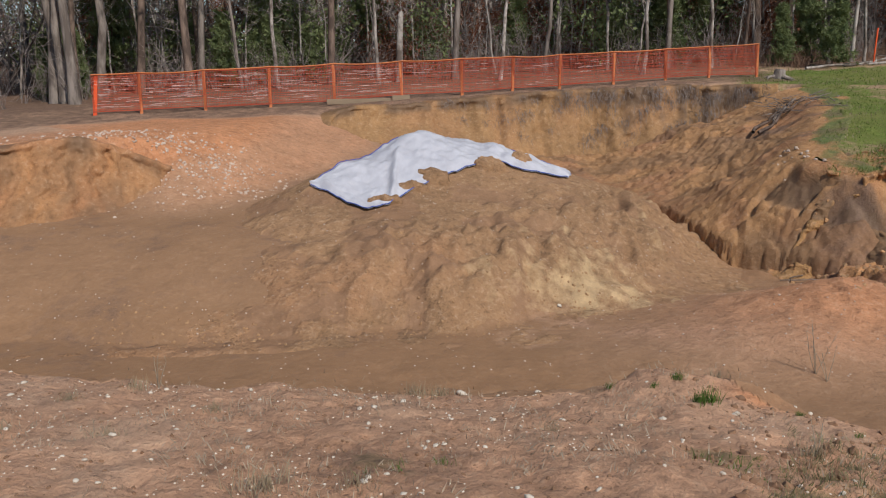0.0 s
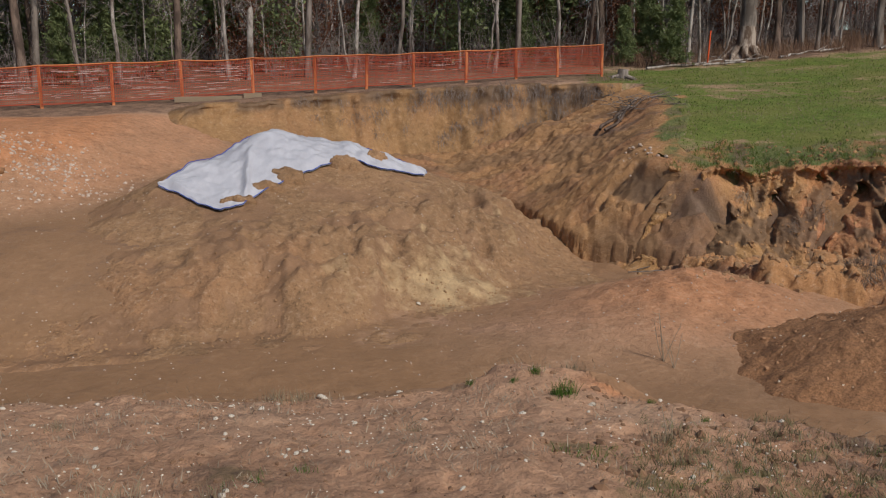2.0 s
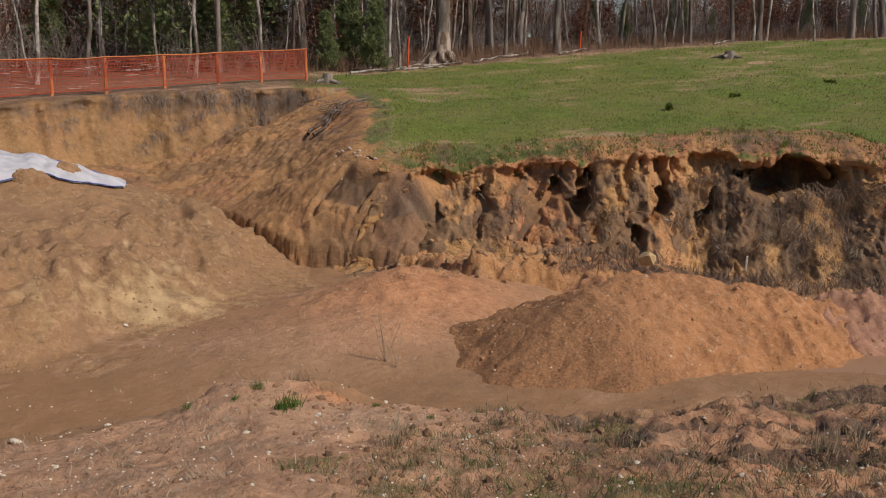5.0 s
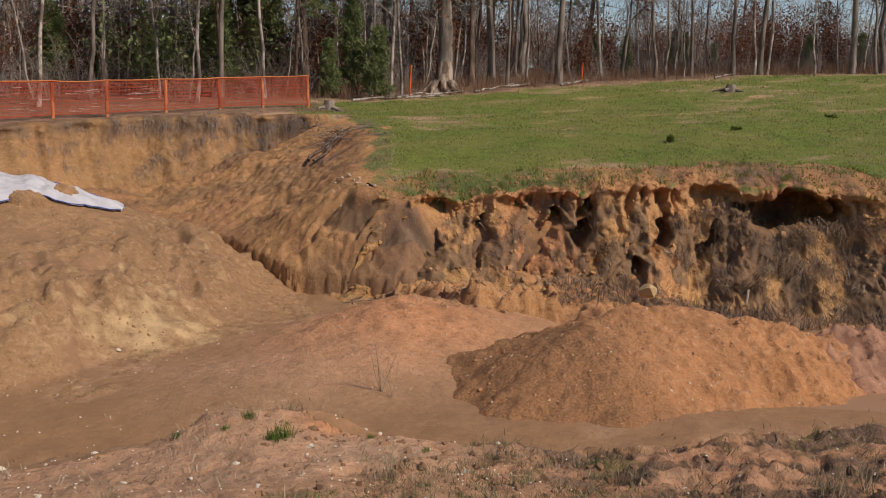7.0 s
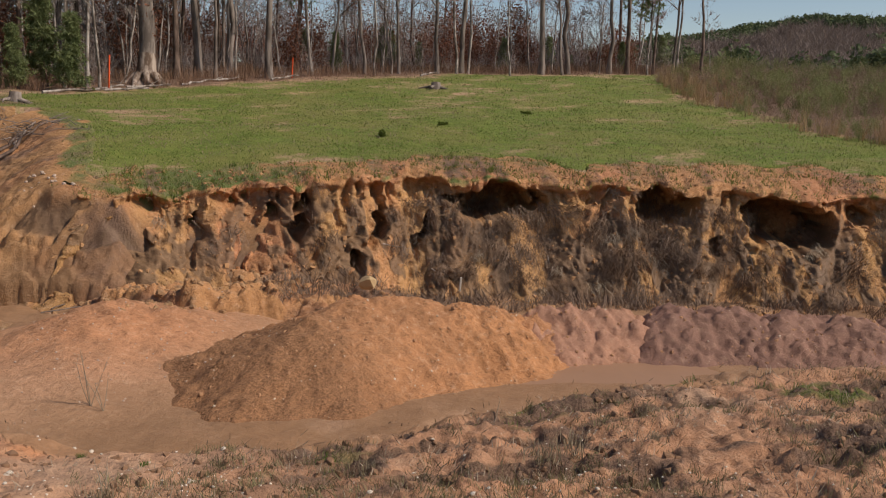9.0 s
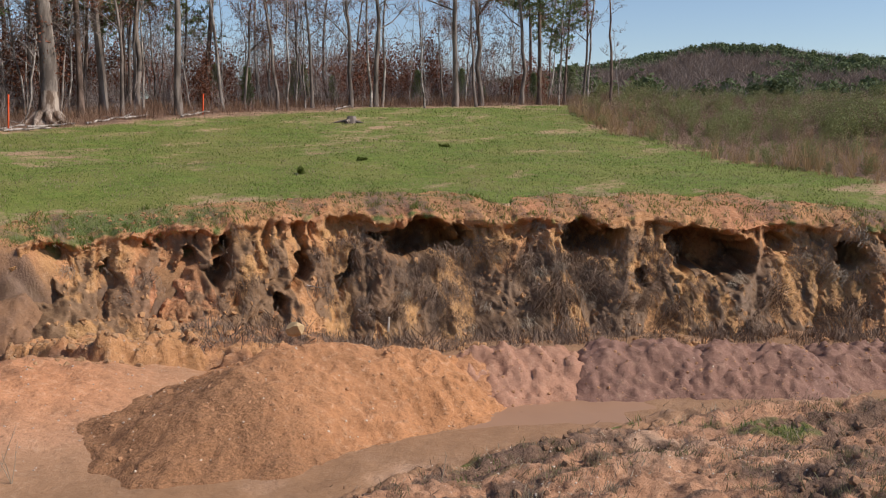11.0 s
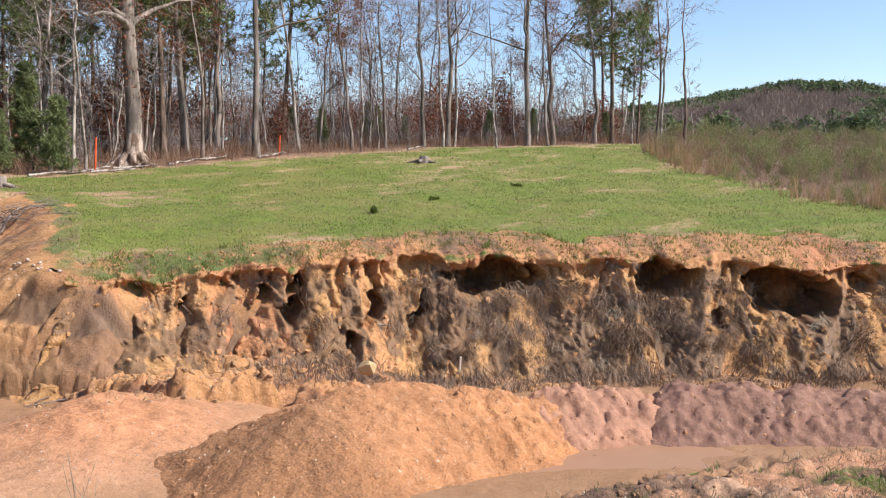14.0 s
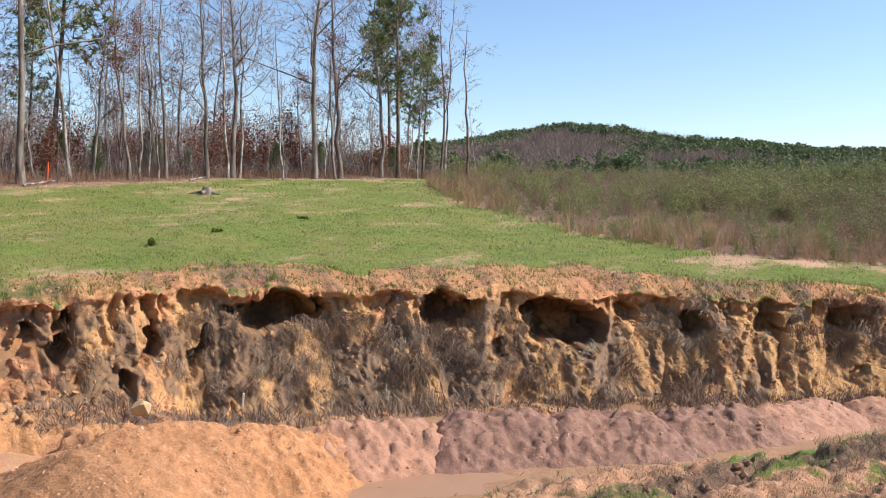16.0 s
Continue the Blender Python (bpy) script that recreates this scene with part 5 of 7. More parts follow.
def build_wood():
    rs = random.Random(17)
    old_oak(*polar(29.55, 38.0))
    # trees that stand out along the edge: bearing, range, kind, variant, size
    marked = [(-19.2, 30.5, "oak", 0, 0.95), (-20.2, 31.5, "oak", 1, 1.0), (-17.6, 32, "oak", 2, 0.9), (-1.35, 31.5, "tall", 0, 1.0), (6.15, 32.0, "tall", 1, 1.0), (14.75, 33, "tall", 2, 1.0),
              (3.35, 32.5, "oak", 1, 0.8), (16.2, 35, "oak", 0, 0.7), (-7.5, 32.5, "pale", 1, 1.0), (-13.0, 33, "pale", 2, 0.9), (18.8, 35, "pale", 0, 0.9), (26.4, 36.5, "pale", 1, 1.0), (25.2, 36.0, "pale", 2, 0.9), (27.0, 35.6, "pale", 2, 0.75),
              (31.3, 41, "pine", 0, 0.9), (36.65, 42.0, "oak", 0, 1.05), (39.25, 44.0, "tall", 1, 0.85), (38.2, 47, "pine", 1, 0.95), (42.4, 46, "brown", 0, 1.0), (43.0, 45.5, "pale", 0, 0.85), (46.8, 47, "oak", 2, 0.75), (48.3, 47.5, "oak", 1, 0.85), (48.0, 47, "pale", 2, 1.0), (48.7, 48, "pale", 1, 1.0),
              (51.3, 48, "pale", 0, 0.75), (53.2, 50, "oak", 0, 1.0), (54.55, 51, "brown", 1, 1.35), (54.8, 52, "oak", 2, 0.9), (57.3, 54, "oak", 1, 0.82), (58.35, 54.5, "pine", 2, 1.12), (59.6, 55, "pale", 2, 0.8), (59.9, 56, "pine", 0, 0.62), (61.3, 56, "pale", 1, 1.0), (61.0, 56.5, "brown", 2, 1.0), (62.75, 57, "dead", 0, 1.12), (63.3, 58, "sapling", 1, 1.3),
              (44.5, 47, "brown", 2, 0.95), (40.5, 46, "brown", 1, 0.9), (33.5, 41, "brown", 2, 0.9)]
    for b, r, kind, variant, size in marked:
        x, y = polar(b, r)
        if kind == "tall":
            kind, variant, size = "pale", variant + 3, size * 1.3
        plant(kind, variant, x, y, size, rs.uniform(0, 360), rs.uniform(-1, 1))
    for i in range(34):
        b = rs.uniform(-28, 20) if i < 22 else rs.uniform(31, 61)
        r = float(np.interp(b, [-30, 0, 22, 30, 45, 63], [31, 33.5, 35.5, 39.5, 48, 58])) + rs.uniform(0.5, 9)
        plant("young", rs.randrange(3), *polar(b, r), rs.uniform(0.25, 0.6) * (1 if b < 34 else 0.6), rs.uniform(0, 360))
    for b, r, size in ((22.9, 35.0, 0.34), (25.3, 34.9, 0.42), (24.3, 36.5, 0.5), (-10.5, 33.0, 0.36)):
        plant("young", rs.randrange(3), *polar(b, r), size, rs.uniform(0, 360))
    # green pines close behind the fence's end and behind the old oak
    for b, r, variant, size in ((16.4, 35.5, 1, 0.7), (18.6, 37.5, 2, 0.8), (20.6, 36.5, 1, 0.55), (23.0, 39.0, 2, 0.75), (25.6, 41.0, 0, 0.7), (31.5, 45.0, 1, 0.75), (33.8, 46.0, 2, 0.7), (37.0, 50.0, 1, 0.6)):
        plant("pine", variant, *polar(b, r), size, rs.uniform(0, 360), rs.uniform(-1, 1))
    # slim pale stems along the edge
    for i in range(120):
        b = rs.uniform(-28, 61)
        r = float(np.interp(b, [-30, 0, 22, 30, 45, 63], [31, 33.5, 35.5, 39.5, 47, 57])) + rs.uniform(0, 7)
        if rs.random() < 0.55:
            plant("sapling", rs.randrange(3), *polar(b, r), rs.uniform(0.9, 1.7), rs.uniform(0, 360), rs.uniform(-7, 7))
        else:
            plant("pale", rs.randrange(6), *polar(b, r), rs.uniform(0.4, 0.8), rs.uniform(0, 360), rs.uniform(-4, 4))
    # the wood behind
    edge = np.array(WOOD_EDGE)
    sizes = np.concatenate([[0], np.cumsum(np.hypot(*np.diff(edge, axis=0).T))])
    for i in range(430):
        s = rs.uniform(0, sizes[-1])
        x, y = float(np.interp(s, sizes, edge[:, 0])), float(np.interp(s, sizes, edge[:, 1]))
        deep = 1.0 + 24 * rs.random() ** 1.15
        out = math.atan2(x, y)
        x, y = x + deep * math.sin(out * 0.55), y + deep * math.cos(out * 0.55)
        b = math.degrees(math.atan2(x, y))
        if b > 62.6 or b < -32:
            continue
        dense = b < 33
        if dense and rs.random() < (0.4 if b < 14 else 0.66):
            continue
        kind = rs.choices(["pine", "oak", "pale", "brown", "sapling"], ([4, 1.6, 1.6, 3, 2.5] if b < 14 else [3, 1, 1.8, 2, 2.5]) if dense else [0.3, 0.3, 2.2, 3.6, 6])[0]
        if b > 33 and (deep > 13 or rs.random() < 0.5):
            continue
        size = rs.uniform(0.75, 1.15) * (1.0 if b < 45 else 0.85)
        plant(kind, rs.randrange(3) if kind != "pale" else rs.randrange(6), x, y, size, rs.uniform(0, 360), rs.uniform(-3, 3))


def on_ground(xs, ys, lift=0.0):
    return np.stack([xs, ys, ground_height(xs, ys, False) + lift], -1)


def tuft_template(rs, blades, high, wide, spread):
    v, f = [], []
    for i in range(blades):
        a = rs.uniform(0, 6.28)
        o = rs.normal(0, spread, 2)
        lean = rs.uniform(0.1, 0.7)
        h = high * rs.uniform(0.5, 1.1)
        tip = np.array([o[0] + lean * h * math.cos(a), o[1] + lean * h * math.sin(a), h])
        s = wide * np.array([-math.sin(a + 1.1), math.cos(a + 1.1), 0])
        base = np.array([o[0], o[1], -0.02])
        mid = base * 0.45 + tip * 0.55 + [0, 0, 0.08 * h]
        k = len(v)
        v += [base - s, base + s, mid + s * 0.7, mid - s * 0.7, tip]
        f += [(k, k + 1, k + 2), (k, k + 2, k + 3), (k + 3, k + 2, k + 4)]
    return np.array(v), np.array(f)


def bush_template(rs, stems, high, leaf, per):
    so = Soup()
    tips = []
    for i in range(stems):
        a = rs.uniform(0, 6.28)
        ln = bent_line(rs, (rs.normal(0, 0.06), rs.normal(0, 0.06), 0), (0.5 * math.cos(a), 0.5 * math.sin(a), 1), high * rs.uniform(0.6, 1.1), 5, 0.22, 0.02)
        so.tube(ln, 0.007 * np.linspace(1, 0.3, 5), 3)
        for k in range(3):
            sub = bent_line(rs, ln[rs.randint(1, 5)], rs.normal(0, 1, 3) + [0, 0, 0.6], high * 0.35, 3, 0.3, 0.03)
            so.tube(sub, 0.004 * np.linspace(1, 0.4, 3), 3)
            tips += list(sub)
        tips += list(ln[2:])
    if leaf:
        so.add(*leaf_cards(rs, np.array(tips), leaf, per, 0.09 * high))
    return np.concatenate(so.v), np.concatenate(so.f)


def ball(level, seed, rough=0.25, flat=(1, 1, 0.7)):
    bm = bmesh.new()
    bmesh.ops.create_icosphere(bm, subdivisions=level, radius=1)
    rs = np.random.RandomState(seed)
    v = np.array([w.co for w in bm.verts])
    f = np.array([[w.index for w in q.verts] for q in bm.faces])
    bm.free()
    v = v * (1 + rs.uniform(-rough, rough, (len(v), 1))) * flat
    # a few flat breaks
    for _ in range(4):
        n = unit(rs.normal(0, 1, 3))
        over = np.maximum(v @ n - 0.62, 0)
        v = v - over[:, None] * n[None]
    return v, f


def stuff(name, label, category, me):
    return tagged(new(name, me), label, category, kind="stuff")


def along_wood(rs, n, near, far, first=-32, last=63.5):
    edge = np.array(WOOD_EDGE)
    sizes = np.concatenate([[0], np.cumsum(np.hypot(*np.diff(edge, axis=0).T))])
    s = rs.uniform(0, sizes[-1], n)
    x, y = np.interp(s, sizes, edge[:, 0]), np.interp(s, sizes, edge[:, 1])
    deep = rs.uniform(near, far, n)
    out = np.arctan2(x, y) * 0.55
    x, y = x + deep * np.sin(out), y + deep * np.cos(out)
    b = np.degrees(np.arctan2(x, y))
    ok = (b > first) & (b < last)
    return x[ok], y[ok]


def in_scrub(rs, n, far=75):
    b, r = np.radians(rs.uniform(60, 102, n)), 24 + (far - 24) * rs.rand(n) ** 0.8
    x, y = r * np.sin(b), r * np.cos(b)
    ok = inside(SCRUB, x, y)
    x, y = x[ok], y[ok]
    return x, y, line_distance(SCRUB_EDGE, x, y)[0]


def build_growth():
    rs = np.random.RandomState(61)
    turn = lambda n: rs.uniform(0, 6.28, n)
    # undergrowth of the wood
    t = bush_template(rs, 9, 1.5, 0, 0)
    x, y = along_wood(rs, 900, 0.3, 16)
    stuff("undergrowth", "tangled leafless grey-brown brush under the trees", "undergrowth", scatter("undergrowth", TWIG, t, on_ground(x, y), turn(len(x)), rs.uniform(0.6, 1.7, len(x)), seed=2))
    t = bush_template(rs, 8, 1.6, 0.04, 14)
    x, y = along_wood(rs, 110, 3, 22)
    stuff("brown_thicket", "russet-leaved thicket between the trunks", "undergrowth", scatter("brown_thicket", BROWN_LEAF, t, on_ground(x, y), turn(len(x)), rs.uniform(0.8, 2.2, len(x)), seed=3, flat=True))
    t = bush_template(rs, 10, 1.8, 0.045, 16)
    x, y = along_wood(rs, 55, 3, 24, -32, 24)
    stuff("evergreen_thicket", "dark green evergreen thicket between the trunks", "undergrowth", scatter("evergreen_thicket", NEEDLES, t, on_ground(x, y), turn(len(x)), rs.uniform(0.8, 2.4, len(x)), seed=4, flat=True))
    t = tuft_template(rs, 16, 0.5, 0.006, 0.12)
    x, y = along_wood(rs, 2600, -1.0, 4.5, 20)
    stuff("dry_verge", "dry reddish-brown grass along the wood's edge", "dry grass", scatter("dry_verge", VERGE, t, on_ground(x, y), turn(len(x)), rs.uniform(0.5, 1.4, len(x)), seed=5, flat=True))
    # the wood's far depth: a haze of bare crowns
    t = bush_template(rs, 11, 1.0, 0, 0)
    x, y = along_wood(rs, 380, 10, 40, -32, 63)
    low = np.where(np.degrees(np.arctan2(x, y)) > 33, 0.62, 1.0)
    stuff("bare_wood", "grey-brown leafless wood in the distance", "trees", scatter("bare_wood", TWIG, t, on_ground(x, y), turn(len(x)), rs.uniform(4, 9, len(x)) * low, 0.05, seed=13))
    t = bush_template(rs, 9, 1.0, 0.013, 16)
    x, y = along_wood(rs, 85, 6, 30, -32, 60)
    stuff("russet_wood", "russet-leaved young oaks deep in the wood", "trees", scatter("russet_wood", BROWN_LEAF, t, on_ground(x, y), turn(len(x)), rs.uniform(2, 4.5, len(x)), 0.05, seed=14, flat=True))
    # the field's grass
    n = 40000
    b, r = np.radians(rs.uniform(20, 100, n)), 17 * (62 / 17) ** rs.rand(n)
    x, y = r * np.sin(b), r * np.cos(b)
    z, d, dn, rp = ground_height(x, y)
    ok = (ground_masks(x, y, z, d, dn, rp)[:, 0] + rs.uniform(-0.3, 0.3, n) > 0.5) & (d > 0.15)
    x, y = x[ok], y[ok]
    z = upper_height(x, y) - 0.13 * smooth(0.8, 0.0, d[ok])
    t = tuft_template(rs, 7, 0.022, 0.007, 0.10)
    size = rs.uniform(0.6, 1.3, len(x)) * (np.hypot(x, y) / 24) ** 0.6
    dry = rs.rand(len(x)) < 0.22 + 0.4 * smooth(0.0, 0.6, N3.fbm(x * 0.5, y * 0.5, 3))
    for name, label, mat, pick in (("field_grass", "short green grass of the field", GREEN_GRASS, ~dry), ("dead_grass", "dead pale grass among the green", DRY_GRASS, dry)):
        stuff(name, label, "grass", scatter(name, mat, t, np.stack([x, y, z], -1)[pick], turn(pick.sum()), size[pick], seed=6, flat=True))
    # scrub beyond the field
    x, y, d = in_scrub(rs, 3000)
    t = bush_template(rs, 8, 1.0, 0.022, 4)
    stuff("brown_scrub", "bare brown scrub beside the field", "scrub", scatter("brown_scrub", SCRUB_TWIG, t, on_ground(x, y), turn(len(x)), rs.uniform(0.35, 1.0, len(x)) * (0.65 + 0.03 * np.minimum(d, 30)) * (1 + 0.5 * N1.fbm(x * 0.15, y * 0.15, 2)), seed=7))
    x, y, d = in_scrub(rs, 1500)
    keep = d > 0.4
    x, y, d = x[keep], y[keep], d[keep]
    t = bush_template(rs, 7, 1.15, 0.035, 9)
    stuff("green_scrub", "soft grey-green scrub beside the field", "scrub", scatter("green_scrub", SCRUB_GREEN, t, on_ground(x, y), turn(len(x)), rs.uniform(0.35, 1.1, len(x)) * (0.6 + 0.03 * np.minimum(d, 30)) * (1 + 0.5 * N1.fbm(x * 0.15, y * 0.15, 2)), seed=8, flat=True))
    x, y, d = in_scrub(rs, 5600, 48)
    keep = (d < 1.0 + 3.0 * N1.fbm(x * 0.3, y * 0.3, 2) + 1.5 * smooth(14, 6, y)) | (rs.rand(len(x)) < 0.05)
    x, y = x[keep], y[keep]
    t = tuft_template(rs, 18, 1.0, 0.008, 0.10)
    t[0][:, :2] *= 0.6
    stuff("broom_sedge", "tall straw-coloured dead grass at the field's edge", "tall grass", scatter("broom_sedge", STRAW, t, on_ground(x, y), turn(len(x)), rs.uniform(0.25, 1.05, len(x)), seed=9, flat=True))
    # young pines behind the scrub, and the wooded hill
    puff = Soup()
    q = rs.normal(0, 1, (260, 3))
    q *= (0.30 * rs.uniform(0.35, 1.1, (260, 1))) / np.linalg.norm(q, axis=1)[:, None]
    puff.add(*leaf_cards(rs, q * [0.8, 0.8, 1.2] + [0, 0, 0.5], 0.05, 1, 0.02, 0.6))
    puff = (np.concatenate(puff.v), np.concatenate(puff.f))
    n = 520
    b, r = np.radians(rs.uniform(60, 96, n)), rs.uniform(80, 150, n)
    x, y = r * np.sin(b), r * np.cos(b)
    stuff("pine_belt", "belt of young green pines below the hill", "pine trees", scatter("pine_belt", HILL_PINE, puff, on_ground(x, y), turn(n), rs.uniform(3.0, 5.0, n), 0.05, seed=10, flat=True))
    n = 160
    b, r = np.radians(rs.uniform(58, 104, n)), rs.uniform(80, 160, n)
    x, y = r * np.sin(b), r * np.cos(b)
    bare = bush_template(rs, 10, 1.0, 0, 0)
    stuff("bare_belt", "pale leafless trees below the hill", "trees", scatter("bare_belt", TWIG, (bare[0] * [1, 1, 1], bare[1]), on_ground(x, y), turn(n), rs.uniform(2.5, 5, n), 0.05, seed=11))
    # far crowns: a small dark heart with leaf clumps round it, and leafless ones of rising twigs
    heart = ball(1, 34, 0.3, (0.19, 0.19, 0.2))
    clump = Soup()
    clump.add(heart[0] + [0, 0, 0.62], heart[1])
    q = rs.normal(0, 1, (110, 3))
    q *= (0.28 * rs.uniform(0.7, 1.08, (110, 1))) / np.linalg.norm(q, axis=1)[:, None]
    clump.add(*leaf_cards(rs, q * [1, 1, 1.05] + [0, 0, 0.62], 0.05, 1, 0.02, 0.8))
    clump = (np.concatenate(clump.v), np.concatenate(clump.f))
    w = rs.normal(0, 1, (80, 3)) * [0.75, 0.75, 0.4] + [0, 0, 0.85]
    w /= np.linalg.norm(w, axis=1)[:, None]
    foot = np.stack([rs.normal(0, 0.05, 80), rs.normal(0, 0.05, 80), rs.uniform(0.1, 0.55, 80)], -1)
    side = np.cross(w, rs.normal(0, 1, (80, 3)))
    side *= 0.014 / np.linalg.norm(side, axis=1)[:, None]
    tip = foot + w * rs.uniform(0.3, 0.5, (80, 1))
    twiggy = (np.stack([foot - side, foot + side, tip], 1).reshape(-1, 3), np.arange(240).reshape(-1, 3))
    n = 6500
    b, r = np.radians(rs.uniform(54, 98, n)), 165 + 255 * rs.rand(n) ** 0.8
    x, y = r * np.sin(b), r * np.cos(b)
    green = N2.fbm(x * 0.02, y * 0.02, 3) + 0.4 * N3.fbm(x * 0.1, y * 0.1, 2) + 0.25 * smooth(66, 76, np.degrees(b)) + 0.12 * smooth(330, 400, r) > 0.12
    wide, tall = rs.uniform(5.5, 10, n), rs.uniform(5.5, 9, n)
    sizes = np.stack([wide, wide, tall], -1)
    k = green.sum()
    stuff("hill_pines", "dark green pines on the far hill", "trees", scatter("hill_pines", HILL_PINE, clump, on_ground(x[green], y[green], -1.2), turn(k), sizes[green], 0.05, seed=12, flat=True))
    k = (~green).sum()
    bare_sizes = sizes[~green] * [1.2, 1.2, 1.1]
    stuff("hill_trees", "grey-brown leafless wood on the far hill", "trees", scatter("hill_trees", HILL_BARE, twiggy, on_ground(x[~green], y[~green], -1.0), turn(k), bare_sizes, 0.05, seed=15, flat=True))


BARK_OLD = plain("old_bark", (0.15, 0.10, 0.07), (0.56, 0.46, 0.37), 3.5, 0.95, 0, (1, 1, 0.35), 0.9, 0.04, edge=0.07)
VERGE = plain("verge_grass", (0.24, 0.14, 0.09), (0.36, 0.23, 0.15), 2, 0.9, 0, (1, 1, 1), 0, 0, 0.2)
SCRUB_TWIG = plain("scrub_twig", (0.26, 0.17, 0.12), (0.42, 0.30, 0.21), 0.3, 0.9, 0, (1, 1, 1), 0)
SCRUB_GREEN = plain("scrub_green", (0.20, 0.21, 0.085), (0.35, 0.37, 0.15), 0.2, 0.85, 0, (1, 1, 1), 0, 0, 0.3)
HILL_PINE = plain("hill_pine", (0.095, 0.125, 0.055), (0.165, 0.20, 0.09), 0.03, 0.8, 0, (1, 1, 1), 0, 0, 0.25)
HILL_BARE = plain("hill_bare", (0.235, 0.175, 0.14), (0.34, 0.265, 0.22), 0.03, 0.9, 0, (1, 1, 1), 0, 0, 0.25)
build_wood()
build_growth()

# ---- loose things ----
def lone(name, me, label, category, group, m):
    ob = tagged(new(name, me), label, category, group)
    ob.matrix_basis = m
    return ob


def surface(x, y):
    """Height of what lies on top: ground, mound or heaps."""
    x, y = np.asarray(x, float), np.asarray(y, float)
    z = ground_height(x, y, False)
    on = (x > -5.0) & (x < 6.6) & (y > 12.0) & (y < 22)
    z = np.maximum(np.where(on, np.maximum(z, mound_height(x, y)), z), heap_height(x, y))
    return np.maximum(z, bench_height(x, y)[0])


def stones():
    rs = np.random.RandomState(77)
    shapes = [mesh_of("stone", *ball(2, 500 + i), WHITE_STONE) for i in range(5)]

    def put(x, y, z, r, label="small white quartz stone lying on bare soil"):
        m = pose(x, y, z + r * 0.25, rs.uniform(-20, 20), rs.uniform(-20, 20), rs.uniform(0, 360)) @ Matrix.Diagonal((r * rs.uniform(0.9, 1.4), r, r * rs.uniform(0.7, 1.0), 1))
        lone("stone", shapes[rs.randint(5)], label, "stone", "white stones on the soil", m)

    known = [(0.2, 6.06, 0.032), (0.27, 6.09, 0.026), (0.13, 6.02, 0.022), (0.54, 8.29, 0.055), (-1.87, 5.22, 0.028), (-1.75, 5.16, 0.022), (-3.46, 7.75, 0.04), (-3.95, 8.91, 0.035), (-0.13, 5.36, 0.028), (-1.11, 6.02, 0.028),
             (-3.54, 8.24, 0.04), (0.7, 6.97, 0.03), (3.54, 5.94, 0.045), (2.06, 6.85, 0.032), (3.68, 4.37, 0.025), (2.41, 13.67, 0.06), (2.72, 7.02, 0.04), (2.62, 7.35, 0.03)]
    for x, y, r in known:
        put(x, y, float(surface(x, y)), 0.7 * r)
    put(6.05, 9.35, 0.03, 0.05, "white quartz stone at the foot of a dirt heap")
    for i in range(200):
        b, r = radians(rs.uniform(-27, 66)), rs.uniform(4.3, 8.6)
        x, y = r * math.sin(b), r * math.cos(b)
        put(x, y, float(surface(x, y)), 0.009 + 0.017 * rs.rand() ** 2)
    # gravel, too small to pick apart
    tiny = ball(1, 5)
    n = 2600
    b, r = np.radians(rs.uniform(-30, 70, n)), 4.0 + 5.2 * rs.rand(n)
    x, y = r * np.sin(b), r * np.cos(b)
    keep = N2.fbm(x * 1.1, y * 1.1, 3) > -0.15
    x, y = x[keep], y[keep]
    stuff("gravel", "fine white gravel on the near soil", "gravel", scatter("gravel", WHITE_STONE, tiny, np.stack([x, y, surface(x, y)], -1), rs.uniform(0, 6, len(x)), rs.uniform(0.005, 0.013, len(x)), seed=21, flat=True))
    n = 1200
    x, y = rs.normal(-4.4, 1.1, n), rs.normal(19.2, 0.7, n)
    x[:250], y[:250] = rs.uniform(-12, -3.5, 250), 0
    y[:250] = 17.7 + (x[:250] + 7.5) * 0.35 + rs.uniform(0.3, 1.6, 250)
    stuff("rubble", "pale pinkish stone rubble spilling down a clay slope", "rubble", scatter("rubble", RUBBLE, tiny, np.stack([x, y, surface(x, y)], -1), rs.uniform(0, 6, n), 0.008 + 0.045 * rs.rand(n) ** 2.2, seed=22, flat=True))
    n = 900
    x, y = rs.uniform(-9, 9, n), rs.uniform(10, 17.5, n)
    keep = ~inside(HERE, x, y)
    x, y = x[keep], y[keep]
    stuff("pit_gravel", "scattered pale pebbles on the pit floor and slopes", "gravel", scatter("pit_gravel", RUBBLE, tiny, np.stack([x, y, surface(x, y)], -1), rs.uniform(0, 6, len(x)), rs.uniform(0.006, 0.022, len(x)), seed=23, flat=True))


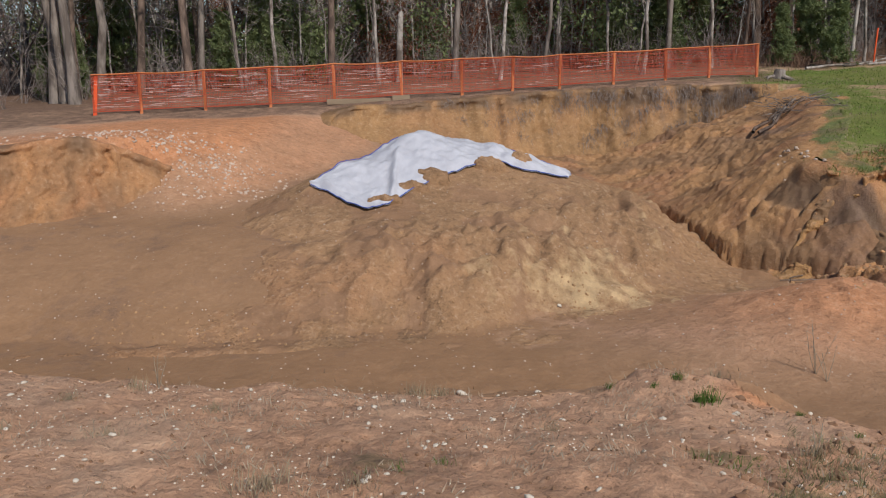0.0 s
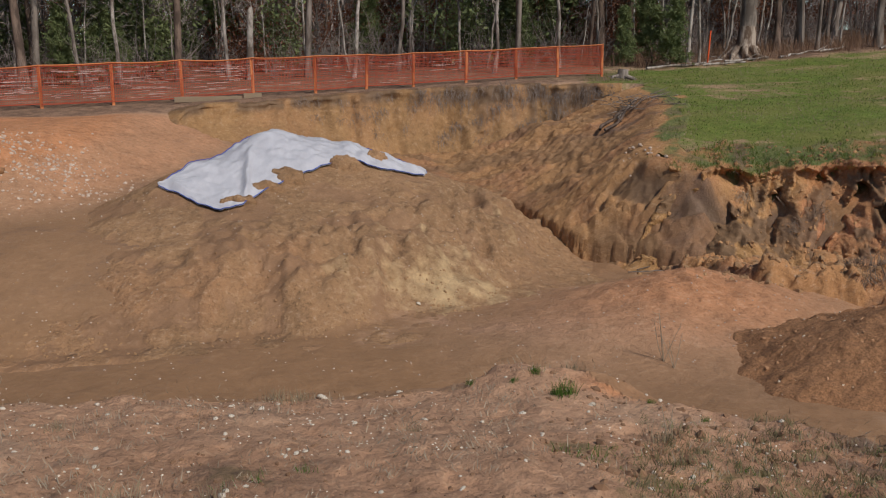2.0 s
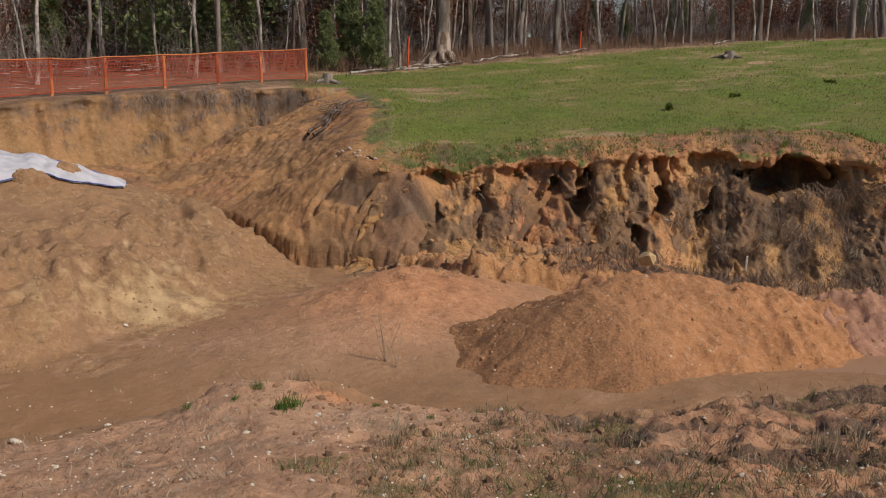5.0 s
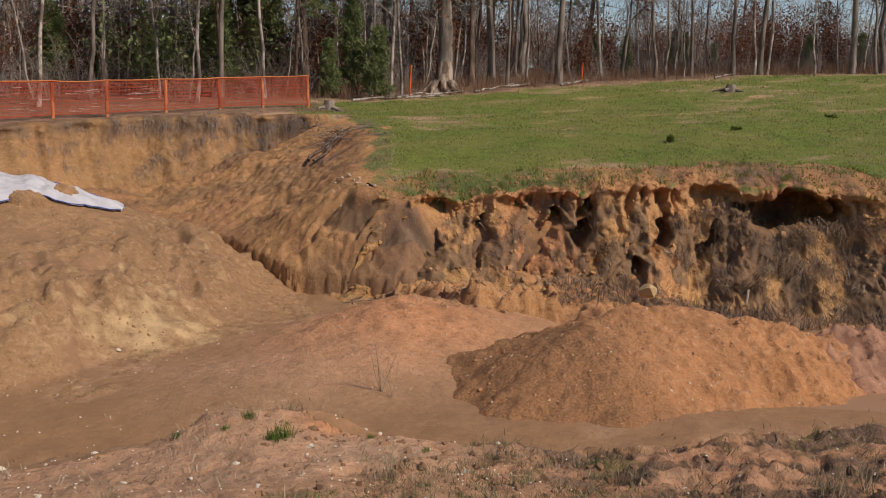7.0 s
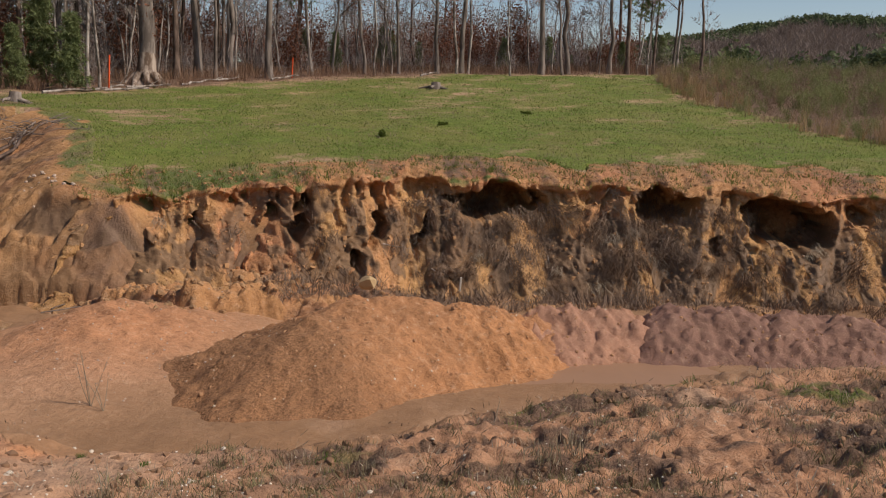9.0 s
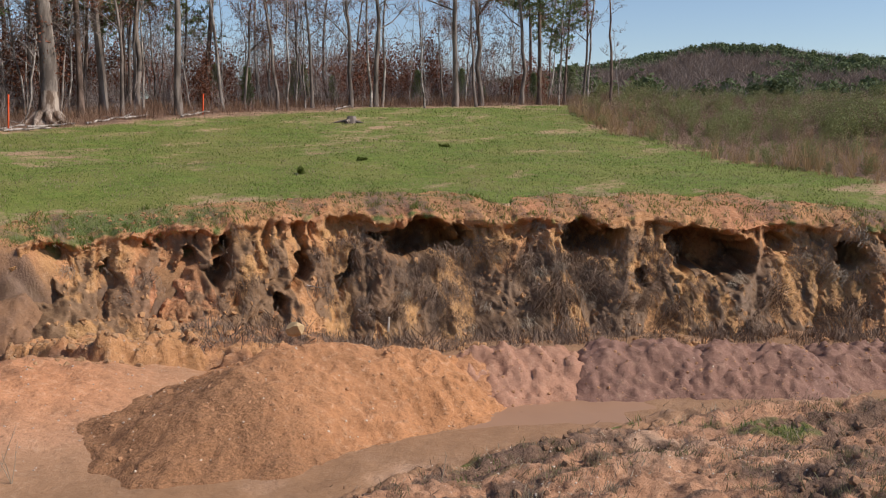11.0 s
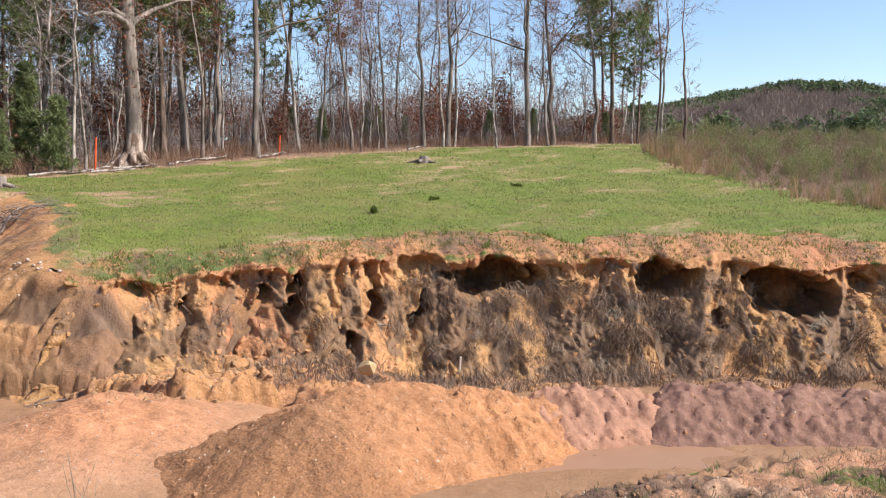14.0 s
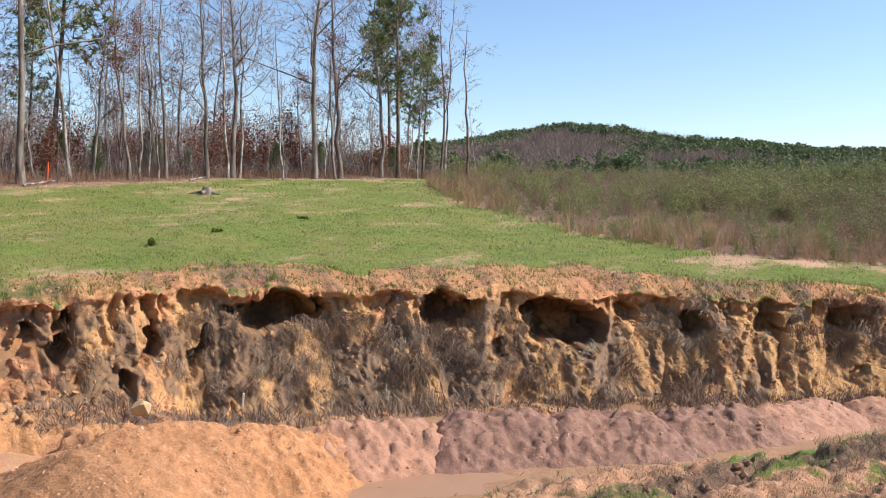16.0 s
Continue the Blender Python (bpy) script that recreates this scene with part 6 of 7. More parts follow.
def clods():
    rs = np.random.RandomState(88)
    lump = ball(2, 9, 0.35, (1, 0.85, 0.8))
    small = ball(1, 10, 0.35, (1, 0.85, 0.8))
    # churned ground to the near right
    n = 9000
    b, r = np.radians(rs.uniform(18, 96, n)), 3.6 + 7 * rs.rand(n)
    x, y = r * np.sin(b), r * np.cos(b)
    keep = inside(HERE, x, y) & (N1.ridged(0.7 * x + 1.5 * y, 0.5 * x - 0.35 * y, 3) + 0.3 * rs.rand(n) > 0.80)
    x, y = x[keep], y[keep]
    stuff("clods", "dark churned clods of earth on the near slope", "clods", scatter("clods", CLOD, small, np.stack([x, y, surface(x, y) - 0.01], -1), rs.uniform(0, 6, len(x)), 0.01 + 0.05 * rs.rand(len(x)) ** 3.5, 0.6, seed=31, flat=True))
    n = 1500
    b, r = np.radians(rs.uniform(-28, 30, n)), 4 + 5 * rs.rand(n)
    x, y = r * np.sin(b), r * np.cos(b)
    stuff("crumbs", "small crumbs of brown soil on the near ground", "clods", scatter("crumbs", CLOD, small, np.stack([x, y, surface(x, y) - 0.004], -1), rs.uniform(0, 6, n), 0.006 + 0.022 * rs.rand(n) ** 3, 0.6, seed=32, flat=True))
    # at the mound's foot and on its broken face
    n = 2600
    x = rs.uniform(-4.5, 5.2, n)
    y = curve(FOOT, x) + np.abs(rs.normal(0, 0.9, n)) - 0.25
    stuff("mound_clods", "crumbled tan clods along the mound's foot", "clods", scatter("mound_clods", MOUND_CLOD, small, np.stack([x, y, surface(x, y) - 0.01], -1), rs.uniform(0, 6, n), 0.008 + 0.03 * rs.rand(n) ** 4, 0.6, seed=33, flat=True))
    # crumbs and pebbles on the dumped heaps
    x, y = rs.uniform(5, 19, 17000), rs.uniform(1, 11.5, 17000)
    h = heap_height(x, y)
    keep = h > -1
    x, y, h = x[keep], y[keep], h[keep]
    pale = rs.rand(len(x)) < 0.09
    stuff("heap_crumbs", "crumbs of orange and mauve earth on the heaps", "clods", scatter("heap_crumbs", HEAP_CLOD, small, np.stack([x, y, h - 0.012], -1)[~pale], rs.uniform(0, 6, (~pale).sum()), 0.008 + 0.03 * rs.rand((~pale).sum()) ** 4, 0.6, seed=35, flat=True))
    stuff("heap_pebbles", "white pebbles dotted over the heaps", "gravel", scatter("heap_pebbles", PEBBLE, small, np.stack([x, y, h - 0.003], -1)[pale], rs.uniform(0, 6, pale.sum()), 0.006 + 0.018 * rs.rand(pale.sum()) ** 3, 0.6, seed=36, flat=True))
    # broken step and spoil at the bank's foot
    x, y = rs.uniform(6.6, 11.4, 1500), rs.uniform(12.6, 15.2, 1500)
    z = surface(x, y)
    stuff("bank_clods", "broken reddish-brown clods at the bank's foot", "clods", scatter("bank_clods", MOUND_CLOD, small, np.stack([x, y, z - 0.02], -1), rs.uniform(0, 6, 1500), 0.015 + 0.08 * rs.rand(1500) ** 4, 0.6, seed=34, flat=True))


def hanging_mop(rs, count, reach, drop):
    """Dead grass or roots that arch out from a crown and hang."""
    v, f = [], []
    for i in range(count):
        a = rs.uniform(-1.5, 1.5)
        out = reach * rs.uniform(0.25, 1.0)
        fall = drop * rs.uniform(0.4, 1.1)
        o = rs.normal(0, 0.05, 3) * [2.2, 0.5, 0.8]
        ts = np.array([0, 0.3, 0.65, 1.0])
        line = o + np.stack([np.sin(a) * out * ts ** 0.8, -np.cos(a) * out * np.sin(ts * 1.7) * 0.8, 0.10 * np.sin(ts * 3) - fall * ts ** 1.8], -1)
        line += np.cumsum(rs.normal(0, 0.042, (4, 3)), 0)
        w = rs.uniform(0.0035, 0.007)
        s = np.array([np.cos(a), np.sin(a) * 0.4, 0.2]) * w
        k = len(v)
        for p, q in zip(line, (1, 0.9, 0.7, 0.2)):
            v += [p - s * q, p + s * q]
        for j in range(3):
            f += [(k + 2 * j, k + 2 * j + 1, k + 2 * j + 3), (k + 2 * j, k + 2 * j + 3, k + 2 * j + 2)]
    return np.array(v), np.array(f)


def dress_bank():
    rs = np.random.RandomState(99)
    s, xy, out, S, V, p = BANK_FACE["right"]
    cols = len(s)
    kinds = [mesh_of("grass_mop", *hanging_mop(rs, c, r, d), m, flat=True) for c, r, d, m in
             ((90, 0.32, 0.34, MOP), (70, 0.28, 0.26, MOP), (110, 0.38, 0.30, ROOT), (80, 0.26, 0.42, ROOT), (60, 0.30, 0.26, MOP_PALE))]

    def spot(i, v, lift=0.05):
        j = int(np.argmin(np.abs(V[:, 0] - v)))
        return p[j, i] + np.array([out[i, 0], out[i, 1], 0]) * lift, math.degrees(math.atan2(out[i, 0], -out[i, 1]))

    def mop(i, v, size, k):
        at, a = spot(i, v)
        lone("grass_mop", kinds[k], "drooping mop of dead grey-brown grass and roots", "dead grass", "dead grass on the bank", pose(*at, rs.uniform(-45, 25), rs.uniform(-50, 50), a + rs.uniform(-50, 50)) @ Matrix.Diagonal((size, size, size, 1)))

    xs = xy[:, 0]
    count = 0
    while count < 200:
        i = rs.randint(20, cols - 20)
        x = xs[i]
        if xy[i, 1] > 17.5:
            continue
        heavy = float(smooth(12.6, 14.2, x)) * (1 - 0.75 * float(smooth(18.3, 19.6, x)))
        if rs.rand() > 0.16 + 0.84 * heavy:
            continue
        if N2.fbm(np.array([s[i] * 0.55]), np.array([3.0]), 2)[0] < -0.6:
            continue
        v = rs.uniform(0.25, 0.97) if rs.rand() < 0.86 else rs.uniform(0.0, 0.12)
        if v < 0.2 and min(abs(x - 18.4), abs(x - 14.5)) < 1.5:
            continue
        mop(i, v, rs.uniform(0.4, 1.2), rs.choice(5, p=[0.26, 0.2, 0.16, 0.2, 0.18]))
        count += 1
    # fine litter over the slumped blocks
    n = 3600
    i = rs.randint(10, cols - 10, n)
    keep = (xs[i] > 9.5) & (xy[i, 1] < 16.5) & (rs.rand(n) < 0.15 + 0.85 * smooth(12.4, 14, xs[i]) * (1 - 0.7 * smooth(18.5, 20, xs[i])))
    i = i[keep]
    j = np.searchsorted(V[:, 0], rs.uniform(0.2, 0.98, len(i)))
    keep = N4.fbm(s[i] * 1.1, V[j, 0] * 2.5, 3) > 0.2
    i, j = i[keep], j[keep]
    at = p[j, i] + np.stack([out[i, 0], out[i, 1], 0 * i], -1) * 0.03
    tpl = hanging_mop(rs, 12, 0.16, 0.2)
    stuff("bank_litter", "matted dead grass over the slumped bank", "dead grass", scatter("bank_litter", MOP, tpl, at, np.arctan2(out[i, 0], -out[i, 1]) + rs.uniform(-0.6, 0.6, len(i)), rs.uniform(0.5, 1.3, len(i)), 0.4, seed=41, flat=True))
    # clods that stick out of the face
    n = 3600
    i, j = rs.randint(5, cols - 5, n), np.searchsorted(V[:, 0], 1.08 - 1.05 * rs.rand(n) ** 0.8)
    ok = xy[i, 1] < 17.3
    i, j = i[ok], j[ok]
    stuff("face_clods", "lumps of tan clay in the eroded face", "clods", scatter("face_clods", FACE_CLOD, ball(1, 12, 0.4), p[j, i], rs.uniform(0, 6, len(i)), 0.010 + 0.055 * rs.rand(len(i)) ** 4, 0.8, seed=42, flat=True))
    # dead grass and clods along the bank's foot
    n = 1500
    i = rs.randint(10, cols - 10, n)
    i = i[(xs[i] > 10.5) & (xy[i, 1] < 15)]
    at = xy[i] + out[i] * (1.75 + 1.0 * rs.rand(len(i)) ** 1.5)[:, None]
    at = np.concatenate([at, surface(at[:, 0], at[:, 1])[:, None]], 1)
    tufty = rs.rand(len(i)) < 0.5
    stuff("foot_grass", "matted dead grass along the bank's foot", "dead grass", scatter("foot_grass", MOP, tuft_template(rs, 26, 0.15, 0.005, 0.09), at[tufty], rs.uniform(0, 6, tufty.sum()), rs.uniform(0.5, 1.4, tufty.sum()), 0.7, seed=46, flat=True))
    stuff("foot_clods", "crumbled brown clods along the bank's foot", "clods", scatter("foot_clods", FACE_CLOD, ball(1, 15, 0.4), at[~tufty], rs.uniform(0, 6, (~tufty).sum()), 0.02 + 0.10 * rs.rand((~tufty).sum()) ** 3, 0.8, seed=47, flat=True))
    # crumbs and grass along the turf's torn edge
    n = 2600
    i, v = rs.randint(5, cols - 5, n), -0.12 * rs.rand(n) ** 1.3
    j = np.clip(np.searchsorted(V[:, 0], v), 0, len(V) - 1)
    at = p[j, i]
    crumbly = rs.rand(n) < 0.6
    stuff("lip_crumbs", "crumbled soil along the bank's torn edge", "clods", scatter("lip_crumbs", FACE_CLOD, ball(1, 14, 0.4), at[crumbly], rs.uniform(0, 6, crumbly.sum()), 0.01 + 0.05 * rs.rand(crumbly.sum()) ** 3, 0.8, seed=43, flat=True))
    stuff("lip_grass", "ragged grass along the bank's torn edge", "grass", scatter("lip_grass", GREEN_GRASS, tuft_template(rs, 10, 0.10, 0.005, 0.06), at[~crumbly], rs.uniform(0, 6, (~crumbly).sum()), rs.uniform(0.5, 1.2, (~crumbly).sum()), 0.5, seed=44, flat=True))
    stuff("lip_straw", "dead grass along the bank's torn edge", "dead grass", scatter("lip_straw", MOP, tuft_template(rs, 10, 0.09, 0.004, 0.06), at[crumbly][::3], rs.uniform(0, 6, len(at[crumbly][::3])), rs.uniform(0.4, 1.1, len(at[crumbly][::3])), 0.7, seed=45, flat=True))
    # bleached sticks and the white peg
    stick = Soup()
    stick.tube(np.array([(0, 0, -0.1), (0.02, 0.01, 0.2), (0.0, 0.03, 0.45), (0.03, 0.03, 0.7)]), [0.016, 0.013, 0.010, 0.005], 5)
    stick_me = stick.mesh("stick", BARK_PALE)
    for x, v, tilt, size in ((14.9, 0.72, 150, 0.9), (15.2, 0.7, 165, 0.8), (17.2, 0.75, 20, 0.5), (17.9, 0.7, -15, 0.45), (18.9, 0.7, 200, 1.2), (13.4, 0.8, 120, 0.6), (20.8, 0.5, 160, 1.1), (16.1, 0.6, 140, 0.8), (12.6, 0.55, 100, 0.7)):
        i = int(np.argmin(np.abs(xs - x) + 5 * (xy[:, 1] > 17)))
        at, a = spot(i, v, 0.1)
        lone("stick", stick_me, "bleached dead stick caught in the bank", "stick", "sticks in the bank", pose(*at, rs.uniform(-20, 20), tilt, a) @ Matrix.Diagonal((size, size, size, 1)))
    i = int(np.argmin(np.abs(xs - 13.75) + 5 * (xy[:, 1] > 17)))
    at, a = spot(i, 0.93, 0.08)
    lone("peg", bm_mesh("peg", box(0.035, 0.03, 0.28), WHITE_STONE), "short white peg standing at the bank's foot", "peg", "", pose(*at, 6, 4, a))
    # roots and brush over the back cut
    s, xy, out, S, V, p = BANK_FACE["back"]
    fringe = [mesh_of("root_fringe", *hanging_mop(rs, c, 0.16, d), ROOT_GREY, flat=True) for c, d in ((26, 0.34), (34, 0.24), (18, 0.42))]
    for _ in range(100):
        i = int(len(s) * (0.25 + 0.73 * rs.rand() ** 0.6))
        j = int(np.argmin(np.abs(V[:, 0] - (rs.uniform(0.0, 0.12) if rs.rand() < 0.5 else rs.uniform(0.15, 0.65)))))
        at, a = p[j, i] + np.array([out[i, 0], out[i, 1], 0]) * 0.04, math.degrees(math.atan2(out[i, 0], -out[i, 1]))
        size = rs.uniform(0.5, 1.3)
        lone("root_fringe", fringe[rs.randint(3)], "fringe of dark roots and dead grass over a cut bank", "roots", "roots along the back cut", pose(*at, 0, rs.uniform(-15, 15), a + rs.uniform(-20, 20)) @ Matrix.Diagonal((size, size, size, 1)))


def log(name, label, a, b, r, seed, bark, group=""):
    rs = np.random.RandomState(seed)
    a, b = np.array(a, float), np.array(b, float)
    n = 7
    line = a[None] + (b - a)[None] * np.linspace(0, 1, n)[:, None] + rs.normal(0, 0.02 * np.linalg.norm(b - a), (n, 3)) * [1, 1, 0.4]
    so = Soup()
    so.tube(line - a, r * np.linspace(1, 0.55, n), 7)
    for _ in range(3):
        k = rs.randint(1, n)
        tw = bent_line(rs, line[k] - a, rs.normal(0, 1, 3) + [0, 0, 0.5], np.linalg.norm(b - a) * 0.25, 4, 0.3, 0.05)
        so.tube(tw, r * 0.3 * np.linspace(1, 0.3, 4), 4)
    return lone(name, so.mesh(name, bark), label, "log", group, Matrix.Translation(a))


def stump(x, y, r, h, label):
    so = Soup()
    so.tube(np.array([(0, 0, -0.1), (0, 0, 0.05), (0.01, 0, h * 0.6), (0.02, 0.01, h), (0.02, 0.01, h + 0.005)]), [r * 1.5, r * 1.25, r, r * 0.95, 0.01], 10)
    for a in (0.3, 1.6, 2.9, 4.4, 5.4):
        so.tube(np.array([(0.6 * r * math.cos(a), 0.6 * r * math.sin(a), 0.08), (2.2 * r * math.cos(a), 2.2 * r * math.sin(a), 0.03), (3.5 * r * math.cos(a + 0.3), 3.5 * r * math.sin(a + 0.3), -0.05)]), [r * 0.4, r * 0.25, r * 0.1], 5)
    lone("tree_stump", so.mesh("tree_stump", BARK_GREY), label, "stump", "", pose(x, y, float(ground_height(x, y, False)), 4, 3, 30))


def weeds():
    rs = np.random.RandomState(111)
    # tufts with names: dry clumps and green clumps near the camera
    dry = [mesh_of("grass_tuft", *tuft_template(rs, 70, 0.13, 0.0028, 0.07), DRY_GRASS, flat=True) for _ in range(3)]
    green = [mesh_of("grass_tuft", *tuft_template(rs, 70, 0.14, 0.004, 0.05), FRESH, flat=True) for _ in range(2)]
    put = lambda me, x, y, s, label, group: lone("grass_tuft", me, label, "grass tuft", group, pose(x, y, float(surface(x, y)), 0, 0, rs.uniform(0, 360)) @ Matrix.Diagonal((s, s, s, 1)))
    for x, y, s in ((-0.84, 5.08, 1.25), (-0.3, 5.15, 0.8), (-2.47, 8.05, 0.9), (0.11, 8.13, 1.0), (0.3, 8.2, 0.9), (2.9, 5.96, 1.0), (-2.2, 6.4, 0.9), (-1.6, 7.3, 0.7), (2.9, 8.0, 0.8), (4.6, 5.2, 0.9), (6.4, 3.9, 1.1), (7.2, 4.4, 0.8), (1.1, 6.6, 0.6), (5.2, 3.6, 0.9), (5.51, 4.33, 1.1), (5.8, 4.25, 1.2), (6.1, 4.4, 1.0), (-3.1, 6.6, 0.9), (-2.9, 7.6, 0.7)):
        put(dry[rs.randint(3)], x, y, s, "tuft of dry grey grass on bare soil", "dry grass tufts")
    for x, y, s in ((2.56, 7.22, 1.0), (2.50, 7.30, 0.5), (2.45, 7.75, 0.5), (3.3, 7.1, 0.35), (2.2, 7.6, 0.35), (9.9, 2.6, 0.4), (10.4, 2.2, 0.5), (10.8, 1.7, 0.5), (9.75, 9.9, 0.8), (9.9, 9.8, 0.6), (11.0, 9.6, 0.7), (12.6, 8.3, 0.7), (14.9, 5.6, 0.8), (15.2, 5.3, 0.9), (1.9, 8.0, 0.4), (3.5, 6.5, 0.35)):
        put(green[rs.randint(2)], x, y, s, "tuft of fresh green grass on bare soil", "green grass tufts")
    # tall dry stalks
    for x, y, h, n in ((4.95, 10.3, 0.75, 5), (2.9, 5.96, 0.32, 2), (6.3, 5.42, 0.28, 1), (-2.3, 8.2, 0.35, 3), (5.0, 10.1, 0.5, 3)):
        so = Soup()
        for _ in range(n):
            a = rs.uniform(0, 6.28)
            ln = bent_line(rs, (0, 0, -0.02), (0.22 * math.cos(a), 0.22 * math.sin(a), 1), h * rs.uniform(0.7, 1.1), 6, 0.07, 0)
            so.tube(ln, 0.005 * np.linspace(1, 0.5, 6), 4)
            for k in (3, 4, 5):
                so.tube(bent_line(rs, ln[k], rs.normal(0, 1, 3) + [0, 0, 1.2], h * 0.16, 3, 0.2, 0), 0.0025 * np.linspace(1, 0.5, 3), 3)
        lone("weed_stalk", so.mesh("weed_stalk", MOP_PALE), "tall dry straw-coloured weed stalks", "weed", "dry weeds", pose(x, y, float(surface(x, y))))
    # low growth strewn over the near ground
    n = 5200
    b, r = np.radians(rs.uniform(-30, 100, n)), 3.8 + 8.5 * rs.rand(n)
    x, y = r * np.sin(b), r * np.cos(b)
    z, d, dn, rp = ground_height(x, y)
    g = ground_masks(x, y, z, d, dn, rp)[:, 0] + rs.uniform(-0.2, 0.2, n)
    here = dn > -0.2
    pick = here & (g > 0.36)
    t = tuft_template(rs, 9, 0.07, 0.003, 0.03)
    stuff("sparse_grass", "thin green grass on the near soil", "grass", scatter("sparse_grass", FRESH, t, np.stack([x, y, z], -1)[pick], rs.uniform(0, 6, pick.sum()), rs.uniform(0.4, 1.2, pick.sum()), seed=51, flat=True))
    pick = here & (N3.fbm(x * 0.9, y * 0.9, 3) + rs.uniform(-0.3, 0.3, n) + 0.25 * smooth(3, 6, x) > 0.1)
    t = tuft_template(rs, 9, 0.035, 0.0016, 0.05)
    t[0][:, :2] *= 1.7
    stuff("dead_sprigs", "dead grey sprigs and stalks on the near soil", "dead grass", scatter("dead_sprigs", MOP_PALE, t, np.stack([x, y, z], -1)[pick], rs.uniform(0, 6, pick.sum()), rs.uniform(0.4, 1.3, pick.sum()), 0.8, seed=52, flat=True))
    n = 900
    b, r = np.radians(rs.uniform(30, 96, n)), 4 + 6.5 * rs.rand(n)
    x, y = r * np.sin(b), r * np.cos(b)
    pick = inside(HERE, x, y) & (N2.ridged(x * 1.6, y * 2.2, 4) + 0.3 * rs.rand(n) > 0.78)
    x, y = x[pick], y[pick]
    t = tuft_template(rs, 10, 0.018, 0.0016, 0.05)
    t[0][:, :2] *= 1.8
    stuff("dark_debris", "dead brown stalks matted over churned soil", "dead grass", scatter("dark_debris", MOP, t, np.stack([x, y, ground_height(x, y, False)], -1), rs.uniform(0, 6, len(x)), rs.uniform(0.6, 1.5, len(x)), 0.7, seed=53, flat=True))
    n = 9500
    b, r = np.radians(rs.uniform(24, 98, n)), 3.9 + 8.5 * rs.rand(n)
    x, y = r * np.sin(b), r * np.cos(b)
    pick = inside(HERE, x, y) & (N4.fbm(x * 0.8, y * 0.8, 3) + 0.3 * N1.fbm(x * 3, y * 3, 2) + rs.uniform(-0.1, 0.1, n) > 0.08)
    x, y = x[pick], y[pick]
    t = tuft_template(rs, 12, 0.045, 0.0024, 0.05)
    stuff("olive_grass", "matted olive and grey dead grass on churned soil", "dead grass", scatter("olive_grass", OLIVE, t, np.stack([x, y, ground_height(x, y, False)], -1), rs.uniform(0, 6, len(x)), rs.uniform(0.5, 1.4, len(x)), 0.6, seed=54, flat=True))
    # dark low shrubs on the field
    for x, y, s in ((16.57, 17.59, 0.13), (19.22, 17.93, 0.07), (24.5, 19.0, 0.08)):
        tv = bush_template(rs, 14, s, 0.03, 12)
        lone("shrub", mesh_of("shrub", *tv, GREEN_GRASS, flat=True), "small dark green shrub in the field", "shrub", "shrubs in the field", pose(x, y, float(ground_height(x, y, False))))


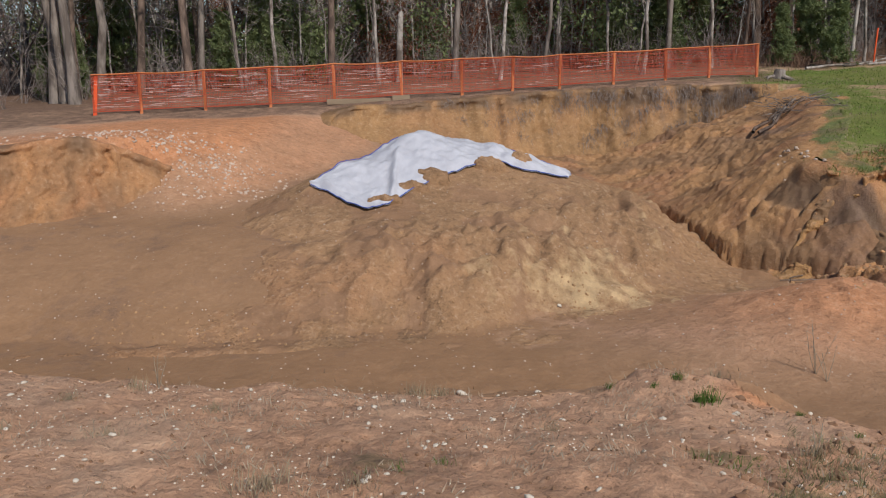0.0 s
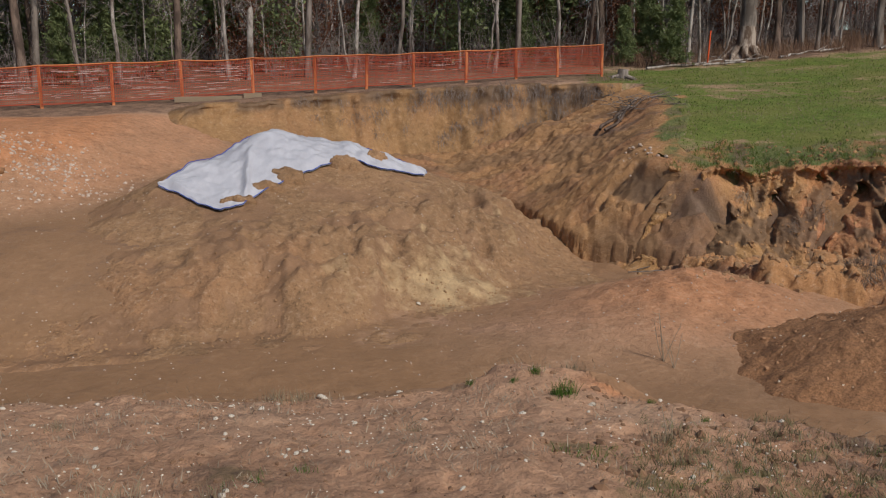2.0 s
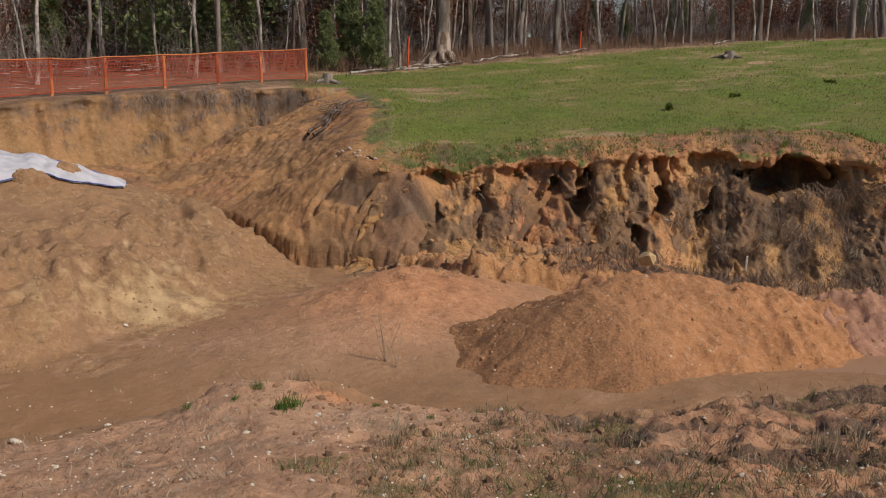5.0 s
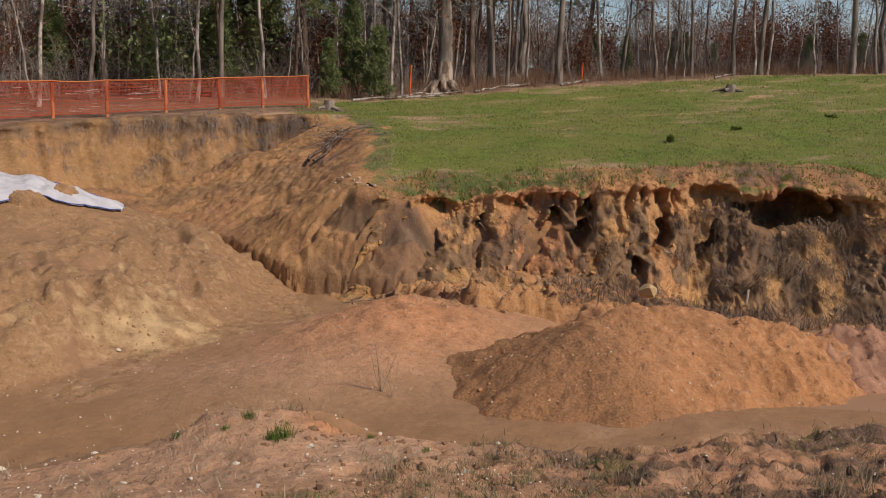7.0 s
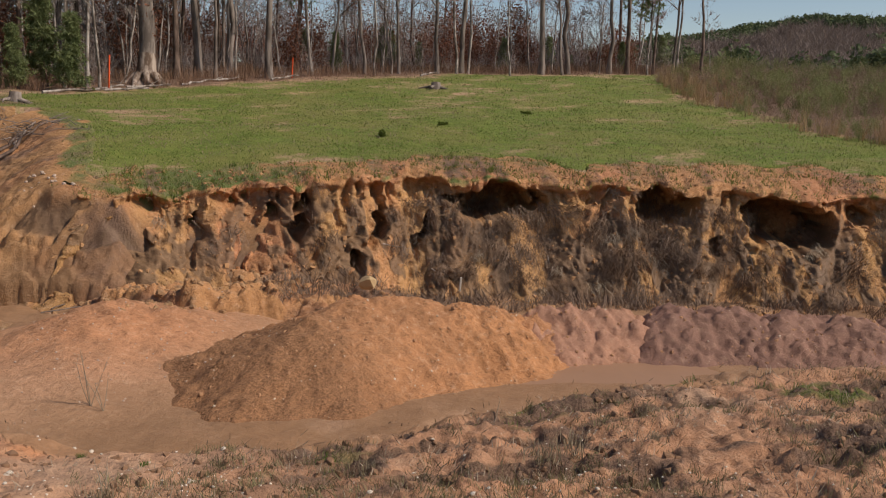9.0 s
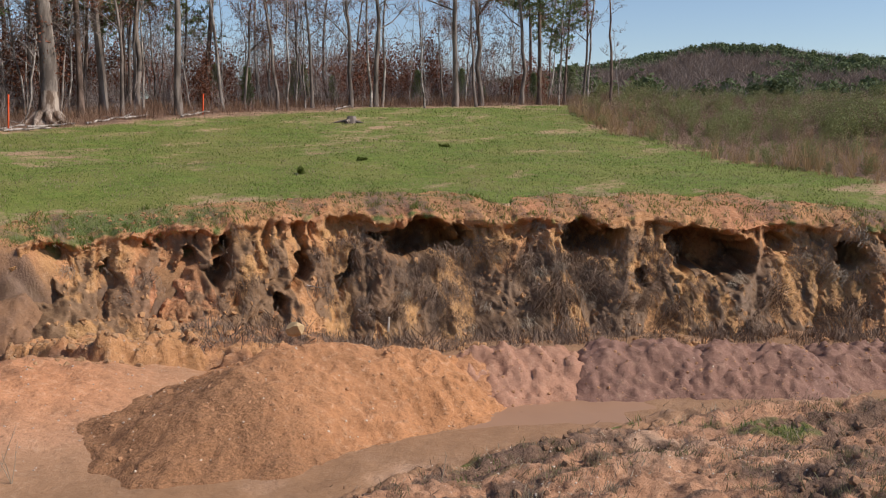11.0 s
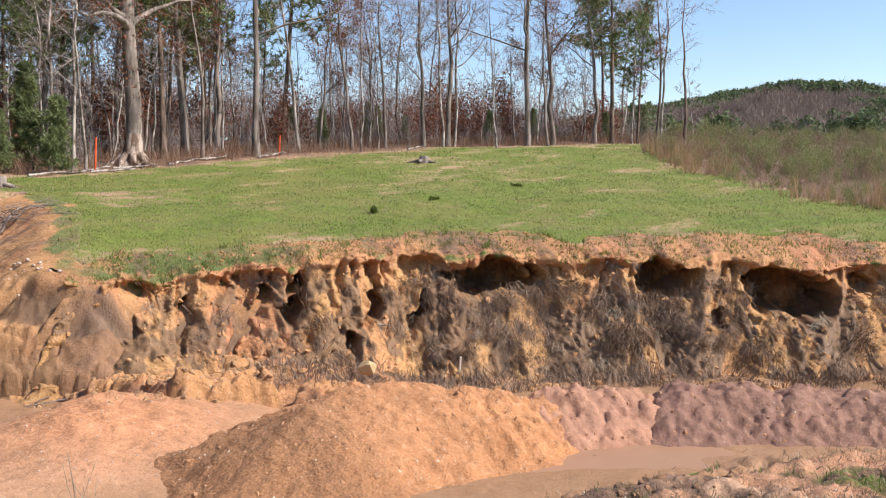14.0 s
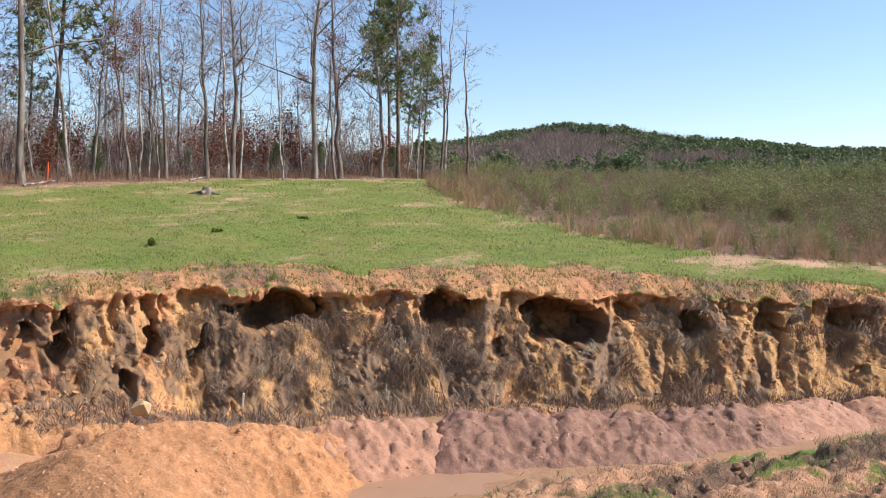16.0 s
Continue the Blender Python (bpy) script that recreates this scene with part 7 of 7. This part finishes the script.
def small_things():
    stones()
    clods()
    dress_bank()
    weeds()
    # the pale block of clay behind the big heap
    v, f = ball(2, 74, 0.10, (1.25, 0.9, 0.85))
    lone("clay_block", mesh_of("clay_block", v * 0.15, f, PALE_CLAY, flat=True), "pale yellow block of clay resting on a dirt heap", "clay block", "", pose(9.05, 10.05, 1.0, 5, 8, 30))
    # logs and brush at the field's corner
    g = lambda x, y, up=0.08: (x, y, float(ground_height(x, y, False)) + up)
    on_face = lambda x, y, up: (x, y, float(corner_height(np.array([x]), np.array([y]))[0]) + up)
    for i, (low, top, r, bark) in enumerate((((8.35, 21.6), (9.95, 22.9), 0.045, BARK_PINE), ((8.5, 21.4), (10.1, 22.6), 0.04, BARK_PINE), ((8.9, 21.6), (10.1, 23.3), 0.03, BARK_GREY))):
        log("log", "dark fallen pole lying down the slope", on_face(*low, 0.12), on_face(*top, 0.14), r, 1 + i, bark, "poles at the field's corner")
    rs = np.random.RandomState(131)
    for i in range(44):
        x, y = 9.9 + rs.normal(0, 0.35), 22.6 + rs.normal(0, 1.0)
        a = rs.uniform(0, 6.28)
        p = np.array(on_face(x, y, 0.1))
        log("branch", "grey dead branch heaped at the field's corner", p, p + [0.45 * math.cos(a), 0.45 * math.sin(a), rs.uniform(-0.1, 0.2)], 0.012, 200 + i, BARK_GREY, "brush at the field's corner")
    for i in range(9):
        x, y = 7.0 + rs.normal(0, 0.5), 15.2 + rs.normal(0, 0.25)
        a = rs.uniform(-0.6, 0.6)
        log("branch", "grey dead branch on the broken ground below the bank", g(x, y, 0.03), g(x + 0.7 * math.cos(a), y + 0.7 * math.sin(a), 0.08), 0.012, 270 + i, BARK_GREY, "branches below the bank")
    for i, (b, r, l) in enumerate(((24.0, 34.0, 2.2), (26.0, 34.5, 2.6), (28.5, 36.3, 1.8), (31.5, 37.8, 2.0), (36.8, 41.0, 2.0), (27.3, 35.0, 1.5), (33.6, 39.5, 1.4), (45.8, 45, 1.6))):
        x, y = polar(b, r)
        a = rs.uniform(-0.5, 0.5)
        log("branch", "bleached fallen branch along the wood's edge", g(x, y, 0.06), g(x + l * math.cos(a), y + l * math.sin(a), 0.12), 0.05, 240 + i, BARK_PALE, "fallen branches")
    stump(11.6, 27.9, 0.17, 0.28, "low grey tree stump by the fence's end")
    stump(27.84, 26.25, 0.2, 0.25, "broken grey tree stump in the field")
    for b, r, h in ((27.5, 35.2, 1.25), (38.0, 42.5, 0.9)):
        x, y = polar(b, r)
        so = lone("stake", bm_mesh("stake", box(0.05, 0.05, h + 0.2), HOT_ORANGE), "orange-painted survey stake at the wood's edge", "stake", "survey stakes", pose(*g(x, y, -0.2), 2, 2, 15))
    # broken trunk behind the fence
    x, y = polar(-0.1, 32.5)
    so = Soup()
    so.tube(np.array([(0, 0, -0.3), (0, 0, 0.3), (0.02, 0, 1.2), (0.03, 0.02, 2.0), (0.05, 0.02, 2.3), (0.08, 0.02, 2.45)]), [0.17, 0.13, 0.115, 0.11, 0.09, 0.02], 9)
    lone("snag", so.mesh("snag", BARK_PALE), "pale broken trunk standing at the wood's edge", "dead tree", "", pose(*g(x, y, 0.0), 1, 1, 0))
    # pale rubble on the crest of the field's corner
    for i in range(26):
        x, y, r = 7.7 + rs.normal(0, 0.22), 17.6 + rs.normal(0, 0.35), rs.uniform(0.02, 0.05)
        v, f = ball(2, 800 + i, 0.25)
        lone("stone", mesh_of("stone", v * r, f, RUBBLE), "pale rubble stone on the crest of an earth slope", "stone", "rubble on the field's corner", pose(*on_face(x, y, r * 0.3)))
    # board along the fence's foot
    for (ax, ay), (bx, by) in (((-2.1, 26.15), (-0.3, 26.45)), ((-0.25, 26.46), (0.25, 26.55))):
        z = float(ground_height((ax + bx) / 2, (ay + by) / 2, False))
        turn = math.degrees(math.atan2(by - ay, bx - ax))
        lone("board", bm_mesh("board", box(math.hypot(bx - ax, by - ay), 0.04, 0.16), RAW_WOOD), "weathered pale board along the fence's foot", "board", "boards at the fence", pose((ax + bx) / 2, (ay + by) / 2, z - 0.04, 0, 0, turn))
    # silty puddle
    a, r = np.meshgrid(np.linspace(0, 2 * np.pi, 90, endpoint=False), np.linspace(0.01, 1, 10))
    w = 1 + 0.35 * N2.fbm(np.cos(a) * 1.2 + 4, np.sin(a) * 1.2 + 4, 3)
    u, v = r * w * np.cos(a) * 2.6, r * w * np.sin(a) * 1.0
    x, y = 10.5 + u * 0.80 + v * 0.6, 7.25 - u * 0.6 + v * 0.8
    me = mesh_of("puddle", np.stack([x, y, -0.032 - 0.05 * smooth(0.9, 1.0, r)], -1).reshape(-1, 3), grid_faces(10, 90, True), WATER)
    tagged(new("puddle", me), "shallow puddle of opaque brown silty water", "puddle", kind="structure")


OLIVE = plain("olive_grass", (0.20, 0.175, 0.085), (0.38, 0.33, 0.18), 2, 0.9, 0, (1, 1, 1), 0, 0, 0.2)
PEBBLE = plain("pale_pebble", (0.72, 0.58, 0.42), (0.85, 0.74, 0.58), 25, 0.8, 0, (1, 1, 1), 0)
RUBBLE = plain("rubble_stone", (0.50, 0.36, 0.27), (0.72, 0.60, 0.48), 20, 0.8)
CLOD = plain("clod_earth", (0.23, 0.13, 0.075), (0.36, 0.21, 0.12), 12, 0.95)
MOUND_CLOD = plain("mound_clod", (0.33, 0.19, 0.10), (0.46, 0.28, 0.14), 9, 0.95)
HEAP_CLOD = plain("heap_clod", (0.42, 0.22, 0.11), (0.54, 0.31, 0.17), 9, 0.95)
FACE_CLOD = plain("face_clod", (0.40, 0.21, 0.095), (0.54, 0.31, 0.15), 9, 0.95)
MOP = plain("mop_grass", (0.20, 0.135, 0.095), (0.40, 0.29, 0.205), 4, 0.95, 0, (1, 1, 1), 0)
MOP_PALE = plain("pale_mop", (0.38, 0.30, 0.21), (0.54, 0.45, 0.33), 4, 0.95, 0, (1, 1, 1), 0)
ROOT_GREY = plain("grey_root", (0.19, 0.145, 0.12), (0.36, 0.30, 0.26), 4, 0.95, 0, (1, 1, 1), 0)
ROOT = plain("root", (0.15, 0.09, 0.055), (0.29, 0.19, 0.12), 4, 0.95, 0, (1, 1, 1), 0)
FRESH = plain("fresh_grass", (0.10, 0.19, 0.03), (0.19, 0.29, 0.06), 5, 0.8, 0, (1, 1, 1), 0, 0, 0.35)
PALE_CLAY = plain("pale_clay", (0.56, 0.38, 0.19), (0.68, 0.50, 0.28), 14, 0.9)
RAW_WOOD = plain("raw_wood", (0.28, 0.20, 0.13), (0.42, 0.32, 0.21), 9, 0.85, 0, (0.2, 1, 1))
WATER = plain("silty_water", (0.36, 0.205, 0.12), (0.42, 0.245, 0.145), 1.2, 0.38, 0, (1, 1, 1), 0.05, 0.004)
small_things()
